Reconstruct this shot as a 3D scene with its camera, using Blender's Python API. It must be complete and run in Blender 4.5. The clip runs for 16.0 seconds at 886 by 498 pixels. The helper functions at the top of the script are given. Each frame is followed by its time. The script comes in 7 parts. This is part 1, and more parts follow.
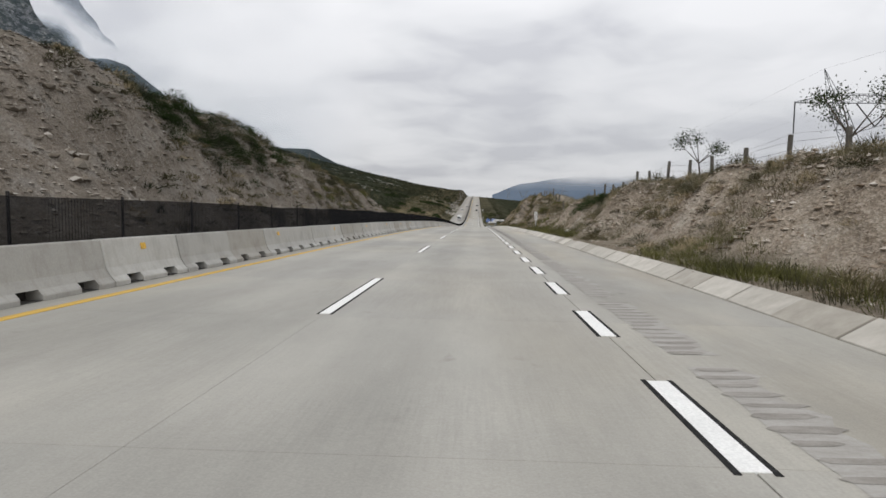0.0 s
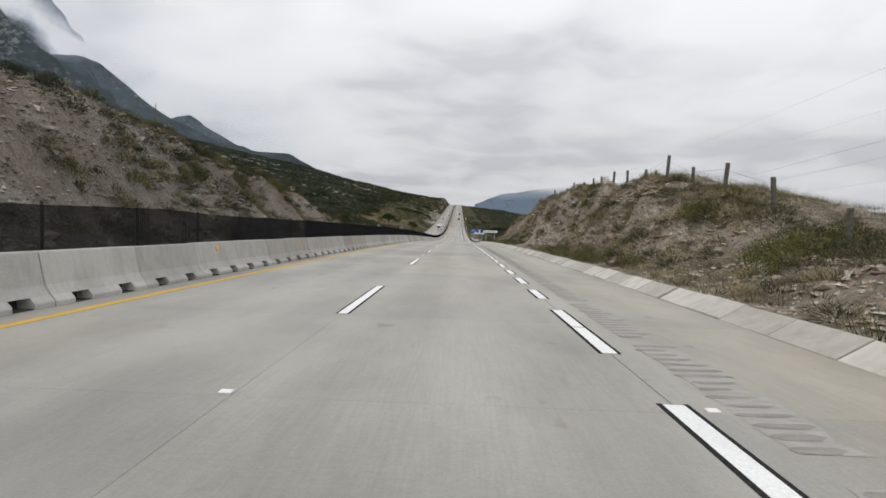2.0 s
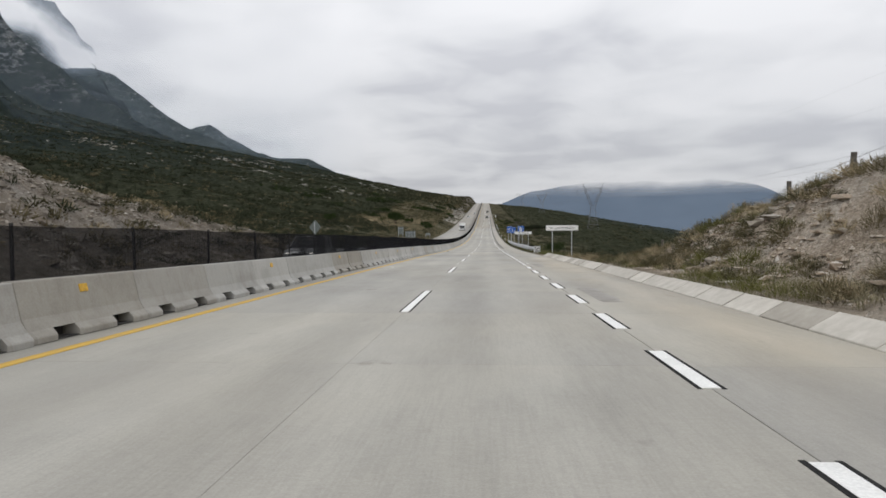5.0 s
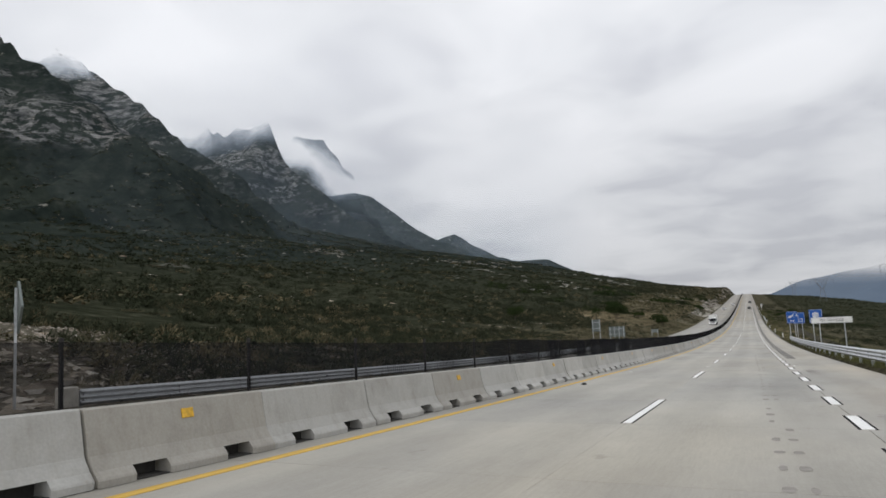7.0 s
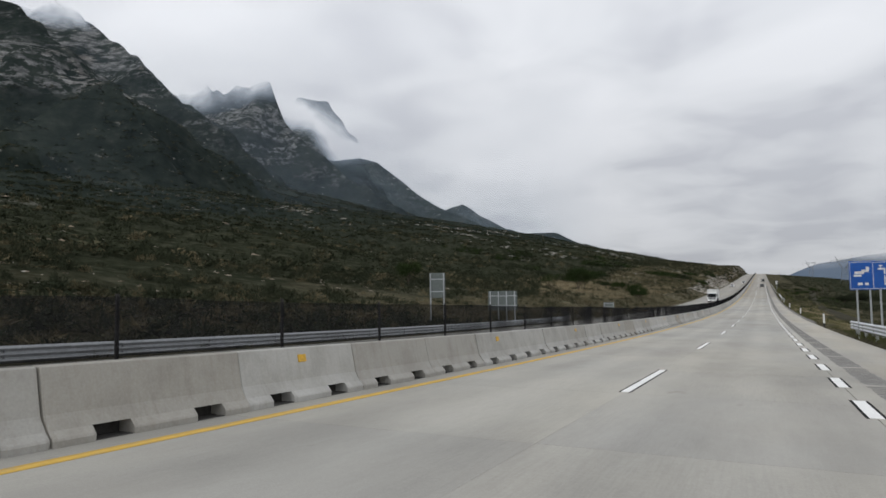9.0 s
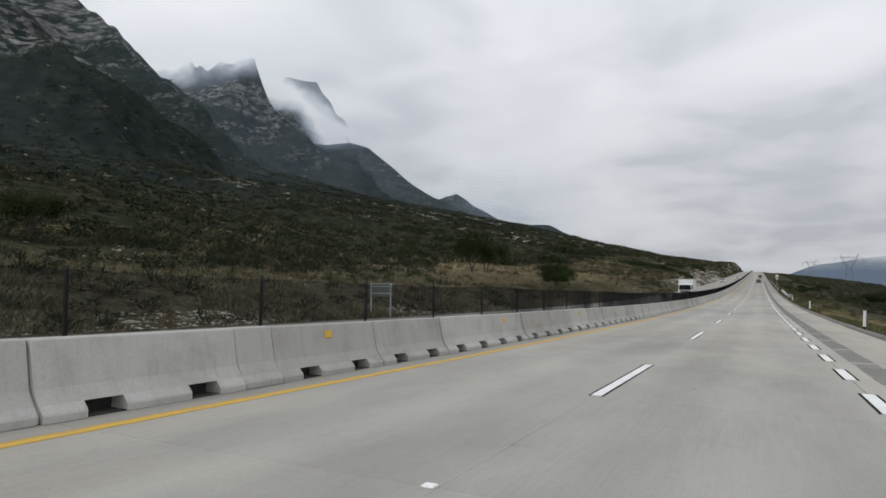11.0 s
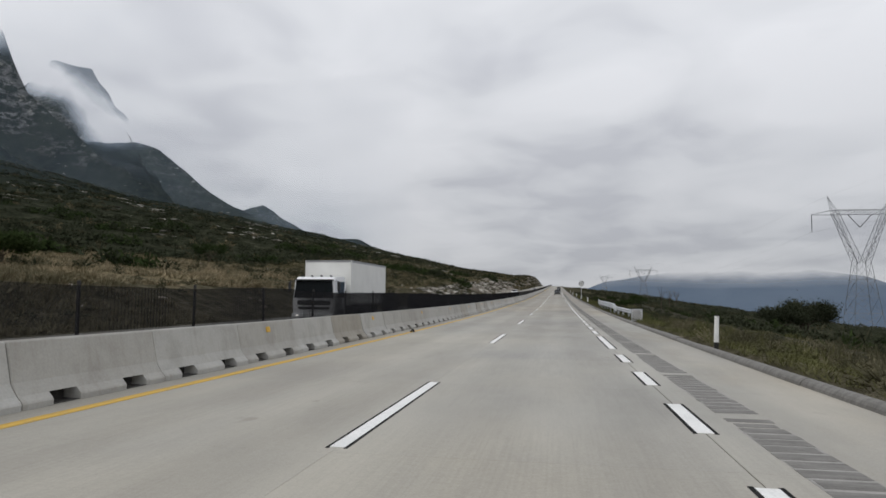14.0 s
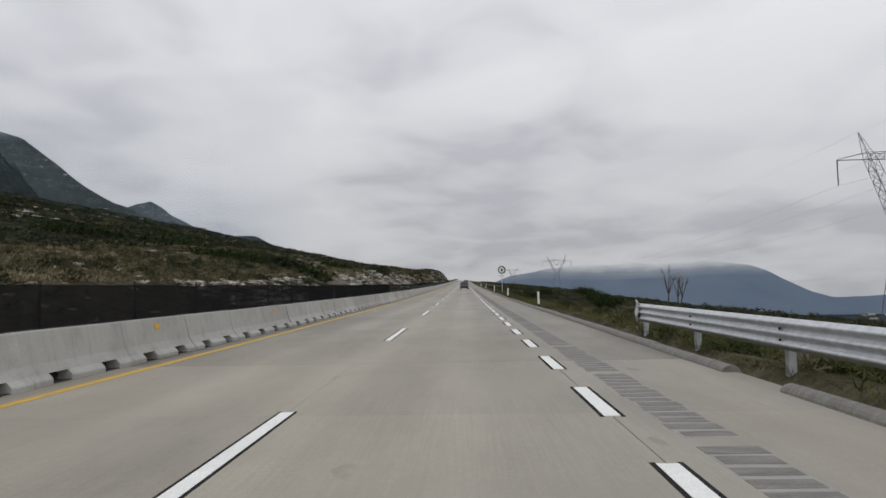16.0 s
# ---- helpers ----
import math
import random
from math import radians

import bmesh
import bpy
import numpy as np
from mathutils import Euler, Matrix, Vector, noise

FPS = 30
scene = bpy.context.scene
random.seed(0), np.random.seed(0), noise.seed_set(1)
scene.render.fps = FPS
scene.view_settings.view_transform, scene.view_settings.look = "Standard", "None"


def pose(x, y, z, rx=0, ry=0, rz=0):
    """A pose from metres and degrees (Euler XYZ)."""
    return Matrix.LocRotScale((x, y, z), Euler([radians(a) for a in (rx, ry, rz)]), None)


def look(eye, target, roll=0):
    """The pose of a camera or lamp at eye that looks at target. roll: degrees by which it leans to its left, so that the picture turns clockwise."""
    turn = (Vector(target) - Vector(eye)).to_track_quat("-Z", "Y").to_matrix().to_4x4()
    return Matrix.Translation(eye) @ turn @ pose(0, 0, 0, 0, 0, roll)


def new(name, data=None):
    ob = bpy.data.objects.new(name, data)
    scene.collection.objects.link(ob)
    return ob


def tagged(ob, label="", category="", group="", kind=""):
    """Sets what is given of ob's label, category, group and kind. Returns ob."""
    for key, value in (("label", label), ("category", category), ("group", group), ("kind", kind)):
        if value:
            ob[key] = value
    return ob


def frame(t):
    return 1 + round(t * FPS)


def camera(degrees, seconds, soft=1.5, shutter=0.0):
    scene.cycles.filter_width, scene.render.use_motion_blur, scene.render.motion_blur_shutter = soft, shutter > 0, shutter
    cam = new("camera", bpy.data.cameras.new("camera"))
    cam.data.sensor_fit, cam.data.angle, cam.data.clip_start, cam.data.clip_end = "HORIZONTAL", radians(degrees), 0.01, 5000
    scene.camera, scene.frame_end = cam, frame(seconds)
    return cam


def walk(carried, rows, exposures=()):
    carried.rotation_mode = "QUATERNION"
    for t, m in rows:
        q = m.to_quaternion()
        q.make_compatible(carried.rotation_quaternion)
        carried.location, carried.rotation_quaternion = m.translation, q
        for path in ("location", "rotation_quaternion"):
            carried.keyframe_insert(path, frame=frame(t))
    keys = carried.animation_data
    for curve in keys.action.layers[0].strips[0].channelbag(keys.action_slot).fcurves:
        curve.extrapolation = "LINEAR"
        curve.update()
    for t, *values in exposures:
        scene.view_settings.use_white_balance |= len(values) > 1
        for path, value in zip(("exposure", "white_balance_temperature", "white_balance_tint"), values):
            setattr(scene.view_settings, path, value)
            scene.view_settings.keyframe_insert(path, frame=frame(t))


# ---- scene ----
cam = camera(68.17, 16.0, soft=1.6)
# seconds, x, y, z, yaw, pitch, roll
ROWS = [
    (0.0, 0.16, 11.32, 1.13, 2.93, -4.64, -0.82),
    (0.5, 0.11, 26.47, 0.72, 2.24, -4.05, -0.81),
    (1.0, 0.03, 41.01, 0.30, 2.24, -3.16, -2.07),
    (1.5, -0.02, 55.20, -0.14, 1.89, -3.11, -2.01),
    (2.0, -0.11, 69.82, -0.63, 1.39, -3.82, -1.89),
    (2.5, -0.20, 84.97, -1.16, 1.71, -3.31, -1.60),
    (3.0, -0.27, 99.60, -1.71, 1.83, -4.12, -1.44),
    (5.3, -0.34, 166.69, -4.66, 4.77, -3.47, 1.46),
    (5.5, -0.31, 172.65, -4.95, 7.27, -2.69, 1.96),
    (6.0, -0.12, 187.60, -5.71, 17.10, 1.07, 2.54),
    (6.5, 0.08, 202.76, -6.50, 20.90, 3.53, 3.74),
    (7.0, 0.25, 218.01, -7.31, 24.99, 5.76, 2.90),
    (7.5, 0.38, 233.10, -8.13, 25.08, 4.96, 1.60),
    (8.0, 0.44, 248.04, -8.91, 25.87, 3.14, 2.51),
    (10.5, 0.27, 324.56, -12.12, 25.79, 3.75, -1.58),
    (11.0, 0.22, 340.62, -12.59, 25.72, 2.56, -0.69),
    (11.5, 0.18, 356.06, -12.98, 24.88, 3.32, -2.13),
    (12.0, 0.19, 371.30, -13.31, 23.16, 3.46, -2.58),
    (12.5, 0.19, 386.73, -13.58, 19.89, 3.82, -1.63),
    (13.0, 0.17, 403.28, -13.81, 15.18, 5.36, -1.80),
    (13.5, 0.15, 418.65, -13.96, 12.99, 4.93, -1.32),
    (14.0, 0.17, 434.08, -14.05, 9.88, 4.20, -0.46),
    (14.5, 0.19, 449.56, -14.08, 4.13, 4.21, 1.35),
    (15.0, 0.21, 465.83, -14.06, 0.65, 2.73, 1.71),
    (15.5, 0.20, 481.64, -13.99, 1.04, 3.12, 2.21),
    (16.0, 0.17, 497.55, -13.87, 1.86, 3.88, 1.04),
]
walk(cam, [(t, pose(x, y, z, 90 + pitch, roll, yaw)) for t, x, y, z, yaw, pitch, roll in ROWS],
     [(0.0, 0.12, 6420, 11), (3.0, 0.13, 6400, 11), (6.5, 0.02, 6370, 11), (8.0, -0.06, 6290, 10.5), (12.0, -0.10, 6270, 10.5), (12.5, -0.11, 6290, 10.8), (14.0, -0.20, 6300, 11), (15.0, -0.22, 6320, 11), (16.0, -0.25, 6350, 11)])

# ---- world and sun: bright overcast ----
SUN_UP, SUN_TURN = radians(50), radians(215)
world = bpy.data.worlds.new("sky")
scene.world = world
world.use_nodes = True
wt = world.node_tree
wt.nodes.clear()


def wnode(kind, **values):
    n = wt.nodes.new(kind)
    for key, value in values.items():
        n.inputs[key].default_value = value
    return n


sky = wt.nodes.new("ShaderNodeTexSky")
sky.sky_type, sky.sun_disc, sky.sun_elevation, sky.sun_rotation = "NISHITA", False, SUN_UP, SUN_TURN
coord = wt.nodes.new("ShaderNodeTexCoord")
split = wt.nodes.new("ShaderNodeSeparateXYZ")
wt.links.new(coord.outputs["Generated"], split.inputs[0])
# project the direction onto a flat cloud deck
lift = wnode("ShaderNodeMath")
lift.operation = "MAXIMUM"
lift.inputs[1].default_value = 0.0
wt.links.new(split.outputs["Z"], lift.inputs[0])
plus = wt.nodes.new("ShaderNodeMath")
plus.operation = "ADD"
plus.inputs[1].default_value = 0.17
wt.links.new(lift.outputs[0], plus.inputs[0])
deck = wt.nodes.new("ShaderNodeCombineXYZ")
for axis in "XY":
    div = wt.nodes.new("ShaderNodeMath")
    div.operation = "DIVIDE"
    wt.links.new(split.outputs[axis], div.inputs[0])
    wt.links.new(plus.outputs[0], div.inputs[1])
    wt.links.new(div.outputs[0], deck.inputs[axis])
stretch = wt.nodes.new("ShaderNodeMapping")
stretch.inputs["Scale"].default_value = (0.85, 0.80, 1.0)
stretch.inputs["Location"].default_value = (5.6, 0.9, 0.0)
wt.links.new(deck.outputs[0], stretch.inputs[0])
big = wnode("ShaderNodeTexNoise", Scale=0.95, Detail=4.0, Roughness=0.45, Distortion=0.35)
small = wnode("ShaderNodeTexNoise", Scale=3.1, Detail=3.0, Roughness=0.45, Distortion=0.5)
wt.links.new(stretch.outputs[0], big.inputs["Vector"])
wt.links.new(stretch.outputs[0], small.inputs["Vector"])
blend = wnode("ShaderNodeMix")
blend.data_type = "FLOAT"
blend.inputs[0].default_value = 0.33
wt.links.new(big.outputs["Fac"], blend.inputs[2])
wt.links.new(small.outputs["Fac"], blend.inputs[3])
tone = wt.nodes.new("ShaderNodeValToRGB")
tone.color_ramp.elements[0].position = 0.385
tone.color_ramp.elements[0].color = (0.69, 0.70, 0.73, 1)
tone.color_ramp.elements[1].position = 0.575
tone.color_ramp.elements[1].color = (0.93, 0.935, 0.945, 1)
mid = tone.color_ramp.elements.new(0.47)
mid.color = (0.83, 0.84, 0.855, 1)
wt.links.new(blend.outputs[0], tone.inputs[0])
# the deck greys towards the horizon
low = wt.nodes.new("ShaderNodeMapRange")
low.inputs["From Min"].default_value = 0.0
low.inputs["From Max"].default_value = 0.36
low.inputs["To Min"].default_value = 0.70
low.inputs["To Max"].default_value = 1.10
wt.links.new(lift.outputs[0], low.inputs[0])
shade = wt.nodes.new("ShaderNodeVectorMath")
shade.operation = "SCALE"
wt.links.new(tone.outputs[0], shade.inputs[0])
wt.links.new(low.outputs[0], shade.inputs["Scale"])
cloud_light = wnode("ShaderNodeBackground", Strength=0.93)
wt.links.new(shade.outputs[0], cloud_light.inputs["Color"])
sky_light = wnode("ShaderNodeBackground", Strength=0.06)
wt.links.new(sky.outputs[0], sky_light.inputs["Color"])
cover = wnode("ShaderNodeMixShader", Fac=0.96)
wt.links.new(sky_light.outputs[0], cover.inputs[1])
wt.links.new(cloud_light.outputs[0], cover.inputs[2])
wout = wt.nodes.new("ShaderNodeOutputWorld")
wt.links.new(cover.outputs[0], wout.inputs["Surface"])

sun = new("sun", bpy.data.lights.new("sun", "SUN"))
sun.data.energy, sun.data.angle, sun.data.color = 1.0, radians(25), (1.0, 0.97, 0.92)
sun.matrix_world = look((0, 0, 0), (-math.sin(SUN_TURN), -math.cos(SUN_TURN), -math.tan(SUN_UP)))

# ---- materials ----


class Shader:
    """A node material with a few short helpers."""

    def __init__(self, name, rough=0.8, metal=0.0, color=(0.5, 0.5, 0.5), gloss=0.5):
        self.m = bpy.data.materials.new(name)
        self.m.use_nodes = True
        self.t = self.m.node_tree
        self.b = self.t.nodes["Principled BSDF"]
        self.b.inputs["Roughness"].default_value = rough
        self.b.inputs["Metallic"].default_value = metal
        self.b.inputs["Specular IOR Level"].default_value = gloss
        self.b.inputs["Base Color"].default_value = (*color, 1)
        self.out = self.t.nodes["Material Output"]

    def node(self, kind, **values):
        n = self.t.nodes.new(kind)
        for key, value in values.items():
            n.inputs[key].default_value = value
        return n

    def link(self, a, b):
        self.t.links.new(a, b)

    def where(self, scale=(1, 1, 1)):
        g = self.node("ShaderNodeNewGeometry")
        m = self.node("ShaderNodeMapping")
        m.inputs["Scale"].default_value = scale
        self.link(g.outputs["Position"], m.inputs[0])
        return m.outputs[0]

    def noise(self, scale, detail=4.0, rough=0.55, stretch=(1, 1, 1), where=None):
        n = self.node("ShaderNodeTexNoise", Scale=scale, Detail=detail, Roughness=rough)
        self.link(where or self.where(stretch), n.inputs["Vector"])
        return n.outputs["Fac"]

    def ramp(self, fac, *stops):
        r = self.node("ShaderNodeValToRGB")
        e = r.color_ramp.elements
        while len(e) < len(stops):
            e.new(0.5)
        for k, (p, c) in enumerate(stops):
            e[k].position = p
            e[k].color = (*c, 1) if len(c) == 3 else c
        self.link(fac, r.inputs[0])
        return r.outputs[0]

    def mix(self, fac, a, b, how="MIX"):
        n = self.node("ShaderNodeMix")
        n.data_type, n.blend_type = "RGBA", how
        for v, i in ((fac, 0), (a, 6), (b, 7)):
            if isinstance(v, (int, float)):
                n.inputs[i].default_value = v
            elif isinstance(v, tuple):
                n.inputs[i].default_value = (*v, 1)
            else:
                self.link(v, n.inputs[i])
        return n.outputs[2]

    def math(self, op, a, b=0.0):
        n = self.node("ShaderNodeMath")
        n.operation = op
        for v, i in ((a, 0), (b, 1)):
            if isinstance(v, (int, float)):
                n.inputs[i].default_value = v
            else:
                self.link(v, n.inputs[i])
        return n.outputs[0]

    def color(self, c):
        self.link(c, self.b.inputs["Base Color"])
        return self

    def bump(self, height, strength=0.4, distance=0.02):
        n = self.node("ShaderNodeBump", Strength=strength, Distance=distance)
        self.link(height, n.inputs["Height"])
        self.link(n.outputs[0], self.b.inputs["Normal"])
        return self

    def random(self):
        return self.node("ShaderNodeObjectInfo").outputs["Random"]

    def island(self):
        return self.node("ShaderNodeNewGeometry").outputs["Random Per Island"]


def plain(name, color, rough=0.7, metal=0.0, grain=25.0, amount=0.25, relief=0.1, blot=0.4):
    """A material of one colour with grain and wear at two scales."""
    s = Shader(name, rough, metal, gloss=0.5 if rough < 0.75 else 0.0)
    dark = tuple(c * (1 - amount) for c in color)
    light = tuple(min(1.0, c * (1 + amount * 0.6)) for c in color)
    c = s.ramp(s.noise(grain, 5.0), (0.35, dark), (0.65, light))
    c = s.mix(s.ramp(s.noise(1.3, 4.0), (0.5, (0, 0, 0)), (0.75, (blot, blot, blot))), c, tuple(x * 0.7 for x in color))
    s.color(c)
    if relief:
        s.bump(s.noise(grain * 2, 3.0), relief, 0.01)
    return s.m


def road_material():
    s = Shader("road_concrete", 0.62, gloss=0.3)
    fine = s.ramp(s.noise(60.0, 3.0), (0.3, (0.346, 0.342, 0.318)), (0.7, (0.410, 0.406, 0.378)))
    worn = s.ramp(s.noise(0.7, 7.0, 0.65, (1.0, 0.3, 1.0)), (0.32, (0.84, 0.835, 0.83)), (0.60, (1.0, 1.0, 1.0)))
    c = s.mix(1.0, fine, worn, "MULTIPLY")
    patch = s.ramp(s.noise(0.16, 6.0, 0.62, (1, 0.5, 1)), (0.36, (0.80, 0.80, 0.79)), (0.50, (0.97, 0.96, 0.945)), (0.64, (1.05, 1.03, 0.99)))
    c = s.mix(1.0, c, patch, "MULTIPLY")
    warm = s.ramp(s.noise(0.09, 4.0, 0.6, (1, 0.4, 1)), (0.45, (1.0, 1.0, 1.0)), (0.65, (1.03, 1.0, 0.95)))
    c = s.mix(1.0, c, warm, "MULTIPLY")
    slab = s.ramp(s.random(), (0.0, (0.92, 0.92, 0.93)), (1.0, (1.03, 1.02, 1.0)))
    c = s.mix(1.0, c, slab, "MULTIPLY")
    # small oil spots and scuffs
    spot = s.ramp(s.noise(1.9, 3.0, 0.5, (1.0, 0.55, 1.0)), (0.70, (1, 1, 1)), (0.76, (0.80, 0.79, 0.78)))
    c = s.mix(1.0, c, spot, "MULTIPLY")
    # wheel paths: rubbed darker bands along each lane, broken up along the way
    at = s.node("ShaderNodeSeparateXYZ")
    s.link(s.node("ShaderNodeNewGeometry").outputs["Position"], at.inputs[0])
    swing = s.math("ADD", at.outputs["X"], s.math("MULTIPLY", s.noise(0.12, 2.0, 0.5, (1.0, 0.3, 1.0)), 0.7))
    paths = s.math("SINE", s.math("MULTIPLY", swing, 3.45))
    paths = s.ramp(s.math("ADD", s.math("MULTIPLY", paths, 0.25), s.math("MULTIPLY", s.noise(0.5, 5.0, 0.6, (1.0, 0.12, 1.0)), 1.0)), (0.36, (0.925, 0.92, 0.91)), (0.72, (1.035, 1.03, 1.02)))
    c = s.mix(1.0, c, paths, "MULTIPLY")
    # sandy dust drifts over the shoulder
    dust = s.math("MULTIPLY", s.ramp(s.math("MULTIPLY", at.outputs["X"], 0.1), (0.20, (0, 0, 0)), (0.32, (1, 1, 1))), s.ramp(s.noise(0.22, 5.0, 0.62, (1.0, 0.35, 1.0)), (0.40, (0, 0, 0)), (0.62, (0.75, 0.75, 0.75))))
    c = s.mix(dust, c, s.mix(1.0, c, (1.10, 1.03, 0.93), "MULTIPLY"))
    # the road turns darker and browner where it begins to climb
    climb = s.ramp(s.math("ADD", s.math("MULTIPLY", at.outputs["Y"], 0.001), s.math("MULTIPLY", s.noise(0.1, 4.0, 0.6), 0.05)), (0.48, (0, 0, 0)), (0.53, (1, 1, 1)))
    c = s.mix(climb, c, s.mix(1.0, c, (0.90, 0.875, 0.84), "MULTIPLY"))
    # longitudinal tining, worn away in places
    tine = s.noise(34.0, 1.0, 0.4, (1.0, 0.02, 1.0))
    keep = s.ramp(s.noise(0.3, 3.0), (0.40, (0.3, 0.3, 0.3)), (0.56, (1, 1, 1)))
    groove = s.ramp(tine, (0.40, (0.80, 0.80, 0.80)), (0.56, (1.04, 1.04, 1.04)))
    c = s.mix(s.math("MULTIPLY", keep, 0.22), c, s.mix(1.0, c, groove, "MULTIPLY"))
    # fine broken cross ripple left by the finishing broom
    comb = s.ramp(s.noise(22.0, 2.0, 0.5, (0.5, 1.0, 1.0)), (0.40, (0.93, 0.93, 0.93)), (0.60, (1.03, 1.03, 1.03)))
    c = s.mix(s.math("MULTIPLY", keep, 0.45), c, s.mix(1.0, c, comb, "MULTIPLY"))
    s.color(c)
    s.bump(s.math("ADD", tine, s.noise(90.0, 2.0)), 0.22, 0.006)
    return s.m


def barrier_material():
    s = Shader("barrier_concrete", 0.75, gloss=0.3)
    c = s.ramp(s.noise(30.0, 4.0), (0.3, (0.41, 0.405, 0.385)), (0.7, (0.47, 0.465, 0.445)))
    own = s.ramp(s.random(), (0.0, (0.76, 0.72, 0.655)), (0.10, (0.86, 0.845, 0.82)), (0.45, (0.96, 0.96, 0.955)), (0.8, (1.03, 1.03, 1.025)), (1.0, (1.13, 1.13, 1.12)))
    c = s.mix(1.0, c, own, "MULTIPLY")
    # cloudy formwork marks and streaks that run down the face
    cloud = s.ramp(s.noise(1.6, 5.0, 0.6), (0.34, (0.86, 0.85, 0.83)), (0.55, (1.02, 1.02, 1.01)))
    c = s.mix(1.0, c, cloud, "MULTIPLY")
    streak = s.ramp(s.noise(5.0, 4.0, 0.6, (1.0, 1.6, 0.12)), (0.5, (1, 1, 1)), (0.72, (0.74, 0.71, 0.66)))
    c = s.mix(0.4, c, s.mix(1.0, c, streak, "MULTIPLY"))
    s.color(c)
    s.bump(s.noise(45.0, 4.0), 0.14, 0.008)
    return s.m


def earth_material():
    """Soil, rubble and dry scrub floor; steep ground shows grey broken rock."""
    s = Shader("hillside_earth", 0.95, gloss=0.0)
    g = s.node("ShaderNodeNewGeometry")
    nz = s.node("ShaderNodeSeparateXYZ")
    s.link(g.outputs["Normal"], nz.inputs[0])
    at = s.node("ShaderNodeSeparateXYZ")
    s.link(g.outputs["Position"], at.inputs[0])
    along = s.math("MULTIPLY", s.math("ADD", at.outputs["Y"], s.math("MULTIPLY", s.noise(0.07, 4.0), 40.0)), 0.001)
    bare = s.ramp(s.noise(1.4, 7.0, 0.65), (0.3, (0.085, 0.075, 0.060)), (0.5, (0.155, 0.138, 0.112)), (0.7, (0.25, 0.228, 0.19)))
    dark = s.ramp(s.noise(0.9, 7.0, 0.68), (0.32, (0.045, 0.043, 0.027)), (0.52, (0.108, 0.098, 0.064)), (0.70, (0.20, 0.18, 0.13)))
    # same pattern in a darker tone, for soil before and beyond the meadow stretch
    darker_soil = s.ramp(s.noise(0.9, 7.0, 0.68), (0.32, (0.026, 0.026, 0.016)), (0.52, (0.066, 0.061, 0.039)), (0.70, (0.135, 0.122, 0.086)))
    dark = s.mix(s.ramp(along, (0.330, (0, 0, 0)), (0.365, (1, 1, 1)), (0.535, (1, 1, 1)), (0.585, (0.3, 0.3, 0.3))), darker_soil, dark)
    straw = s.ramp(s.noise(0.6, 7.0, 0.68), (0.34, (0.085, 0.075, 0.040)), (0.50, (0.22, 0.18, 0.11)), (0.68, (0.36, 0.30, 0.19)))
    uphill = s.math("ADD", s.math("MULTIPLY", at.outputs["X"], -0.01), s.math("MULTIPLY", s.noise(0.15, 5.0), 0.12))
    meadow = s.ramp(uphill, (0.325, (0, 0, 0)), (0.355, (1, 1, 1)))
    green = s.ramp(s.noise(0.35, 7.0, 0.7), (0.34, (0.016, 0.019, 0.012)), (0.52, (0.037, 0.041, 0.026)), (0.70, (0.084, 0.083, 0.058)))
    far = s.ramp(s.noise(0.055, 10.0, 0.70), (0.36, (0.009, 0.013, 0.012)), (0.50, (0.021, 0.028, 0.024)), (0.60, (0.038, 0.045, 0.038)), (0.72, (0.085, 0.085, 0.075)))
    far = s.mix(0.5, far, s.ramp(s.noise(0.011, 6.0, 0.6), (0.38, (0.013, 0.018, 0.016)), (0.62, (0.039, 0.047, 0.038))))
    rubble = s.node("ShaderNodeTexVoronoi", Scale=2.6)
    s.link(s.where(), rubble.inputs["Vector"])
    chips = s.node("ShaderNodeTexVoronoi", Scale=8.0)
    s.link(s.where(), chips.inputs["Vector"])
    stone = s.ramp(rubble.outputs["Color"], (0.1, (0.12, 0.10, 0.08)), (0.5, (0.23, 0.20, 0.162)), (0.9, (0.36, 0.335, 0.295)))
    stone = s.mix(0.5, stone, s.ramp(chips.outputs["Color"], (0.1, (0.085, 0.070, 0.055)), (0.5, (0.20, 0.172, 0.138)), (0.9, (0.36, 0.335, 0.295))))
    grit = s.node("ShaderNodeTexVoronoi", Scale=19.0)
    s.link(s.where((1.0, 1.0, 1.7)), grit.inputs["Vector"])
    stone = s.mix(0.45, stone, s.ramp(grit.outputs["Color"], (0.15, (0.06, 0.053, 0.046)), (0.5, (0.21, 0.19, 0.165)), (0.85, (0.44, 0.42, 0.395))))
    stone = s.mix(0.4, stone, s.ramp(s.noise(0.35, 8.0, 0.72), (0.34, (0.125, 0.095, 0.07)), (0.5, (0.23, 0.195, 0.152)), (0.66, (0.36, 0.345, 0.315))))
    cliff = s.ramp(s.noise(0.05, 10.0, 0.74, (1, 1, 2.2)), (0.36, (0.050, 0.054, 0.054)), (0.48, (0.130, 0.130, 0.128)), (0.62, (0.30, 0.295, 0.285)))
    cliff = s.mix(s.ramp(s.noise(0.012, 4.0), (0.52, (0, 0, 0)), (0.66, (0.45, 0.45, 0.45))), cliff, (0.21, 0.172, 0.145))
    # brightness of each side put into the colour: right-hand bank lighter than left-hand cutting
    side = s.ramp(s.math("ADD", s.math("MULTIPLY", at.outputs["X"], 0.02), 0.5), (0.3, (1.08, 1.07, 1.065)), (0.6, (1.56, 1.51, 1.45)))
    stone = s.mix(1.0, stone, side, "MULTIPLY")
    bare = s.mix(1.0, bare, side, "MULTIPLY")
    soil = s.mix(s.ramp(along, (0.245, (0, 0, 0)), (0.268, (1, 1, 1))), bare, dark)
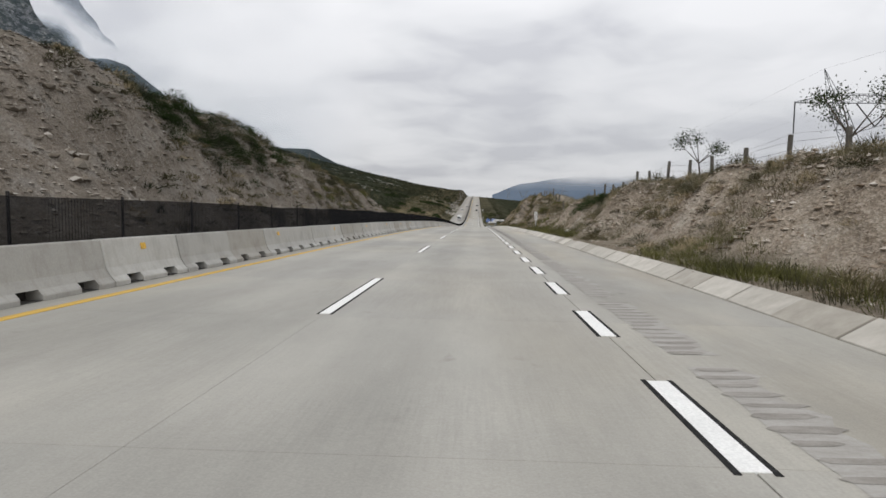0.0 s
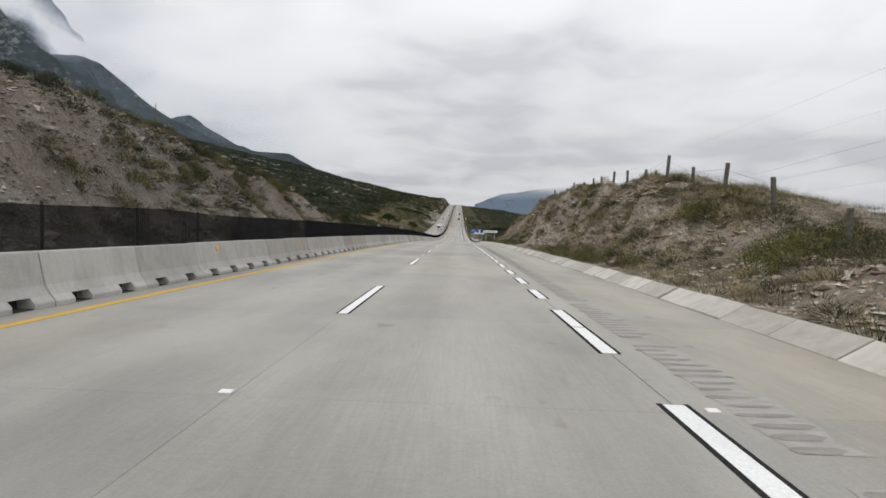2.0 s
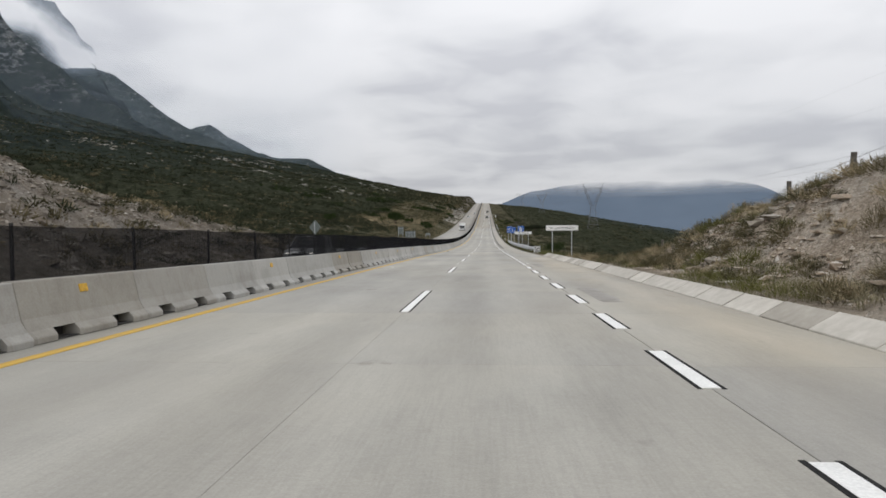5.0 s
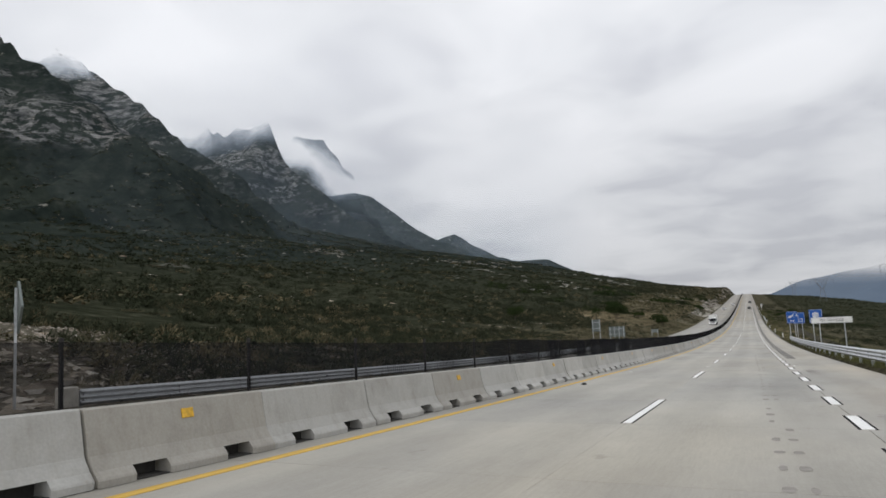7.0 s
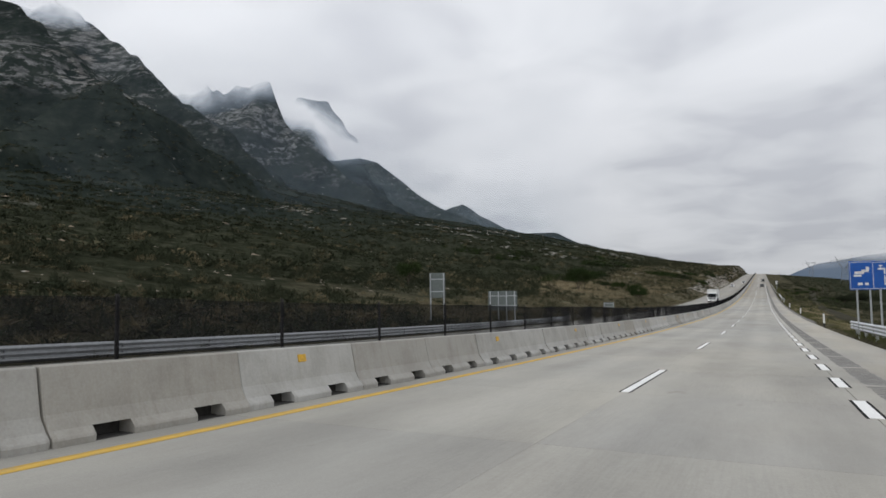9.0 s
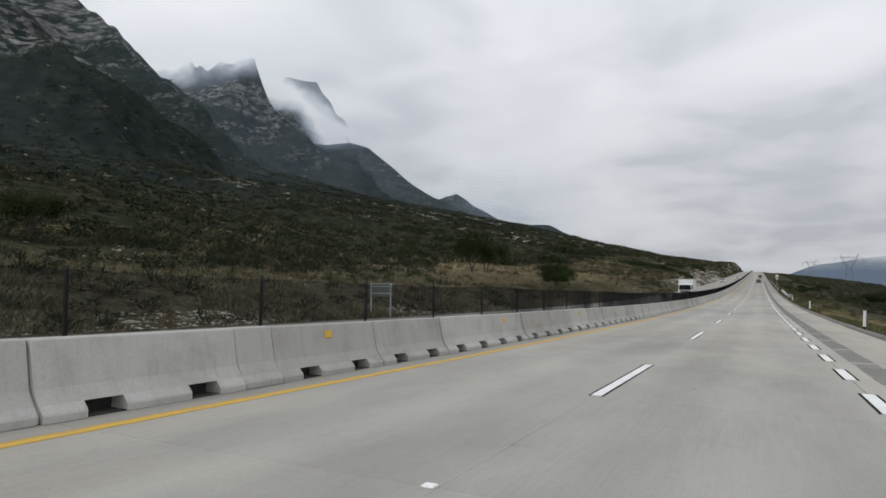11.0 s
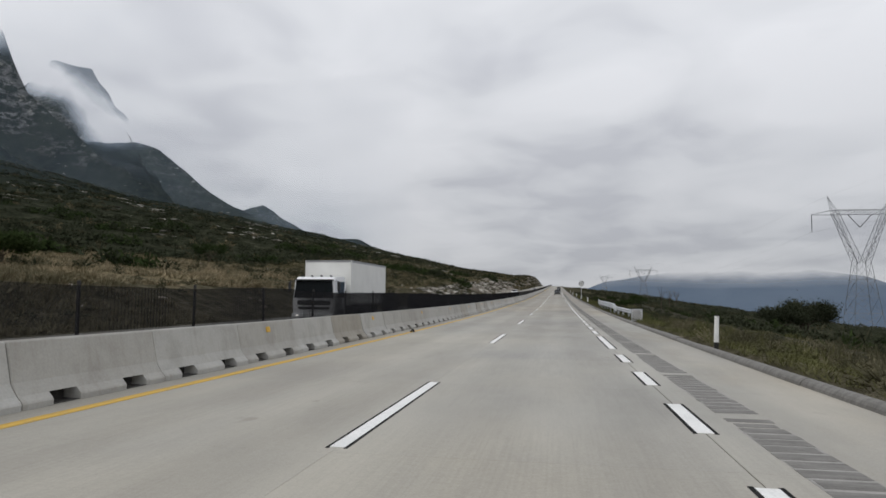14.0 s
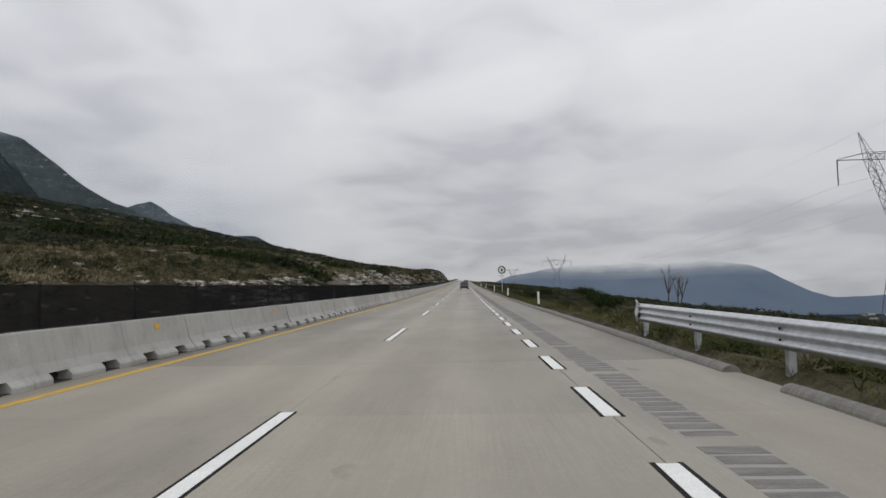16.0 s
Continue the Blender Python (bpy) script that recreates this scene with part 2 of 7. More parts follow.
    # how far from the road: bare near, scrub beyond
    away = s.math("ABSOLUTE", s.math("ADD", at.outputs["X"], 6.0))
    scrub = s.ramp(s.math("MULTIPLY", s.math("ADD", away, s.math("MULTIPLY", s.noise(0.08, 4.0), 60.0)), 0.01), (0.52, (0, 0, 0)), (0.74, (1, 1, 1)))
    wide = s.ramp(s.math("MULTIPLY", away, 0.001), (0.12, (0, 0, 0)), (0.3, (1, 1, 1)))
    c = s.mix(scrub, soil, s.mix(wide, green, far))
    # the meadow narrows to nothing where the slope comes down to the road
    upper = s.math("ADD", uphill, s.math("MAXIMUM", 0.0, s.math("MULTIPLY", s.math("SUBTRACT", 485.0, at.outputs["Y"]), 0.0034)))
    meadow = s.math("MULTIPLY", meadow, s.ramp(upper, (0.70, (1, 1, 1)), (0.78, (0, 0, 0))))
    meadow = s.math("MULTIPLY", meadow, s.ramp(s.noise(0.11, 5.0, 0.6, (1.0, 0.4, 1.0)), (0.36, (0, 0, 0)), (0.44, (1, 1, 1))))
    c = s.mix(s.math("MULTIPLY", meadow, s.ramp(along, (0.405, (0, 0, 0)), (0.425, (1, 1, 1)), (0.485, (1, 1, 1)), (0.54, (0.35, 0.35, 0.35)))), c, straw)
    steep = s.ramp(s.math("ADD", nz.outputs["Z"], s.math("MULTIPLY", s.noise(0.7, 5.0), 0.16)), (0.86, (1, 1, 1)), (0.98, (0, 0, 0)))
    near = s.ramp(s.math("MULTIPLY", away, 0.01), (0.40, (1, 1, 1)), (0.60, (0, 0, 0)))
    c = s.mix(s.math("MULTIPLY", steep, near), c, stone)
    # cliff bands high on the range: lines of bare rock broken into blotches, scrub between
    high = s.ramp(s.math("ADD", s.math("MULTIPLY", at.outputs["Z"], 0.001), s.math("MULTIPLY", s.noise(0.008, 5.0, 0.6), 0.22)), (0.33, (0, 0, 0)), (0.40, (1, 1, 1)))
    high = s.math("MULTIPLY", high, s.ramp(s.math("MULTIPLY", at.outputs["Y"], 0.0003), (0.50, (1, 1, 1)), (0.58, (0.25, 0.25, 0.25))))
    level = s.noise(0.0165, 3.0, 0.5, (0.22, 0.22, 1.0))
    bands = s.ramp(level, (0.47, (0.05, 0.05, 0.05)), (0.505, (1, 1, 1)), (0.56, (1, 1, 1)), (0.595, (0.08, 0.08, 0.08)))
    warped = s.math("ADD", s.math("MULTIPLY", at.outputs["Z"], 0.001), s.math("MULTIPLY", s.noise(0.009, 4.0, 0.6), 0.11))
    deep = s.math("MULTIPLY", at.outputs["Y"], 0.0003)
    front = s.math("MULTIPLY", s.ramp(warped, (0.268, (0, 0, 0)), (0.288, (1, 1, 1)), (0.335, (1, 1, 1)), (0.365, (0, 0, 0))), s.ramp(deep, (0.27, (1, 1, 1)), (0.29, (0, 0, 0))))
    front = s.math("MULTIPLY", front, s.ramp(s.math("MULTIPLY", at.outputs["X"], -0.001), (0.66, (0, 0, 0)), (0.70, (1, 1, 1))))
    wall = s.math("MULTIPLY", s.ramp(warped, (0.385, (0, 0, 0)), (0.405, (1, 1, 1)), (0.465, (1, 1, 1)), (0.485, (0.1, 0.1, 0.1))), s.ramp(deep, (0.40, (0, 0, 0)), (0.42, (1, 1, 1)), (0.50, (1, 1, 1)), (0.52, (0, 0, 0))))
    ledges = s.math("MAXIMUM", front, wall)
    blots = s.ramp(s.noise(0.075, 8.0, 0.70, (1, 1, 1.6)), (0.49, (0, 0, 0)), (0.535, (1, 1, 1)))
    summit = s.ramp(s.math("MULTIPLY", at.outputs["Z"], 0.001), (0.43, (0, 0, 0)), (0.49, (0.75, 0.75, 0.75)))
    rocky = s.math("MAXIMUM", s.math("MULTIPLY", bands, s.math("MULTIPLY", blots, 0.8)), s.math("MULTIPLY", summit, s.ramp(s.noise(0.03, 7.0, 0.6, (0.6, 0.6, 2.0)), (0.44, (0, 0, 0)), (0.52, (1, 1, 1)))))
    c = s.mix(s.math("MULTIPLY", high, rocky), c, cliff)
    c = s.mix(s.math("MULTIPLY", ledges, s.ramp(s.noise(0.06, 8.0, 0.68, (1, 1, 1.7)), (0.485, (0, 0, 0)), (0.545, (0.85, 0.85, 0.85)))), c, cliff)
    # pale outcrops scattered over the slope
    out = s.ramp(s.noise(0.05, 8.0, 0.70, (1, 0.6, 2.0)), (0.635, (0, 0, 0)), (0.66, (1, 1, 1)))
    c = s.mix(s.math("MULTIPLY", out, wide), c, (0.25, 0.24, 0.21))
    s.color(c)
    s.bump(s.math("ADD", s.noise(3.0, 8.0, 0.7), s.math("ADD", rubble.outputs["Distance"], s.math("ADD", s.math("MULTIPLY", chips.outputs["Distance"], 0.6), s.math("MULTIPLY", grit.outputs["Distance"], 0.3)))), 0.8, 0.25)
    # haze and summit cloud put into the material: far and high ground turns see-through
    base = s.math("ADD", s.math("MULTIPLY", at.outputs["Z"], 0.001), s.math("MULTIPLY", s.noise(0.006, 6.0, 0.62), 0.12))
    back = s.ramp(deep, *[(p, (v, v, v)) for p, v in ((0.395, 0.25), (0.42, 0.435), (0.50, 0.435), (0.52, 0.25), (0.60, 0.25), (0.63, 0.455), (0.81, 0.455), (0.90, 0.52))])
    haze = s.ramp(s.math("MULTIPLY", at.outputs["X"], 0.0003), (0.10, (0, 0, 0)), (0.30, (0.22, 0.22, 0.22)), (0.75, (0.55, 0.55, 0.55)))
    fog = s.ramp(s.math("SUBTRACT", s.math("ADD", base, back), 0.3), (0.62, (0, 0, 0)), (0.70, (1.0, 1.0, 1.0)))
    # third peak made see-through below its crest, imitating a cloud bank against it
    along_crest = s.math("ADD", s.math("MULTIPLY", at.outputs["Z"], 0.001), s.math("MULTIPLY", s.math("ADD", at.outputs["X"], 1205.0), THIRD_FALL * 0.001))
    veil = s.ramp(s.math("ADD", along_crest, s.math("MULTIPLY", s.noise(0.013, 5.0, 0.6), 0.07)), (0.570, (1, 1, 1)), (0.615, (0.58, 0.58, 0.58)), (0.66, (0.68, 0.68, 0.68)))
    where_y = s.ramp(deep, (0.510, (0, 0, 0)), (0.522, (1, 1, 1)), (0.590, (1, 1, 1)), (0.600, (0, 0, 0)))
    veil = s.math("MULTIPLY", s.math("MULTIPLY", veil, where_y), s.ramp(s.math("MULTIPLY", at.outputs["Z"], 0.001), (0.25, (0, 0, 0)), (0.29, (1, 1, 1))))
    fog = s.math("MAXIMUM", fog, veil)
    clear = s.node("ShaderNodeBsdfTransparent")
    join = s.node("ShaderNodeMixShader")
    # see-through part tinted blue for haze, left white for cloud
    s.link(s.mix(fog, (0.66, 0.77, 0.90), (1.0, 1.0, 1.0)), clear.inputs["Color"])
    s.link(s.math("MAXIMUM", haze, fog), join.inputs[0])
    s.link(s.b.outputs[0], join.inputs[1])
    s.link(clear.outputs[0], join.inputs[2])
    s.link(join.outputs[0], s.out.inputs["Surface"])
    return s.m


def net_material():
    s = Shader("shade_net", 0.9, gloss=0.0)
    s.color(s.ramp(s.noise(4.0, 4.0), (0.3, (0.014, 0.014, 0.015)), (0.7, (0.028, 0.028, 0.030))))
    clear = s.node("ShaderNodeBsdfTransparent")
    join = s.node("ShaderNodeMixShader")
    at = s.node("ShaderNodeSeparateXYZ")
    s.link(s.node("ShaderNodeNewGeometry").outputs["Position"], at.inputs[0])
    # three lots of netting: close, open, close
    weave = s.ramp(s.math("MULTIPLY", at.outputs["Y"], 0.001), (0.165, (0.17, 0.17, 0.17)), (0.20, (0.36, 0.36, 0.36)), (0.272, (0.32, 0.32, 0.32)), (0.335, (0.58, 0.58, 0.58)), (0.425, (0.52, 0.52, 0.52)), (0.446, (0.30, 0.30, 0.30)), (0.456, (0.09, 0.09, 0.09)))
    s.link(s.mix(0.3, weave, s.mix(1.0, weave, s.ramp(s.noise(0.5, 4.0), (0.3, (0.5, 0.5, 0.5)), (0.7, (1.2, 1.2, 1.2))), "MULTIPLY")), join.inputs[0])
    s.link(s.b.outputs[0], join.inputs[1])
    s.link(clear.outputs[0], join.inputs[2])
    s.link(join.outputs[0], s.out.inputs["Surface"])
    return s.m


def leaf_material(name, dark, light, rough=0.75):
    s = Shader(name, rough, gloss=0.0)
    c = s.ramp(s.island(), (0.0, dark), (1.0, light))
    c = s.mix(0.5, c, s.ramp(s.noise(0.09, 4.0), (0.3, dark), (0.7, light)))
    s.color(c)
    return s.m


THIRD_FALL = 0.75  # how the third peak's crest drops towards the road

ROAD = road_material()
BARRIER = barrier_material()
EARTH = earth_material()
NET = net_material()
JOINT = plain("joint_filler", (0.22, 0.215, 0.20), 0.9)
WHITE_LINE = plain("white_road_paint", (0.80, 0.80, 0.78), 0.6, grain=40, amount=0.12)
BLACK_LINE = plain("black_contrast_paint", (0.035, 0.035, 0.035), 0.8, grain=30, amount=0.4)
yellow = Shader("worn_yellow_road_paint", 0.65, gloss=0.3)
yellow.color(yellow.ramp(yellow.noise(7.0, 7.0, 0.7, (1.0, 0.35, 1.0)), (0.30, (0.40, 0.33, 0.20)), (0.46, (0.58, 0.37, 0.07)), (0.75, (0.66, 0.42, 0.08))))
YELLOW_LINE = yellow.m


def rubbed(name, dark, pale):
    """Stained concrete rubbed thin in blotches."""
    s = Shader(name, 0.85)
    c = s.ramp(s.noise(5.0, 6.0, 0.7, (0.5, 1.6, 1.0)), (0.36, dark), (0.60, pale))
    s.color(s.mix(0.35, c, s.ramp(s.noise(40.0, 3.0), (0.3, dark), (0.7, pale))))
    return s.m


TAR = rubbed("dark_rumble_concrete", (0.115, 0.11, 0.10), (0.22, 0.212, 0.197))
TAR_BASE = rubbed("stained_rumble_concrete", (0.22, 0.215, 0.20), (0.345, 0.336, 0.316))
WORN_BAR = rubbed("brown_worn_rumble", (0.175, 0.160, 0.140), (0.30, 0.283, 0.257))
WORN_STAIN = rubbed("brown_rumble_stain", (0.265, 0.25, 0.225), (0.375, 0.363, 0.338))
PYLON = plain("weathered_pylon_steel", (0.15, 0.155, 0.16), 0.6, 0.3, grain=2, amount=0.2, relief=0)
kerb_look = Shader("kerb_concrete", 0.85)
kerb_look.color(kerb_look.mix(1.0, kerb_look.ramp(kerb_look.noise(3.0, 7.0, 0.65), (0.3, (0.38, 0.362, 0.325)), (0.7, (0.53, 0.51, 0.47))), kerb_look.ramp(kerb_look.random(), (0.0, (0.72, 0.70, 0.66)), (0.5, (0.98, 0.97, 0.95)), (1.0, (1.12, 1.11, 1.08))), "MULTIPLY"))
kerb_look.bump(kerb_look.noise(60.0, 5.0), 0.12, 0.005)
KERB = kerb_look.m
ROUND_KERB = rubbed("weathered_round_kerb", (0.105, 0.10, 0.09), (0.22, 0.212, 0.195))
STEEL = plain("galvanised_steel", (0.62, 0.64, 0.66), 0.42, 0.75, grain=8, amount=0.15, relief=0.05)
DARK_STEEL = plain("dark_painted_steel", (0.030, 0.027, 0.025), 0.7, 0.2, grain=20, amount=0.4)
# shade inside the drain openings, put into the colour
DRAIN_SHADE = rubbed("painted_drain_shade", (0.018, 0.017, 0.015), (0.05, 0.047, 0.042))
SIGN_WHITE = plain("white_sign_sheeting", (0.82, 0.82, 0.80), 0.45, grain=6, amount=0.06, relief=0)
SIGN_BLUE = plain("blue_sign_sheeting", (0.012, 0.10, 0.42), 0.45, grain=6, amount=0.1, relief=0)
SIGN_BLACK = plain("black_sign_print", (0.012, 0.012, 0.012), 0.5, grain=6, amount=0.1, relief=0)
SIGN_BACK = plain("bare_aluminium_back", (0.16, 0.185, 0.175), 0.6, 0.2, grain=6, amount=0.15, relief=0)
YELLOW_MARK = plain("yellow_reflector_paint", (0.72, 0.42, 0.03), 0.5, grain=15, amount=0.25)
WOOD = plain("weathered_post_concrete", (0.13, 0.12, 0.105), 0.9, grain=9, amount=0.35, relief=0.4)


def rock_material(name, *tones):
    s = Shader(name, 0.95, gloss=0.0)
    c = s.ramp(s.island(), *tones)
    s.color(s.mix(1.0, c, s.ramp(s.noise(9.0, 5.0), (0.3, (0.7, 0.68, 0.65)), (0.7, (1.05, 1.03, 1.0))), "MULTIPLY"))
    s.bump(s.noise(14.0, 4.0), 0.5, 0.02)
    return s.m


ROCK = rock_material("broken_brown_limestone", (0.0, (0.21, 0.162, 0.12)), (0.5, (0.37, 0.315, 0.255)), (0.85, (0.47, 0.43, 0.38)), (1.0, (0.60, 0.57, 0.53)))
PALE_ROCK = rock_material("pale_weathered_limestone", (0.0, (0.24, 0.225, 0.195)), (0.5, (0.37, 0.355, 0.32)), (1.0, (0.55, 0.535, 0.50)))
GREY_ROCK = rock_material("broken_grey_limestone", (0.0, (0.14, 0.12, 0.098)), (0.5, (0.255, 0.228, 0.193)), (0.85, (0.36, 0.335, 0.30)), (1.0, (0.49, 0.47, 0.44)))
BARK = plain("grey_brown_bark", (0.09, 0.075, 0.06), 0.95, grain=12, amount=0.4, relief=0.6)
LEAF = leaf_material("acacia_leaf", (0.014, 0.024, 0.009), (0.046, 0.064, 0.024))
SCRUB = leaf_material("scrub_leaf", (0.022, 0.028, 0.017), (0.055, 0.060, 0.037))
OLIVE = leaf_material("olive_scrub_leaf", (0.048, 0.047, 0.028), (0.102, 0.095, 0.059))
DRY = leaf_material("dry_grass", (0.18, 0.145, 0.086), (0.44, 0.365, 0.24))
DRY_BUSH = leaf_material("dry_bush", (0.078, 0.067, 0.038), (0.20, 0.170, 0.103))
SOFT_GRASS = leaf_material("soft_olive_grass", (0.090, 0.083, 0.050), (0.25, 0.222, 0.145))
VERGE_GREEN = leaf_material("verge_grass", (0.048, 0.055, 0.022), (0.135, 0.132, 0.058))
GREEN_GRASS = leaf_material("green_grass", (0.060, 0.070, 0.020), (0.165, 0.155, 0.060))

# ---- the lie of the land ----
KNOT_Y = [-60, 0, 60, 120, 180, 230, 280, 330, 380, 430, 500, 600, 800, 1050, 1250, 1400, 2000]
KNOT_SLOPE = [-0.0165, -0.0245, -0.0328, -0.0418, -0.0510, -0.0547, -0.0443, -0.0297, -0.0178, -0.0046, 0.0099, 0.0187, 0.0235, 0.0240, 0.015, -0.012, -0.012]
LINE_Y = np.arange(-80.0, 2001.0, 2.0)
LINE_SLOPE = np.interp(LINE_Y, KNOT_Y, KNOT_SLOPE)
LINE_Z = np.concatenate([[0.0], np.cumsum(LINE_SLOPE[1:] + LINE_SLOPE[:-1])])
LINE_Z -= np.interp(0.0, LINE_Y, LINE_Z)


def zr(y):
    """Height of the road's surface."""
    return np.interp(y, LINE_Y, LINE_Z)


def tilt(y):
    """Degrees by which the road climbs."""
    return math.degrees(math.atan(np.interp(y, LINE_Y, LINE_SLOPE)))


def on_road(x, y, z=0.0, rz=0.0):
    """A pose that sits square on the road's slope."""
    return pose(x, y, float(zr(y)) + z, tilt(y), 0, 0) @ pose(0, 0, 0, 0, 0, rz)


def lattice(ix, iy, seed):
    n = (ix.astype(np.int64) * 374761393 + iy.astype(np.int64) * 668265263 + seed * 974711) & 0x7FFFFFFF
    n = ((n ^ (n >> 13)) * 1274126177) & 0x7FFFFFFF
    return ((n ^ (n >> 16)) & 0xFFFF) / 65535.0


def rough2(x, y, seed=1):
    """Smooth value noise, -1 to 1."""
    fx, fy = np.floor(x), np.floor(y)
    u, v = x - fx, y - fy
    u, v = u * u * (3 - 2 * u), v * v * (3 - 2 * v)
    a, b = lattice(fx, fy, seed), lattice(fx + 1, fy, seed)
    c, d = lattice(fx, fy + 1, seed), lattice(fx + 1, fy + 1, seed)
    return 2 * ((a * (1 - u) + b * u) * (1 - v) + (c * (1 - u) + d * u) * v) - 1


def fractal(x, y, size, octaves, seed=1):
    total, gain = 0.0, 1.0
    for k in range(octaves):
        total = total + gain * rough2(x / size + 17 * k, y / size - 9 * k, seed + k)
        size, gain = size / 2.03, gain * 0.5
    return total


def smooth(a, b, x):
    t = np.clip((x - a) / (b - a), 0, 1)
    return t * t * (3 - 2 * t)


# ridges of the range: steepness, roughness, then crest points x, y, z
RIDGES = [
    (0.80, 1.0, 30, [(-1250, 900, 590), (-947, 800, 424), (-871, 800, 386), (-801, 800, 332), (-745, 800, 262), (-690, 790, 170), (-560, 760, 90)]),
    (0.85, 1.0, 34, [(-1731, 1330, 850), (-1569, 1300, 752), (-1462, 1300, 660), (-1332, 1300, 574), (-1250, 1290, 524), (-1100, 1180, 430)]),
    (0.78, 1.6, 26, [(-1130, 1120, 400), (-1012, 1083, 404), (-972, 1083, 400), (-933, 1083, 356), (-872, 1083, 311), (-753, 1083, 233), (-662, 1070, 154), (-560, 1040, 100)]),
    (0.85, 3.6, 26, [(-1500, 1540, 646), (-1300, 1520, 546), (-1191, 1500, 486), (-1110, 1495, 494), (-1060, 1490, 506), (-1046, 1490, 502), (-1029, 1490, 431), (-980, 1490, 369), (-870, 1490, 274), (-709, 1480, 180), (-560, 1450, 114)]),
    (0.95, 2.6, 11, [(-1320, 1830, 500), (-1240, 1815, 556), (-1210, 1811, 568), (-1158, 1811, 553), (-1111, 1811, 539), (-1078, 1811, 497), (-1035, 1811, 445), (-1000, 1811, 412)]),
    (0.70, 1.6, 8, [(-1500, 2230, 466), (-1342, 2200, 452), (-1245, 2200, 448), (-1187, 2200, 431), (-1025, 2200, 305), (-922, 2200, 244), (-803, 2190, 192)]),
    (0.60, 1.6, 6, [(-1500, 3050, 384), (-1299, 3000, 354), (-1211, 3000, 375), (-1143, 3000, 329), (-996, 3000, 250)]),
    (0.24, 2.4, 4, [(-940, 2650, 230), (-751, 2499, 176), (-603, 2379, 162), (-521, 2314, 120), (-435, 2244, 94), (-320, 2152, 67), (-220, 2071, 43), (-145, 2012, 26), (-66, 1950, 16), (-44, 1900, 9)]),
]
BANK_LEFT = ([-80, 60, 110, 140, 165, 190, 212, 232, 250, 270, 560, 640, 760, 900, 1080, 1380, 1430, 1600], [12.6, 11.8, 11.0, 10.4, 8.8, 6.5, 4.0, 2.3, 0.9, 0.0, 0.0, 2.4, 3.2, 4.0, 8.0, 9.5, 3.0, 2.0])
BANK_RIGHT = ([-80, 20, 35, 48, 62, 70, 76, 84, 89, 97, 105, 118, 135, 152, 172, 189, 203, 216], [3.6, 2.5, 2.5, 2.85, 2.35, 2.25, 1.85, 1.1, 1.3, 2.9, 3.8, 4.3, 4.7, 4.3, 3.0, 1.5, 0.4, 0.0])


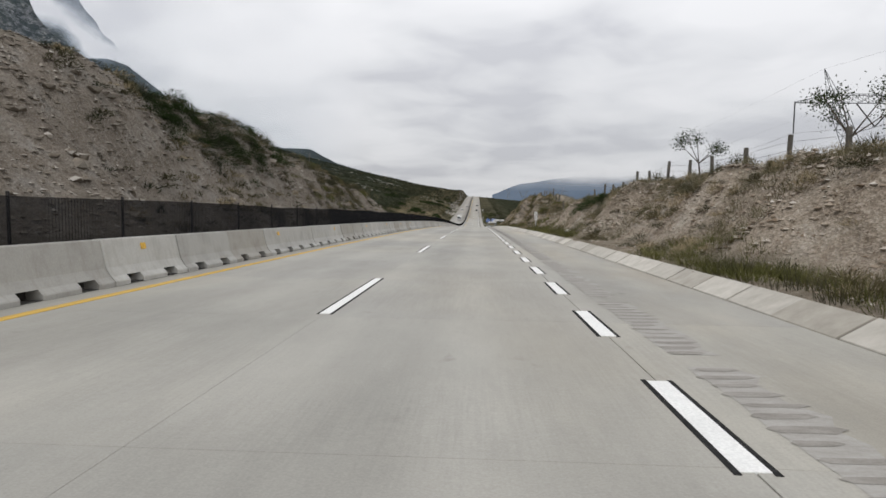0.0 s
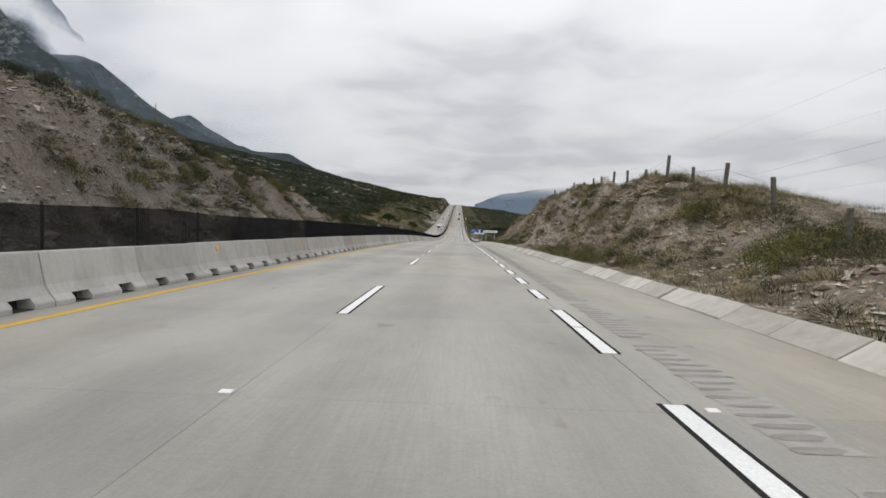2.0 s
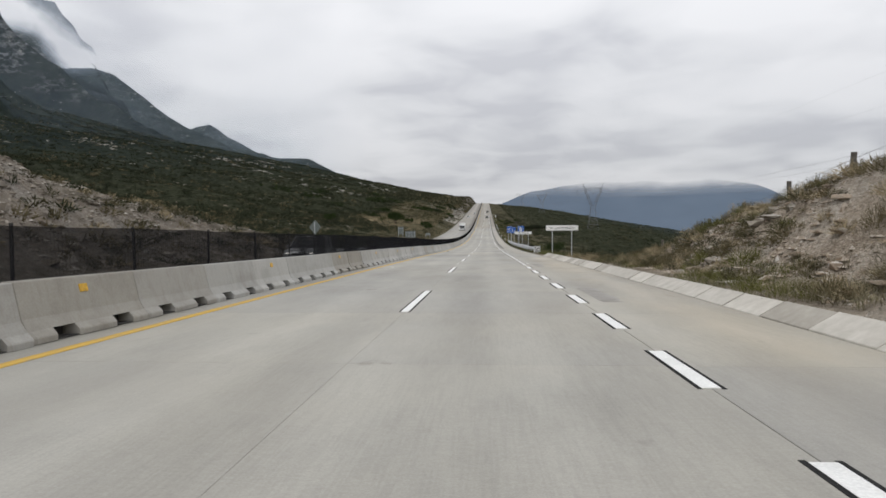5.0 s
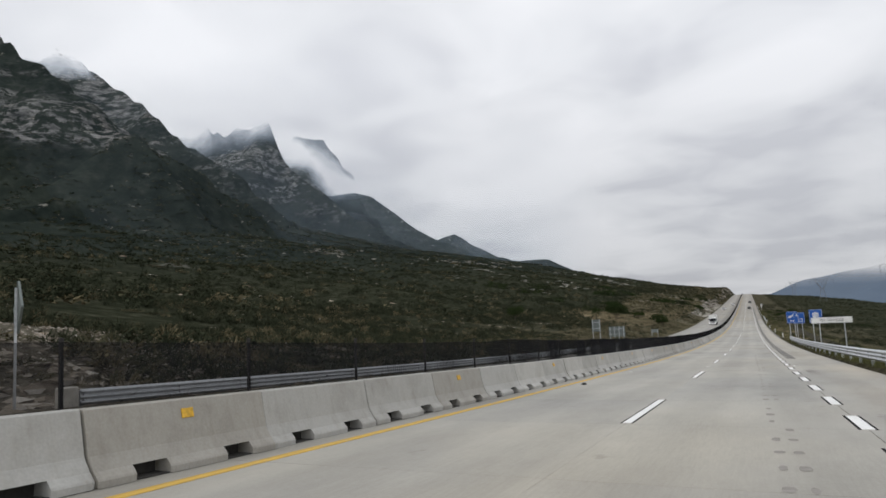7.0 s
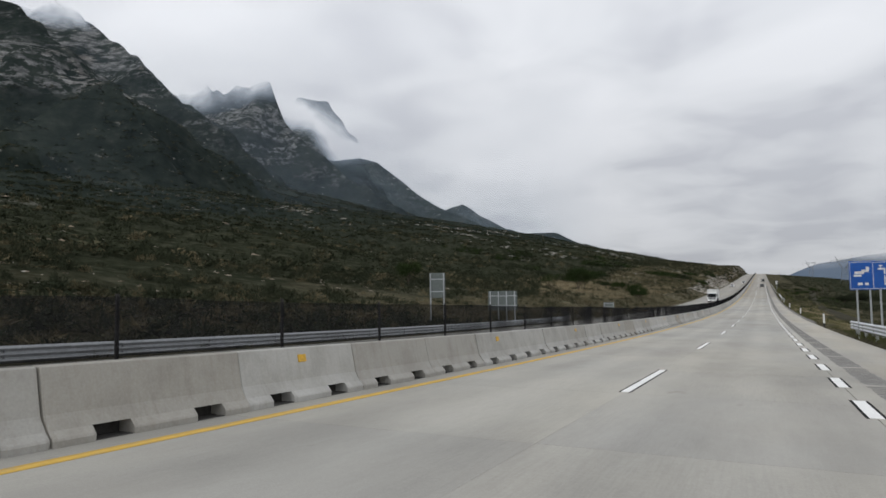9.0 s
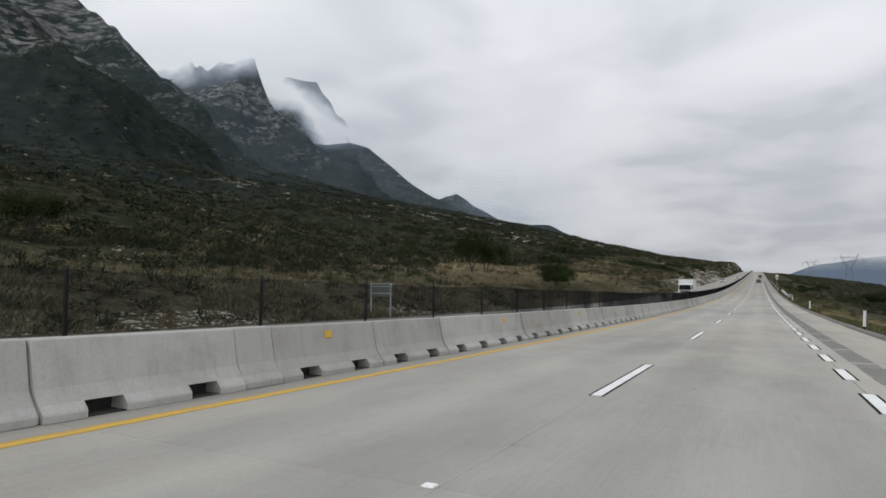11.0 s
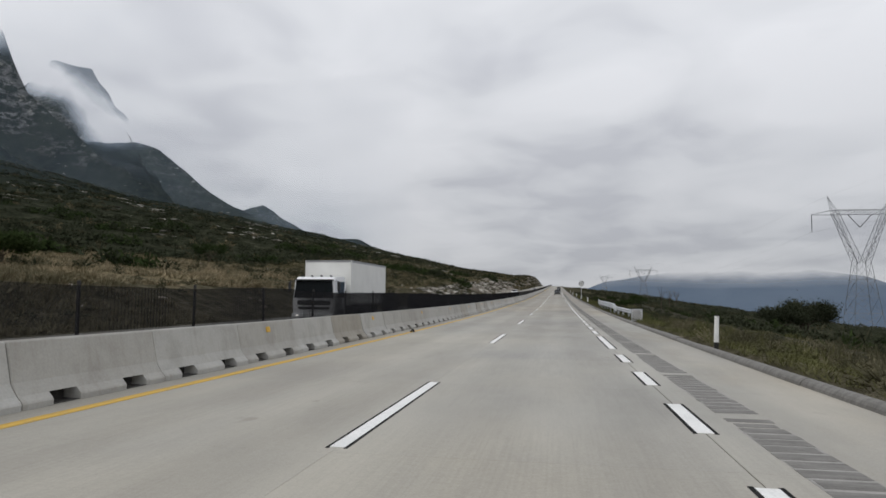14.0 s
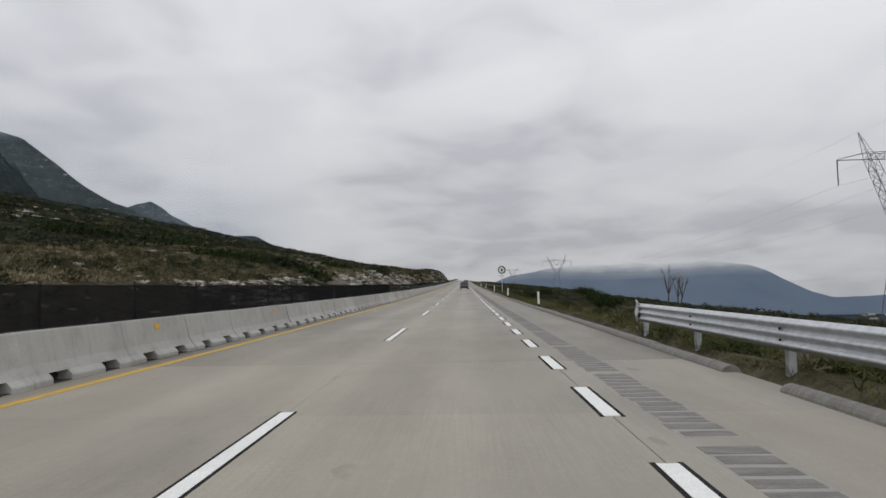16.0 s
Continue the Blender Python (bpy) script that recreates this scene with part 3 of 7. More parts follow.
def ground_height(x, y):
    """Height of the ground at arrays x, y."""
    x, y = np.asarray(x, float), np.asarray(y, float)
    road = zr(np.clip(y, -80, 1990))
    # hillside that climbs away on the left
    u = np.maximum(-17.8 - x, 0)
    bank = np.interp(y, *BANK_LEFT)
    face = smooth(0.6, 13.5, u + 1.6 * fractal(x, y, 9, 3, 5))
    crest = bank * face + 0.55 * fractal(x, y, 5, 4, 3) * smooth(0.5, 4, u) * np.clip(bank / 6, 0.12, 1)
    slope = 0.12 * np.minimum(u, 26) + 0.185 * np.clip(u - 26, 0, 480) + 0.26 * np.maximum(u - 506, 0)
    slope = slope * (1 - 0.55 * np.clip(bank / 8, 0, 1) * (u < 120) * (1 - u / 120))
    # the slope steepens beside the climbing road
    slope = slope + smooth(540, 740, y) * (1 - smooth(1500, 1800, y)) * (3.0 * smooth(15, 50, u) + 0.018 * np.minimum(u, 250))
    slope = slope - smooth(700, 1000, y) * (1 - smooth(1350, 1750, y)) * (3.5 * smooth(8, 40, u) + 5.0 * smooth(40, 130, u) * (1 - 1.2 * smooth(200, 330, u)))
    hump = 1.4 * smooth(2, 9, u) * (1 - smooth(20, 60, u)) * smooth(300, 420, y)
    left = road - 0.25 * smooth(0, 1.5, u) + crest + slope + hump + fractal(x, y, 60, 5, 11) * np.clip(u / 60, 0, 2.6)
    # bank, then open country that falls to the valley on the right
    w = np.maximum(x - 4.9, 0)
    cut = np.interp(y, *BANK_RIGHT)
    rise = smooth(1.3, 4.9, w + 0.8 * fractal(x, y, 4, 3, 7))
    near = 0.20 * smooth(0.0, 0.6, w) * np.clip(cut / 2, 0, 1) + cut * rise + 0.05 * np.minimum(w, 7) * np.clip(cut / 3, 0, 1)
    near = near + 0.42 * fractal(x, y, 2.4, 4, 9) * smooth(0.8, 3, w) * np.clip(cut / 3, 0.15, 1)
    open_ground = 1 - np.clip(cut / 2.0, 0, 1)
    fall = -0.9 * smooth(0.2, 5, w) * open_ground - (0.105 * np.clip(w - 5, 0, 65) + 0.17 * np.maximum(w - 70, 0)) * open_ground - (0.17 * np.clip(w - 8.5, 0, 50) + 0.045 * np.maximum(w - 58.5, 0)) * (1 - open_ground)
    fall = np.maximum(fall, -105 - 10 * smooth(1500, 3500, w))
    right = road + near + fall + fractal(x, y, 40, 4, 21) * np.clip(w / 60, 0, 2.2)
    z = np.where(x < -17.8, left, np.where(x > 4.9, right, road - 0.30))
    # the range behind
    gully = np.abs(fractal(x, y * 0.3, 120, 6, 35))
    knobs = fractal(x, y, 90, 6, 31)
    shelf = 46 + 8 * rough2(x / 400, y / 400, 3)
    lift = 14 * fractal(x, y, 210, 4, 51)
    banded = smooth(-0.25, 0.25, fractal(x, y, 170, 3, 57))
    for steep, ends, bumps, crest_line in RIDGES:
        pts = np.array(crest_line, float)
        top, gap = np.full(x.shape, -1e9), np.full(x.shape, 1e9)
        for a, b in zip(pts[:-1], pts[1:]):
            ab = (b[:2] - a[:2]) * (ends, 1)
            k = np.clip(((x - a[0]) * ends * ab[0] + (y - a[1]) * ab[1]) / (ab @ ab), 0, 1)
            d = np.hypot((x - a[0]) * ends - k * ab[0], y - a[1] - k * ab[1])
            top = np.maximum(top, a[2] + k * (b[2] - a[2]) - steep * d)
            gap = np.minimum(gap, d)
        body = smooth(0, 60, -x - 150)
        # crests are craggy and fall away more steeply than the slopes below
        top = top - (60 if ends > 3 else 24 if bumps > 10 else 0) * (1 - np.exp(-gap / 32.0))
        top = top + bumps * (0.35 * knobs + (0.5 - 1.7 * gully) * (0.18 + smooth(0, 90, gap))) * body
        # ledges of harder rock
        step = (top + lift) / shelf
        flat = np.floor(step) + smooth(0.5, 1.0, step - np.floor(step))
        top = top + 0.42 * (flat * shelf - lift - top) * banded * smooth(150, 260, top) * body * (bumps > 10)
        z = np.where(x < -20, np.maximum(z, top), z)
    # over the far crest the country drops away
    z = z - 0.035 * np.maximum(y - 2600, 0) * (x > -700)
    return z


def spread(*runs):
    """Grid lines: (start, end, step) runs joined."""
    out = []
    for a, b, step in runs:
        n = max(1, round((b - a) / step))
        out += list(np.linspace(a, b, n, endpoint=False))
    return np.array(out + [runs[-1][1]])


def sheet(name, gx, gy, height, material):
    xx, yy = np.meshgrid(gx, gy)
    zz = height(xx, yy)
    nx, ny = len(gx), len(gy)
    verts = np.stack([xx.ravel(), yy.ravel(), zz.ravel()], 1)
    i = (np.arange(ny - 1)[:, None] * nx + np.arange(nx - 1)[None, :]).ravel()
    faces = np.stack([i, i + 1, i + nx + 1, i + nx], 1)
    me = bpy.data.meshes.new(name)
    me.vertices.add(len(verts))
    me.vertices.foreach_set("co", verts.ravel())
    me.loops.add(faces.size)
    me.loops.foreach_set("vertex_index", faces.ravel())
    me.polygons.add(len(faces))
    me.polygons.foreach_set("loop_start", np.arange(0, faces.size, 4))
    me.polygons.foreach_set("use_smooth", np.ones(len(faces), bool))
    me.update(calc_edges=True)
    me.materials.append(material)
    return new(name, me)


GX = spread((-4400, -1800, 130), (-1800, -620, 10), (-620, -200, 10), (-200, -70, 4), (-70, -40, 1.6), (-40, -17.8, 0.7), (-17.8, 4.9, 5.7),
            (4.9, 14, 0.45), (14, 40, 2.0), (40, 160, 6), (160, 700, 30), (700, 4400, 150))
GY = spread((-900, -80, 60), (-80, -20, 6), (-20, 240, 1.0), (240, 560, 1.8), (560, 900, 6), (900, 1650, 8), (1650, 2500, 14), (2500, 4600, 60))
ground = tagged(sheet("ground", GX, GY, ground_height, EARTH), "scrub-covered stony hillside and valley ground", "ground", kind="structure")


# ---- mesh helpers ----
def part(name, bm, material, parent=None, label="", at=None):
    """Link a bmesh as one mesh object, under a thing where one is given."""
    me = bpy.data.meshes.new(name)
    bm.to_mesh(me)
    bm.free()
    for m in material if isinstance(material, (list, tuple)) else [material]:
        me.materials.append(m)
    ob = new(name, me)
    if parent is not None:
        ob.parent = parent
    if at is not None:
        ob.matrix_local = at
    if label:
        ob["label"] = label
    return ob


def box(bm, x0, y0, z0, x1, y1, z1, bevel=0.0, mat=0):
    r = bmesh.ops.create_cube(bm, size=1, matrix=Matrix.Translation(((x0 + x1) / 2, (y0 + y1) / 2, (z0 + z1) / 2)) @ Matrix.Diagonal((x1 - x0, y1 - y0, z1 - z0, 1)))
    vs = r["verts"]
    faces = {f for v in vs for f in v.link_faces}
    for f in faces:
        f.material_index = mat
    if bevel:
        es = {e for v in vs for e in v.link_edges}
        out = bmesh.ops.bevel(bm, geom=list(es), offset=bevel, segments=1, affect="EDGES")
        for f in out["faces"]:
            f.material_index = mat
    return vs


def tube(bm, a, b, r0, r1=None, sides=6, mat=0):
    """A tapered round bar from a to b."""
    a, b = Vector(a), Vector(b)
    d = b - a
    q = d.to_track_quat("Z", "Y").to_matrix().to_4x4()
    r = bmesh.ops.create_cone(bm, cap_ends=True, segments=sides, radius1=r0, radius2=r0 if r1 is None else r1, depth=d.length, matrix=Matrix.Translation((a + b) / 2) @ q)
    for f in {f for v in r["verts"] for f in v.link_faces}:
        f.material_index = mat


def extrude_y(bm, section, y0, y1, mat=0, cap=True):
    """A prism along y from a closed section of (x, z)."""
    a = [bm.verts.new((x, y0, z)) for x, z in section]
    b = [bm.verts.new((x, y1, z)) for x, z in section]
    n = len(section)
    for i in range(n):
        f = bm.faces.new((a[i], a[(i + 1) % n], b[(i + 1) % n], b[i]))
        f.material_index = mat
    if cap:
        bm.faces.new(a[::-1]).material_index = mat
        bm.faces.new(b).material_index = mat


def thing(name, at, label, category, group="", kind=""):
    ob = new(name)
    ob.empty_display_size = 0.2
    ob.matrix_world = at
    return tagged(ob, label, category, group, kind)


def raw_mesh(name, verts, faces, material, smoothed=False):
    me = bpy.data.meshes.new(name)
    size = faces.shape[1]
    me.vertices.add(len(verts))
    me.vertices.foreach_set("co", np.ascontiguousarray(verts, dtype=np.float32).ravel())
    me.loops.add(faces.size)
    me.loops.foreach_set("vertex_index", np.ascontiguousarray(faces, dtype=np.int32).ravel())
    me.polygons.add(len(faces))
    me.polygons.foreach_set("loop_start", np.arange(0, faces.size, size, dtype=np.int32))
    if smoothed:
        me.polygons.foreach_set("use_smooth", np.ones(len(faces), bool))
    me.update(calc_edges=True)
    me.materials.append(material)
    return new(name, me)


def ribbon(name, section, y0, y1, step, material, close=True):
    """A strip that follows the road's rise and fall: section of (x, z)."""
    ys = np.arange(y0, y1 + 0.01, step)
    n = len(section)
    sec = np.array(section, float)
    verts = np.concatenate([np.stack([sec[:, 0], np.full(n, y), sec[:, 1] + zr(y)], 1) for y in ys])
    m = n if close else n - 1
    faces = []
    for k in range(len(ys) - 1):
        for i in range(m):
            j = (i + 1) % n
            faces.append((k * n + i, k * n + j, (k + 1) * n + j, (k + 1) * n + i))
    return raw_mesh(name, verts, np.array(faces), material)


# ---- road ----
LANE_L, LANE_R, YELLOW_X = -1.91, 1.74, -5.77
road = tagged(ribbon("road", [(-6.95, -0.4), (4.46, -0.4), (4.46, -0.012), (-6.95, -0.012)], -70, 1500, 5, JOINT), "pale concrete motorway carriageway with filled joints", "road", kind="structure")
far_road = tagged(ribbon("opposite_road", [(-18.0, -0.5), (-7.3, -0.5), (-7.3, -0.05), (-18.0, -0.05)], -70, 1500, 5, ROAD), "pale concrete carriageway behind the barrier", "road", kind="structure")
SLAB_COLUMNS = [(-6.93, LANE_L - 0.0012), (LANE_L + 0.0012, LANE_R - 0.006), (LANE_R + 0.006, 4.45)]


def slab_mesh(x0, x1, length, name):
    bm = bmesh.new()
    box(bm, x0, 0.002, -0.10, x1, length - 0.002, 0.0, 0.002)
    me = bpy.data.meshes.new(name)
    bm.to_mesh(me)
    bm.free()
    me.materials.append(ROAD)
    return me


SLAB = 5.0
for x0, x1 in SLAB_COLUMNS:
    me = slab_mesh(x0, x1, SLAB, "concrete_slab")
    for k in range(100):
        y = 10 + SLAB * k
        ob = new("concrete_slab", me)
        ob.parent = road
        a = (float(zr(y + SLAB)) - float(zr(y))) / SLAB
        ob.matrix_local = pose(0, y, float(zr(y)), math.degrees(math.atan(a)))
for y0, y1 in ((-70, 9.99), (510.01, 1500)):
    rest = ribbon("concrete_slabs", [(-6.93, -0.1), (4.45, -0.1), (4.45, 0.0), (-6.93, 0.0)], y0, y1, 5 if y0 > 0 else 4.999, ROAD)
    rest.parent = road
    tagged(rest, kind="stuff")

# painted lines
stripe = ribbon("yellow_line", [(YELLOW_X - 0.10, 0.0), (YELLOW_X + 0.10, 0.0), (YELLOW_X + 0.10, 0.005), (YELLOW_X - 0.10, 0.005)], -70, 1400, 5, YELLOW_LINE)
stripe.parent = road


def dash_mesh(length, width, name, rim):
    bm = bmesh.new()
    box(bm, -width / 2, 0, -0.01, width / 2, length, 0.006, mat=0)
    for s in (-1, 1):
        box(bm, s * (width / 2 + rim / 2) - rim / 2, -0.04, -0.01, s * (width / 2 + rim / 2) + rim / 2, length + 0.04, 0.004, mat=1)
    me = bpy.data.meshes.new(name)
    bm.to_mesh(me)
    bm.free()
    me.materials.append(WHITE_LINE)
    me.materials.append(BLACK_LINE)
    return me


long_dash, short_dash = dash_mesh(5.0, 0.15, "lane_dash", 0.035), dash_mesh(2.0, 0.18, "edge_dash", 0.045)


def lay(me, name, x, y):
    ob = new(name, me)
    ob.parent = road
    ob.matrix_local = on_road(x, y)
    return ob


for k in range(-3, 72):
    lay(long_dash, "lane_dash", LANE_L, 25.25 + 15 * k - 5.05)
STEPS = [-10, 0, 4, 7, 11, 15, 16, 18, 21, 38, 43, 47, 52, 55, 59, 77, 81, 85, 88, 92, 96, 99, 103, 107, 111, 115, 119, 219]
ENDS = [-24.4, 16.88, 33.19, 45.78, 62.3, 79.49, 85.64, 93.47, 105.55, 173.93, 195.2, 211.92, 231.97, 244.8, 261.77, 336.03, 352.75, 369.0, 381.66, 398.22, 414.42, 427.18, 443.6, 459.75, 475.51, 491.08, 506.72, 906.7]
edge_ends = list(np.interp(np.arange(-10, 170), STEPS, ENDS)) + [81.6, 457.7]
for y in edge_ends:
    lay(short_dash, "edge_dash", LANE_R, y - 1.95)

# ---- concrete barrier ----
FACE = [(-6.92, 0.0), (-6.32, 0.0), (-6.32, 0.07), (-6.50, 0.30), (-6.63, 0.83), (-6.65, 0.845), (-6.79, 0.845), (-6.81, 0.83), (-6.92, 0.30)]


def barrier_mesh(opening, drains, L):
    """One segment, with drain openings through its foot and chamfered ends."""
    bm = bmesh.new()
    cuts = [0.0] + [v for c in drains for v in (c - opening / 2, c + opening / 2)] + [L]
    foot = [(-6.92, 0.0), (-6.32, 0.0), (-6.32, 0.075), (-6.335, 0.10), (-6.43, 0.17), (-6.92, 0.17)]
    upper = [(-6.92, 0.17), (-6.43, 0.17), (-6.50, 0.29), (-6.52, 0.33), (-6.63, 0.83), (-6.65, 0.845), (-6.79, 0.845), (-6.81, 0.83), (-6.92, 0.30)]

    def rings(sections):
        rows = [[bm.verts.new((x, y, z)) for x, z in sec] for y, sec in sections]
        n = len(rows[0])
        for p, q in zip(rows[:-1], rows[1:]):
            for i in range(n):
                bm.faces.new((p[i], p[(i + 1) % n], q[(i + 1) % n], q[i]))
        bm.faces.new(rows[0][::-1])
        bm.faces.new(rows[-1])
    slim = [(x + (0 if z < 0.2 else -0.014 if x > -6.7 else 0.014), z - (0.012 if z > 0.8 else 0)) for x, z in upper]
    rings([(0.0, slim), (0.016, upper)] + [(c, upper) for c in cuts[1:-1]] + [(L - 0.016, upper), (L, slim)])
    toe = [(x - (0.03 if x > -6.4 else 0), z) for x, z in foot]
    for a, b in zip(cuts[::2], cuts[1::2]):
        # the foot's ends round off beside each opening
        rings([(a, toe), (a + 0.05, foot), (b - 0.05, foot), (b, toe)])
    bmesh.ops.remove_doubles(bm, verts=bm.verts, dist=0.002)
    bmesh.ops.recalc_face_normals(bm, faces=bm.faces)
    me = bpy.data.meshes.new("barrier_body")
    bm.to_mesh(me)
    bm.free()
    me.materials.append(BARRIER)
    return me


PITCH = 3.0
body = barrier_mesh(0.50, (0.76, 2.24), PITCH - 0.014)
infill = barrier_mesh(0.50, (), 0.80)
# liner added in each opening; its near-black colour stands in for shade
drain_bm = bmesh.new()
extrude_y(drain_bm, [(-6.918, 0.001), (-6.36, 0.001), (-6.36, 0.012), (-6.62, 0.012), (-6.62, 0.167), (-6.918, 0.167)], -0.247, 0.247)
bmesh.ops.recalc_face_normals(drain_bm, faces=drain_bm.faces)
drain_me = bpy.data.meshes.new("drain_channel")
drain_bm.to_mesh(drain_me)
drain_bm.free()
drain_me.materials.append(DRAIN_SHADE)
mark_bm = bmesh.new()
box(mark_bm, -6.625, 1.36, 0.60, -6.578, 1.56, 0.725, 0.004)
bmesh.ops.rotate(mark_bm, verts=mark_bm.verts, cent=(-6.60, 1.46, 0.66), matrix=Matrix.Rotation(radians(-12.4), 3, "Y"))
mark_me = bpy.data.meshes.new("reflector_patch")
mark_bm.to_mesh(mark_me)
mark_bm.free()
mark_me.materials.append(YELLOW_MARK)
rng = random.Random(4)
BARRIER_LABEL = "weathered grey concrete jersey barrier segment on the road edge"
# joints between segments; a short piece without drains closes the run at 347.85
JOINT_STEP = [-29, 0, 11, 39, 48, 64, 89, 95, 96, 106, 118, 144, 148, 172]
JOINT_Y = [-22.3, 64.89, 97.76, 180.89, 208.23, 255.61, 330.14, 347.85, 348.68, 378.36, 414.42, 492.03, 504.34, 576.34]
joints = np.interp(np.arange(-29, 173), JOINT_STEP, JOINT_Y)
for k, y, after in zip(range(-29, 172), joints[:-1], joints[1:]):
    y, size = float(y), float(after - y)
    lean = pose(-6.6, 1.5, 0, 0, rng.gauss(0, 0.4), rng.gauss(0, 0.25)) @ pose(6.6, -1.5, 0)
    at = on_road(rng.gauss(0, 0.010), y, rng.gauss(0, 0.004)) @ lean
    seg = thing("concrete_barrier", at, "short plain grey concrete piece closing the barrier run" if k == 95 else BARRIER_LABEL, "barrier", "median barrier")
    b = new("barrier_body", infill if k == 95 else body)
    b.parent = seg
    if k == 95:
        continue
    b.matrix_local = Matrix.Diagonal((1, size / PITCH, 1, 1))
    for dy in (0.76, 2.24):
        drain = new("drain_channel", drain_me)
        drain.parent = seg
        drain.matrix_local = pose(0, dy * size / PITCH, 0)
        drain["label"] = "drain opening lined dark, its shade painted in"
    if k % 3 == (1 if k < 52 else 2 if k < 96 else 0):
        m = new("reflector_patch", mark_me)
        m.parent = seg
        m["label"] = "yellow reflector patch"
far_barrier = ribbon("far_barrier", FACE, 576.36, 1400, 6, BARRIER)
tagged(far_barrier, "distant grey concrete median barrier", "barrier", kind="stuff")

# ---- rippled shade netting on dark posts behind the barrier ----
fence = thing("net_fence", pose(0, 0, 0), "black shade-net fence on dark steel posts behind the barrier", "fence")
ys = np.concatenate([np.arange(-40.0, 560.0, 0.045), np.arange(560, 1300, 0.8)])
n = len(ys)
wig = np.where(np.arange(n) % 2, 0.015, -0.015) * (1 + 0.4 * rough2(ys * 0.8, ys * 0, 5))
topz = 1.60 + 0.035 * fractal(ys, ys * 0, 5, 3, 8)
lower = np.stack([-7.02 + wig, ys, zr(ys) + 0.1], 1)
upper = np.stack([-7.02 + wig, ys, zr(ys) + topz], 1)
i = np.arange(n - 1)
net = raw_mesh("net", np.concatenate([lower, upper]), np.stack([i, i + 1, n + i + 1, n + i], 1), NET)
net.parent = fence
post_bm = bmesh.new()
box(post_bm, -0.022, -0.022, 0.0, 0.022, 0.022, 1.66, 0.005)
post_me = bpy.data.meshes.new("fence_post")
post_bm.to_mesh(post_me)
post_bm.free()
post_me.materials.append(DARK_STEEL)
for y in np.interp(np.arange(-30, 165), [-30, 0, 35, 43, 58, 81, 86, 96, 106, 164], [-31.7, 67.45, 183.23, 210.51, 257.92, 332.3, 349.0, 380.67, 413.65, 603.5]):
    y = float(y)
    p = new("fence_post", post_me)
    p.parent = fence
    p.matrix_local = pose(-7.12, y, float(zr(y)), rng.gauss(0, 0.8), rng.gauss(0, 0.8), 0)

# ---- rumble strip, studs and stains ----
def shared(bm, name, *materials):
    me = bpy.data.meshes.new(name)
    bm.to_mesh(me)
    bm.free()
    for m in materials:
        me.materials.append(m)
    return me


def rumble_mesh(seed):
    r = random.Random(seed)
    bm = bmesh.new()
    box(bm, -0.26, 0, -0.01, 0.26, 4.3, 0.002, mat=0)
    y = 0.05
    while y < 4.2:
        a, b = r.uniform(-0.02, 0.03), r.uniform(-0.03, 0.02)
        box(bm, -0.25 + a, y, -0.01, 0.25 + b, y + r.uniform(0.20, 0.255), 0.005, mat=1)
        y += 0.31
    return shared(bm, "rumble_strip", TAR_BASE, TAR)


def worn_rumble_mesh(seed):
    """A dense run of short bars whose stain is dragged out past their far ends."""
    r = random.Random(seed)
    bm = bmesh.new()
    n = 14
    edge = []
    for i in range(n + 1):
        y = 0.02 + 4.1 * i / n
        edge.append((y, -0.25 + r.uniform(0.0, 0.05), 0.24 + r.uniform(-0.10, 0.10)))
    low = [bm.verts.new((a, y, 0.002)) for y, a, b in edge]
    high = [bm.verts.new((b, y, 0.002)) for y, a, b in edge]
    for i in range(n):
        bm.faces.new((low[i], high[i], high[i + 1], low[i + 1])).material_index = 1
    y = 0.10
    while y < 4.05:
        x0, x1, d = -0.26 + r.uniform(-0.04, 0.05), 0.26 + r.uniform(-0.16, 0.08), r.uniform(0.055, 0.085)
        m = (x1 - x0) * 0.12
        ring = [(x0, y), (x0 + m, y - d), (x1 - 2 * m, y - d * r.uniform(0.5, 1.0)), (x1, y + d * 0.3), (x1 - m, y + d), (x0 + m, y + d * r.uniform(0.6, 1.0))]
        f = bm.faces.new([bm.verts.new((px, py, 0.004)) for px, py in ring])
        f.material_index = 0
        y += 0.28
    return shared(bm, "rumble_strip", WORN_BAR, WORN_STAIN)


fresh, worn = [rumble_mesh(s) for s in (1, 2, 3)], [worn_rumble_mesh(s) for s in (4, 5, 6)]
for k in range(-100, 40):
    y = 475.34 + 4.67 * k - 4.3
    if 128 < y < 262 and k % 4:
        continue
    lay(fresh[k % 3] if y > 262 else worn[k % 3], "rumble_strip", 2.41, y)

bm = bmesh.new()
box(bm, -0.055, -0.05, -0.005, 0.055, 0.05, 0.018, 0.008)
stud_me = shared(bm, "stud_body", WHITE_LINE)
for y0 in (75.1, 105.5, 195.4, 255.0, 345.0, 495.7, 541.0):
    for x, y in ((-1.98, y0), (2.01, y0), (-5.1, y0 - 4.8)):
        ob = new("road_stud", stud_me)
        ob.matrix_world = on_road(x, y)
        tagged(ob, "small white reflective road stud on concrete", "road stud", "road studs")

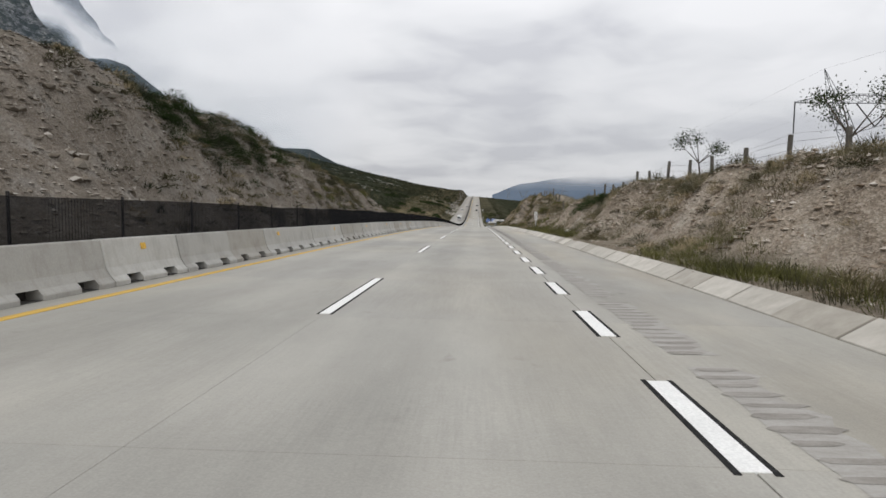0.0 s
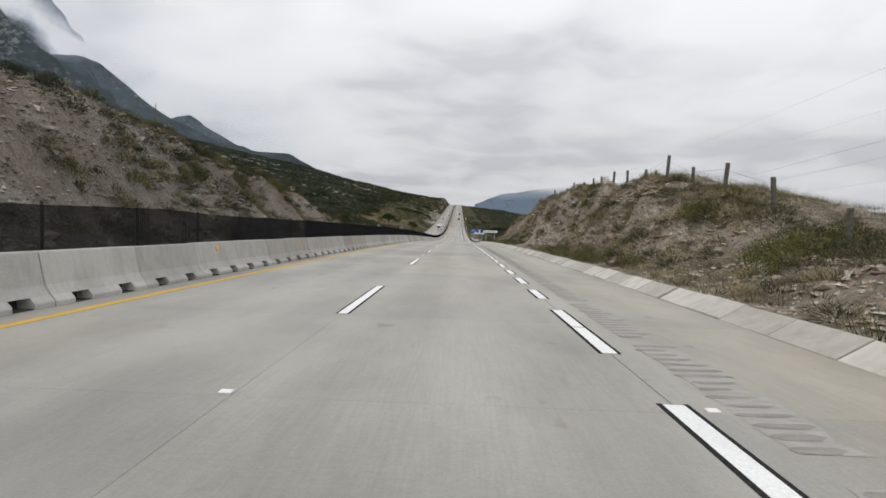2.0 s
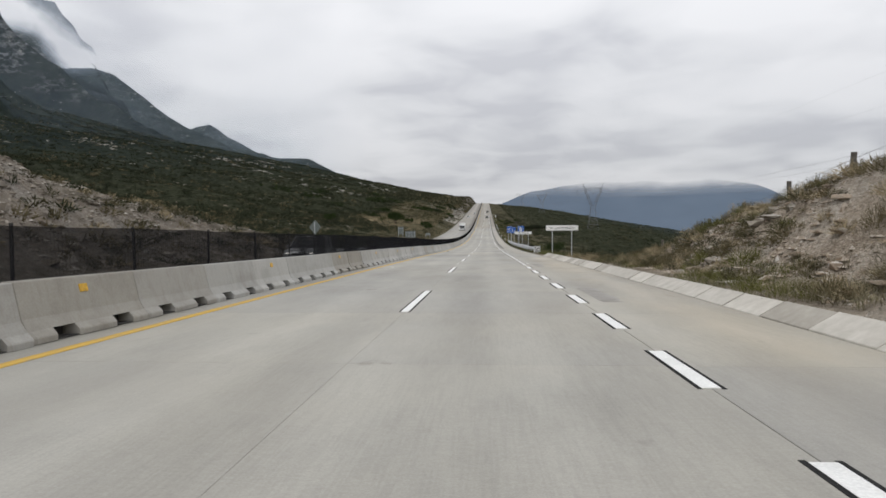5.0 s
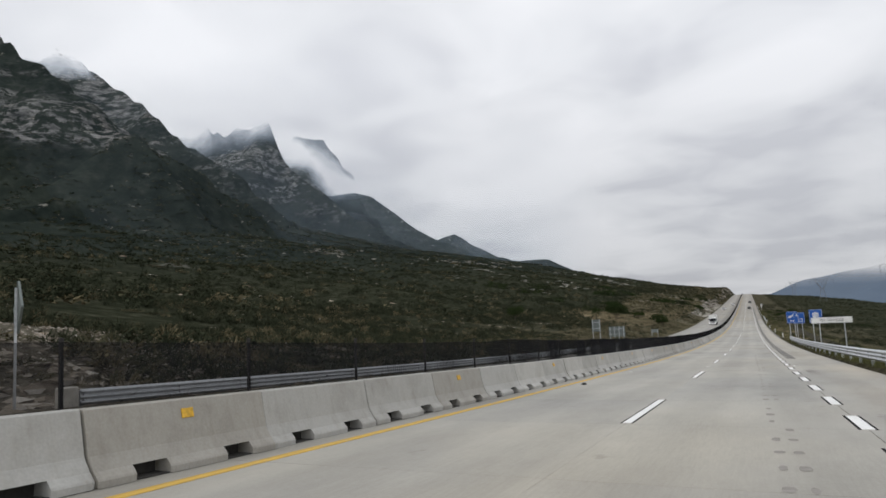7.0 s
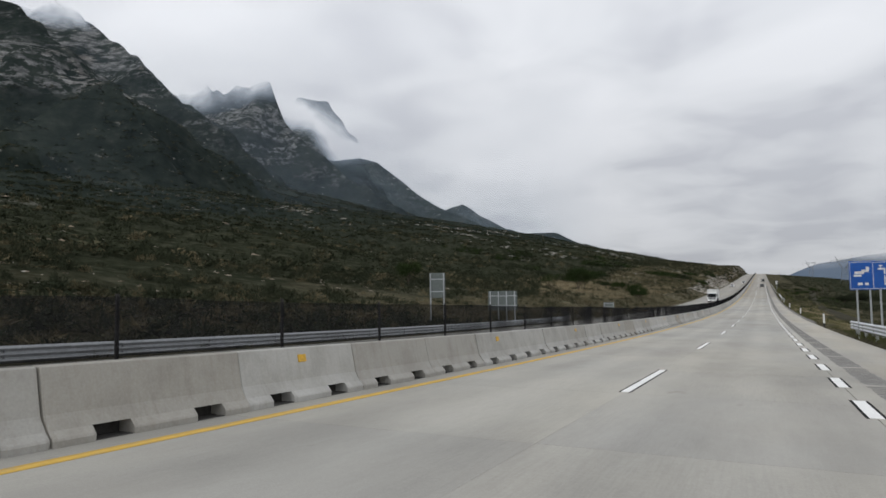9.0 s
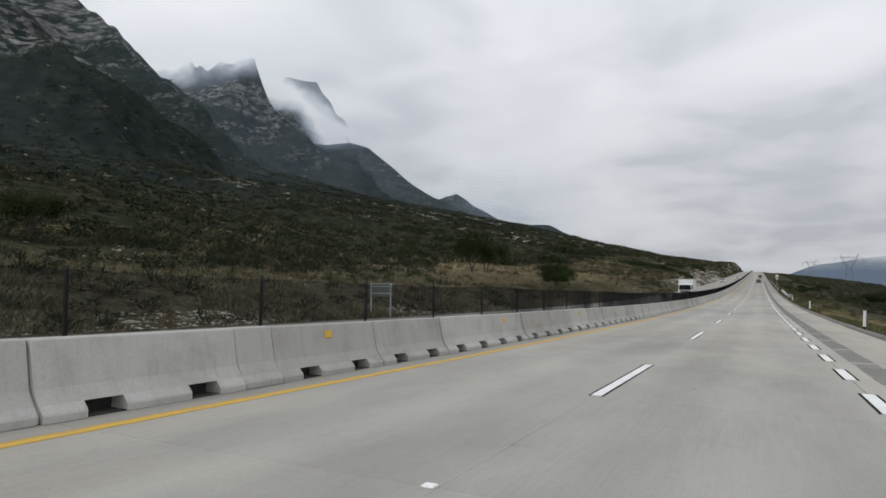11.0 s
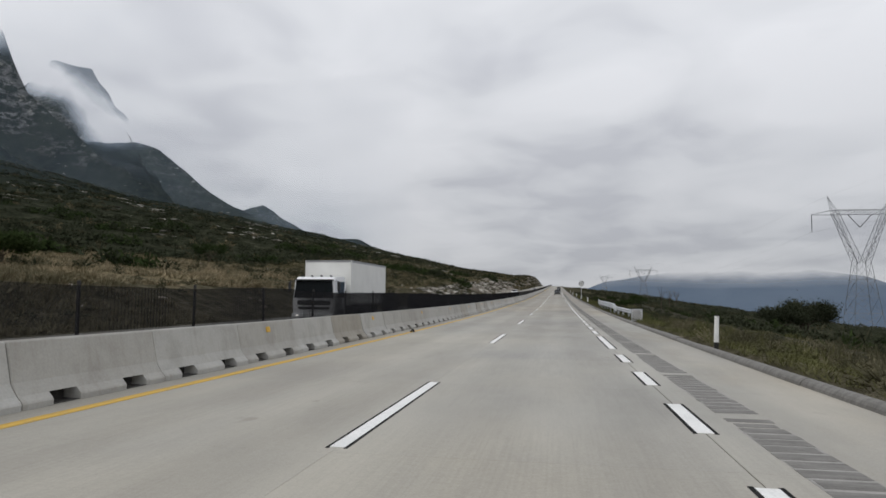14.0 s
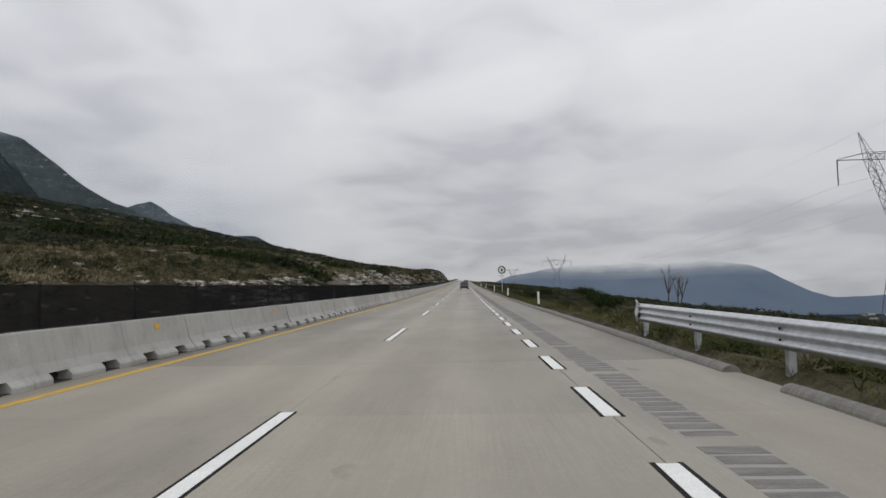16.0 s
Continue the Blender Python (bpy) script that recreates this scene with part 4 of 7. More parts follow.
r = random.Random(9)
bm = bmesh.new()
for k in range(46):
    y = 224 + 1.15 * k
    for x, chance in ((0.44 - 0.002 * k, 0.9), (0.66 - 0.002 * k, 0.55)):
        if r.random() < chance:
            z = float(zr(y)) + 0.003
            w, d = r.uniform(0.045, 0.085), r.uniform(0.10, 0.24)
            ring = [(x + w * math.copysign(abs(math.cos(a)) ** 0.6, math.cos(a)) * r.uniform(0.75, 1.1), d * math.copysign(abs(math.sin(a)) ** 0.6, math.sin(a)) * r.uniform(0.75, 1.1)) for a in np.linspace(0, 2 * math.pi, 9)[:-1]]
            bm.faces.new([bm.verts.new((px, y + dy, z + dy * math.tan(radians(tilt(y))))) for px, dy in ring])
tagged(part("tyre_stains", bm, WORN_BAR), "row of dark rubbed tyre stains on the concrete lane", "stain", kind="stuff")

# ---- kerbs on the right ----
kerb = tagged(new("kerb"), "sloping precast concrete kerb slabs and low rounded kerb", "kerb", kind="structure")
bm = bmesh.new()
extrude_y(bm, [(4.46, -0.15), (4.90, -0.15), (4.97, 0.25), (4.90, 0.275), (4.46, 0.02)], 0.025, 1.745)
bmesh.ops.bevel(bm, geom=bm.edges[:], offset=0.008, segments=1, affect="EDGES")
slope_me = shared(bm, "kerb_slab", KERB)
r = random.Random(12)
for k in range(-14, 110):
    y = 19.2 + 1.77 * k
    s = new("kerb_slab", slope_me)
    s.parent = kerb
    s.matrix_local = on_road(r.gauss(0, 0.012), y, r.gauss(0, 0.008)) @ pose(0, 0, 0, 0, 0, r.gauss(0, 0.25))
bm = bmesh.new()
arc = [(4.44 + 0.15 - 0.15 * math.cos(a), 0.01 + 0.15 * math.sin(a)) for a in np.linspace(0, math.pi, 9)]
extrude_y(bm, [(4.44, -0.2)] + arc + [(4.74, -0.2)], 0.006, 3.994)
bmesh.ops.recalc_face_normals(bm, faces=bm.faces)
round_me = shared(bm, "kerb_stone", ROUND_KERB)
for k in range(56):
    # one stone is short of its neighbour where rain water drains off
    y = 346.2 + 4.0 * k if k < 40 else 508.1 + 4.0 * (k - 40)
    inward = np.interp(y, [400, 440, 506, 520], [-0.06, -0.21, -0.24, -0.15])
    s = new("kerb_stone", round_me)
    s.parent = kerb
    s.matrix_local = on_road(inward + r.gauss(0, 0.012), y, r.gauss(-0.012, 0.008)) @ pose(0, 0, 0, 0, 0, r.gauss(0, 0.12)) @ Matrix.Diagonal((1, 1, 0.85, 1))
rest = ribbon("kerb_far", [(4.34, -0.2), (4.36, 0.10), (4.45, 0.16), (4.6, 0.12), (4.66, -0.2)], 570, 1400, 6, ROUND_KERB)
rest.parent = kerb

# small dark lump of rubber lying on the yellow line
bm = bmesh.new()
bmesh.ops.create_cone(bm, cap_ends=True, segments=6, radius1=0.13, radius2=0.02, depth=0.14, matrix=Matrix.Translation((0, 0, 0.07)))
for v in bm.verts:
    v.co.x += r.uniform(-0.02, 0.02)
    v.co.y += r.uniform(-0.03, 0.03)
lump = part("road_debris", bm, BLACK_LINE)
lump.matrix_world = on_road(-5.73, 460.70)
tagged(lump, "small dark rubber lump lying on the road", "debris")

lump = bpy.data.objects.new("road_debris", lump.data)
scene.collection.objects.link(lump)
lump.matrix_world = on_road(-5.22, 241.12, 0, 70) @ Matrix.Diagonal((1.3, 0.8, 0.5, 1))
tagged(lump, "flat dark scrap of tyre lying on the road", "debris")
bm = bmesh.new()
bmesh.ops.create_icosphere(bm, subdivisions=2, radius=0.26)
for v in bm.verts:
    v.co *= r.uniform(0.86, 1.1)
    v.co.z *= 0.85
boulder = part("boulder", bm, PALE_ROCK)
boulder.matrix_world = pose(6.15, 54.4, float(ground_height(np.array([6.15]), np.array([54.4]))[0]) + 0.10, 8, 12, 40)
tagged(boulder, "pale rounded boulder lying in the verge grass", "boulder")
for y, d in ((257.9, -1.3), (384.05, 1.2)):
    bm = bmesh.new()
    tube(bm, (-7.12, y, float(zr(y)) + 1.35), (-7.12, y + d, float(zr(y + d)) + 0.15), 0.02, sides=5)
    part("strut", bm, DARK_STEEL, fence)

# dirt service track below the carriageway
track_y = np.arange(300, 640, 4.0)
track_x = np.interp(track_y, [300, 360, 470, 540, 640], [10.5, 11.5, 12.5, 16, 22])
tv, n = [], len(track_y)
for x, y in zip(track_x, track_y):
    for dx in (-1.2, -0.4, 0.4, 1.2):
        tv.append((x + dx, y, float(np.max(ground_height(np.array([x - 1.5, x, x + 1.5]), np.array([y, y, y])))) + 0.08))
tf = [(4 * i + j, 4 * i + j + 1, 4 * i + j + 5, 4 * i + j + 4) for i in range(n - 1) for j in range(3)]
TRACK = plain("pale_gravel_track", (0.058, 0.055, 0.042), 0.95, grain=3, amount=0.3, relief=0.4)
tagged(raw_mesh("service_track", np.array(tv), np.array(tf), TRACK, True), "pale gravel service track below the carriageway", "track", kind="structure")


# ---- guard rails ----
def beam_section(waves, height):
    """The open wave of a steel beam as (x, z) points, front and back."""
    front = []
    n = waves * 6
    for i in range(n + 1):
        a = i / n * waves * 2 * math.pi
        front.append((-0.03 - 0.04 * (1 - math.cos(a)) / 2 * 2, i / n * height))
    return front + [(x + 0.012, z) for x, z in front[::-1]]


def guard_rail(x, y0, y1, low, high, split, waves_a, waves_b, label, face=1, L=3.81):
    """A steel rail whose top rises from low to high at y = split. face -1: its wave looks to the other side."""
    root = thing("guard_rail", pose(0, 0, 0), label, "guard rail")

    def beam(a, b, top_a, top_b, waves):
        h = 0.31 if waves == 2 else 0.50
        sec = beam_section(waves, h)
        bm = bmesh.new()
        va = [bm.verts.new((x + face * sx, a, float(zr(a)) + top_a - h + sz)) for sx, sz in sec]
        vb = [bm.verts.new((x + face * sx, b, float(zr(b)) + top_b - h + sz)) for sx, sz in sec]
        m = len(sec)
        for i in range(m):
            bm.faces.new((va[i], va[(i + 1) % m], vb[(i + 1) % m], vb[i]))
        bmesh.ops.recalc_face_normals(bm, faces=bm.faces)
        for f in bm.faces:
            f.smooth = True
        part("rail_beam", bm, STEEL, root)

    y = y0
    while y < y1 - 0.1:
        b = min(y + L, y1)
        ta = low if y < split else high
        tb = low if b <= split else high
        beam(y, b + 0.03, ta, tb, waves_a if b <= split else waves_b)
        bm = bmesh.new()
        g = float(ground_height(np.array([x + 0.1]), np.array([y + 0.1]))[0]) - float(zr(y)) - 0.4
        box(bm, x + (0.03 if face > 0 else -0.15), y + 0.02, g, x + (0.15 if face > 0 else -0.03), y + 0.16, ta - 0.04, 0.006)
        part("rail_post", bm, STEEL, root, at=pose(0, 0, float(zr(y))))
        for z in (0.12, 0.3):
            bm = bmesh.new()
            tube(bm, (x - face * 0.075, y + 0.09, float(zr(y)) + ta - z - 0.05), (x - face * 0.05, y + 0.09, float(zr(y)) + ta - z - 0.05), 0.022, sides=6)
            part("bolt", bm, DARK_STEEL, root)
        y += L
    return root


rail_a = guard_rail(5.22, 232.0, 325.0, 0.62, 0.76, 247, 2, 3, "galvanised steel guard rail on posts beside the shoulder")
rail_b = guard_rail(5.20, 479.27, 516.4, 0.62, 0.84, 494, 2, 3, "galvanised steel guard rail with raised triple-wave beam", L=4.11)
# its rounded end shoe, bent back and standing a little over the beam
bm = bmesh.new()
shoe = [(5.10 + 0.10 * (k / 6) ** 2, 516.35 + 0.11 * k, 0.84 + 0.09 * math.sin(k / 6 * math.pi / 2)) for k in range(7)]
rings = [[bm.verts.new((px + dx, py, float(zr(py)) + pz)) for dx, pz in ((0, top - 0.52 - 0.12 * k / 6), (-0.05, top - 0.36), (0, top - 0.18), (0, top), (0.03, top), (0.03, top - 0.52 - 0.12 * k / 6))] for k, (px, py, top) in enumerate(shoe)]
for a, b in zip(rings, rings[1:]):
    for i in range(6):
        bm.faces.new((a[i], a[(i + 1) % 6], b[(i + 1) % 6], b[i]))
bm.faces.new(rings[-1])
bmesh.ops.recalc_face_normals(bm, faces=bm.faces)
part("end_shoe", bm, STEEL, rail_b)
rail_c = guard_rail(-18.9, 232.0, 348.6, 0.46, 0.46, 0, 3, 3, "galvanised steel guard rail on the far carriageway edge", face=-1)
for y in (231.6, 349.0):
    bm = bmesh.new()
    box(bm, -19.15, y - 0.25, float(zr(y)) - 0.5, -18.70, y + 0.25, float(zr(y)) + 0.54, 0.03)
    tagged(part("rail_end_block", bm, KERB), "pale concrete end block of a guard rail", "end block")


def hazard_board(x, y, z):
    """A striped black-and-white end marker on a bent steel end plate."""
    root = thing("hazard_board", pose(x, y, float(zr(y)) + z), "square black and white striped hazard board on rail end", "hazard board")
    bm = bmesh.new()
    box(bm, -0.36, 0.0, -0.42, 0.36, 0.02, 0.36, 0.012)
    part("backing_plate", bm, STEEL, root)
    bm = bmesh.new()
    box(bm, -0.29, -0.008, -0.30, 0.29, -0.002, 0.30)
    part("panel", bm, SIGN_WHITE, root)
    for k in range(-5, 6):
        # diagonal bar, clipped to the square
        c = k * 0.165
        pts = []
        for s in (c, c + 0.082):
            xs = [v for v in (-0.285, 0.285)]
            pts.append([(px, s - px) for px in xs])
        (a0, a1), (b0, b1) = pts
        poly = [a0, a1, b1, b0]
        bm = bmesh.new()
        vs = [bm.verts.new((px, -0.011, pz)) for px, pz in poly]
        bm.faces.new(vs)
        for co, no in (((0, 0, 0.295), (0, 0, 1)), ((0, 0, -0.295), (0, 0, -1))):
            bmesh.ops.bisect_plane(bm, geom=bm.verts[:] + bm.edges[:] + bm.faces[:], plane_co=co, plane_no=no, clear_outer=True)
        if bm.faces:
            part("stripe", bm, SIGN_BLACK, root)
        else:
            bm.free()
    bm = bmesh.new()
    tube(bm, (0.1, 0.06, -1.3), (0.1, 0.06, -0.3), 0.04, sides=6)
    part("post", bm, STEEL, root)
    return root


hazard_board(5.32, 231.2, 0.36)
hazard_board(5.32, 478.9, 0.34)


def marker_post(x, y):
    g = float(ground_height(np.array([x]), np.array([y]))[0]) - float(zr(y))
    root = thing("marker_post", on_road(x, y, 0) @ pose(0, 0, 0, 0, random.Random(int(y)).gauss(0, 1.5)), "white plastic delineator post with black band", "marker post", "delineator posts")
    bm = bmesh.new()
    bmesh.ops.create_cone(bm, cap_ends=True, segments=10, radius1=0.07, radius2=0.065, depth=0.78, matrix=Matrix.Translation((0, 0, 0.56)))
    part("body", bm, SIGN_WHITE, root)
    bm = bmesh.new()
    bmesh.ops.create_cone(bm, cap_ends=True, segments=10, radius1=0.072, radius2=0.072, depth=0.2 - g + 0.2, matrix=Matrix.Translation((0, 0, 0.17 - (0.2 - g + 0.2) / 2)))
    part("base_band", bm, SIGN_BLACK, root)
    bm = bmesh.new()
    bmesh.ops.create_cone(bm, cap_ends=True, segments=10, radius1=0.066, radius2=0.05, depth=0.04, matrix=Matrix.Translation((0, 0, 0.97)))
    part("cap", bm, DARK_STEEL, root)


for y in (340.5, 378.6, 416.6, 455.0, 539.3, 568.5, 600.5, 640, 680):
    marker_post(4.86, y)


# ---- signs ----
def letters(text, size, material, parent, at, name="lettering"):
    """Words as a thin mesh that faces the oncoming driver (-y)."""
    cu = bpy.data.curves.new(name, "FONT")
    cu.body, cu.size, cu.extrude, cu.align_x, cu.align_y = text, size, 0.002, "CENTER", "CENTER"
    tmp = bpy.data.objects.new(name, cu)
    scene.collection.objects.link(tmp)
    me = bpy.data.meshes.new_from_object(tmp.evaluated_get(bpy.context.evaluated_depsgraph_get()))
    bpy.data.objects.remove(tmp)
    bpy.data.curves.remove(cu)
    me.materials.clear()
    me.materials.append(material)
    ob = new(name, me)
    ob.parent = parent
    ob.matrix_local = at @ pose(0, 0, 0, 90, 0, 0)
    return ob


def sign_posts(root, xs, low, top, radius=0.045):
    for x in xs:
        bm = bmesh.new()
        tube(bm, (x, 0.05, low), (x, 0.05, top), radius, sides=8)
        part("post", bm, STEEL, root)


def depth_at(x, y):
    return float(ground_height(np.array([x]), np.array([y]))[0]) - float(zr(y)) - 0.25


def place_sign(x, y, width, top, text):
    root = thing("place_sign", pose(x, y, float(zr(y))), "white rectangular sign with black capitals on two posts", "road sign", "place signs")
    h = width * 0.165
    bm = bmesh.new()
    box(bm, -width / 2, 0, top - h, width / 2, 0.02, top, 0.01)
    part("panel", bm, SIGN_WHITE, root)
    bm = bmesh.new()
    for x0, z0, x1, z1 in ((-1, -0.5, 1, -0.47), (-1, 0.47, 1, 0.5), (-1, -0.5, -0.99, 0.5), (0.99, -0.5, 1, 0.5)):
        box(bm, x0 * width * 0.488, -0.004, top - h / 2 + z0 * h * 0.86, x1 * width * 0.488, -0.001, top - h / 2 + z1 * h * 0.86)
    part("border", bm, SIGN_BLACK, root)
    letters(text, h * 0.58, SIGN_BLACK, root, pose(0, -0.006, top - h / 2 - h * 0.02))
    sign_posts(root, (-width * 0.3, width * 0.3), depth_at(x, y) - 0.6, top - h * 0.1)


place_sign(7.7, 228.0, 3.4, 2.95, "PSV SAN ROBERTO")
place_sign(6.95, 287.5, 3.3, 2.90, "PSV SAN JOSE")

km = thing("kilometre_sign", pose(6.3, 79.2, float(zr(79.2))), "small white kilometre sign with black stacked figures", "road sign")
bm = bmesh.new()
box(bm, -0.16, 0, 1.18, 0.16, 0.012, 2.02, 0.004)
part("panel", bm, SIGN_WHITE, km)
bm = bmesh.new()
for x0, z0, x1, z1 in ((-0.15, 1.19, 0.15, 1.203), (-0.15, 1.997, 0.15, 2.01), (-0.15, 1.19, -0.137, 2.01), (0.137, 1.19, 0.15, 2.01)):
    box(bm, x0, -0.004, z0, x1, -0.001, z1)
part("border", bm, SIGN_BLACK, km)
letters("Km", 0.17, SIGN_BLACK, km, pose(0, -0.005, 1.90))
letters("9", 0.40, SIGN_BLACK, km, pose(0, -0.005, 1.65))
letters("1", 0.40, SIGN_BLACK, km, pose(0, -0.005, 1.34))
sign_posts(km, (0.0,), depth_at(6.3, 79.2) - 0.4, 1.95, 0.03)


def service_sign(x, y, width, height, top, kind):
    root = thing("service_sign", pose(x, y, float(zr(y))), "blue roadside service sign with white " + kind + " symbol", "road sign", "service signs")
    bm = bmesh.new()
    box(bm, -width / 2, 0, top - height, width / 2, 0.02, top, 0.02)
    part("panel", bm, SIGN_BLUE, root)
    cz = top - height / 2
    bm = bmesh.new()
    t = 0.035 * width
    for x0, z0, x1, z1 in ((-0.47, -0.47, 0.47, -0.455), (-0.47, 0.455, 0.47, 0.47), (-0.47, -0.47, -0.455, 0.47), (0.455, -0.47, 0.47, 0.47)):
        box(bm, x0 * width, -0.004, cz + z0 * height, x1 * width, -0.001, cz + z1 * height)
    part("border", bm, SIGN_WHITE, root)
    bm = bmesh.new()
    if kind == "bin":
        def poly(*pts):
            bm.faces.new([bm.verts.new((px * width, -0.006, cz + pz * height)) for px, pz in pts])
        poly((-0.26, 0.18), (0.26, 0.18), (0.22, 0.25), (-0.22, 0.25))
        poly((-0.08, 0.27), (0.08, 0.27), (0.06, 0.31), (-0.06, 0.31))
        for k in range(5):
            a0, a1 = -0.24 + 0.1 * k, -0.24 + 0.1 * k + 0.07
            poly((a0 * 0.75, -0.30), (a1 * 0.75, -0.30), (a1, 0.16), (a0, 0.16))
        poly((-0.19, -0.34), (0.19, -0.34), (0.19, -0.30), (-0.19, -0.30))
    elif kind == "tap":
        for x0, z0, x1, z1 in ((-0.30, 0.20, -0.08, 0.26), (-0.22, 0.26, -0.19, 0.34), (-0.26, 0.32, -0.14, 0.36), (-0.10, 0.05, -0.05, 0.26),
                               (-0.10, -0.30, -0.06, 0.0), (0.26, -0.30, 0.30, 0.0), (-0.10, -0.34, 0.30, -0.30), (-0.06, -0.12, 0.26, -0.08)):
            box(bm, x0 * width, -0.008, cz + z0 * height, x1 * width, -0.003, cz + z1 * height)
    else:
        for x0, z0, x1, z1 in ((-0.30, 0.05, 0.05, 0.14), (-0.05, 0.12, 0.22, 0.20), (0.12, 0.18, 0.24, 0.30), (-0.34, -0.04, -0.05, 0.03), (-0.2, -0.34, -0.02, -0.25), (0.06, -0.34, 0.2, -0.25)):
            box(bm, x0 * width, -0.008, cz + z0 * height, x1 * width, -0.003, cz + z1 * height)
    part("symbol", bm, SIGN_WHITE, root)
    sign_posts(root, (-width * 0.24, width * 0.24), depth_at(x, y) - 0.6, top - 0.1)


service_sign(7.95, 316.0, 1.50, 1.70, 4.22, "bin")
service_sign(6.15, 318.0, 1.30, 1.45, 3.95, "tap")
service_sign(5.45, 321.0, 1.30, 1.60, 4.15, "rest")

ring = thing("round_sign", pose(6.0, 598.5, float(zr(598.5))), "white round sign with black ring on post", "road sign")
bm = bmesh.new()
bmesh.ops.create_cone(bm, cap_ends=True, segments=24, radius1=0.62, radius2=0.62, depth=0.02, matrix=Matrix.Translation((0, 0, 3.45)) @ Matrix.Rotation(radians(90), 4, "X"))
part("panel", bm, SIGN_WHITE, ring)
bm = bmesh.new()
inner = [bm.verts.new((0.44 * math.cos(a), -0.014, 3.45 + 0.44 * math.sin(a))) for a in np.linspace(0, 2 * math.pi, 25)[:-1]]
outer = [bm.verts.new((0.60 * math.cos(a), -0.014, 3.45 + 0.60 * math.sin(a))) for a in np.linspace(0, 2 * math.pi, 25)[:-1]]
for i in range(24):
    bm.faces.new((inner[i], inner[(i + 1) % 24], outer[(i + 1) % 24], outer[i]))
part("border", bm, SIGN_BLACK, ring)
bm = bmesh.new()
box(bm, -0.14, -0.018, 3.22, 0.14, -0.012, 3.55)
box(bm, -0.07, -0.018, 3.57, 0.07, -0.012, 3.70)
part("symbol", bm, SIGN_BLACK, ring)
bm = bmesh.new()
box(bm, -0.45, -0.012, 2.45, 0.45, 0.0, 2.70)
part("plate", bm, SIGN_WHITE, ring)
sign_posts(ring, (0.0,), depth_at(6.0, 598.5) - 0.6, 3.9, 0.05)


def sign_seen_from_behind(x, y, width, height, top, posts, turned=0.0, diamond=False):
    gz = float(ground_height(np.array([x]), np.array([y]))[0])
    root = thing("sign_back", pose(x, y, gz, 0, 0, turned), "bare grey metal back of a road sign on posts", "road sign", "sign backs")
    bm = bmesh.new()
    if diamond:
        box(bm, -width / 2, 0, -height / 2, width / 2, 0.015, height / 2, 0.04)
        bmesh.ops.rotate(bm, verts=bm.verts, cent=(0, 0, 0), matrix=Matrix.Rotation(radians(45), 3, "Y"))
        bmesh.ops.translate(bm, verts=bm.verts, vec=(0, 0, top - height * 0.707))
    else:
        box(bm, -width / 2, 0, top - height, width / 2, 0.02, top, 0.01)
    part("panel", bm, SIGN_BACK, root)
    for k in range(posts):
        px = 0 if posts == 1 else -width * 0.42 + k * width * 0.84 / (posts - 1)
        bm = bmesh.new()
        box(bm, px - 0.04, -0.09, -0.4, px + 0.04, -0.02, top - 0.02 if not diamond else top - height * 0.2, 0.004)
        part("post", bm, STEEL, root)
    if not diamond:
        for z in (top - height * 0.25, top - height * 0.75):
            bm = bmesh.new()
            box(bm, -width / 2 + 0.02, -0.02, z - 0.03, width / 2 - 0.02, -0.002, z + 0.03)
            part("stiffener", bm, STEEL, root)


sign_seen_from_behind(-19.6, 230.5, 1.15, 1.15, 3.9, 1, -25, True)
sign_seen_from_behind(-20.8, 333.8, 2.7, 1.75, 2.9, 4, 6)
sign_seen_from_behind(-22.0, 323.0, 1.3, 1.9, 3.9, 2, 4)
sign_seen_from_behind(-19.6, 373.5, 1.5, 0.8, 1.9, 2, 4)

# ---- posts along the top of the right-hand bank ----
bm = bmesh.new()
box(bm, -0.07, -0.07, -0.5, 0.07, 0.07, 1.22, 0.012)
bank_post = shared(bm, "post_body", WOOD)
r = random.Random(21)
last = None
WIRE_RUNS = []
for y in np.interp(np.arange(-9, 39), [-9, 0, 4, 6, 8, 11, 13, 15, 18, 21, 38], [13.0, 45.8, 60.43, 67.81, 75.63, 88.9, 97.31, 105.51, 117.8, 129.3, 200.0]):
    y = float(y)
    x = 11.0 + r.gauss(0, 0.06)
    z = float(ground_height(np.array([x]), np.array([y]))[0])
    z += float(np.interp(y, [48, 60, 72, 82], [0.0, 0.3, 0.3, 0.0]))
    root = thing("fence_post", pose(x, y, z, r.gauss(0, 2.0), r.gauss(0, 2.0), r.uniform(-8, 8)), "weathered dark square fence post on the bank", "post", "bank fence posts")
    ob = new("post_body", bank_post)
    ob.parent = root
    if last:
        WIRE_RUNS.append((last, (x, y, z)))
    last = (x, y, z)
bm = bmesh.new()
for (x0, y0, z0), (x1, y1, z1) in WIRE_RUNS:
    for h in (0.35, 0.65, 0.95):
        tube(bm, (x0 - 0.09, y0, z0 + h), (x1 - 0.09, y1, z1 + h), 0.006, sides=3)
tagged(part("fence_wire", bm, DARK_STEEL), "thin strands of fence wire along the bank posts", "wire", kind="stuff")

# leaning pole on the left-hand hill
z = float(ground_height(np.array([-33.0]), np.array([140.0]))[0])
pole = thing("utility_pole", pose(-33.0, 140.0, z, 0, 1.5, 0), "thin weathered wooden pole on the hillside", "pole")
bm = bmesh.new()
tube(bm, (0, 0, -0.5), (0, 0, 3.4), 0.07, 0.05)
part("shaft", bm, WOOD, pole)


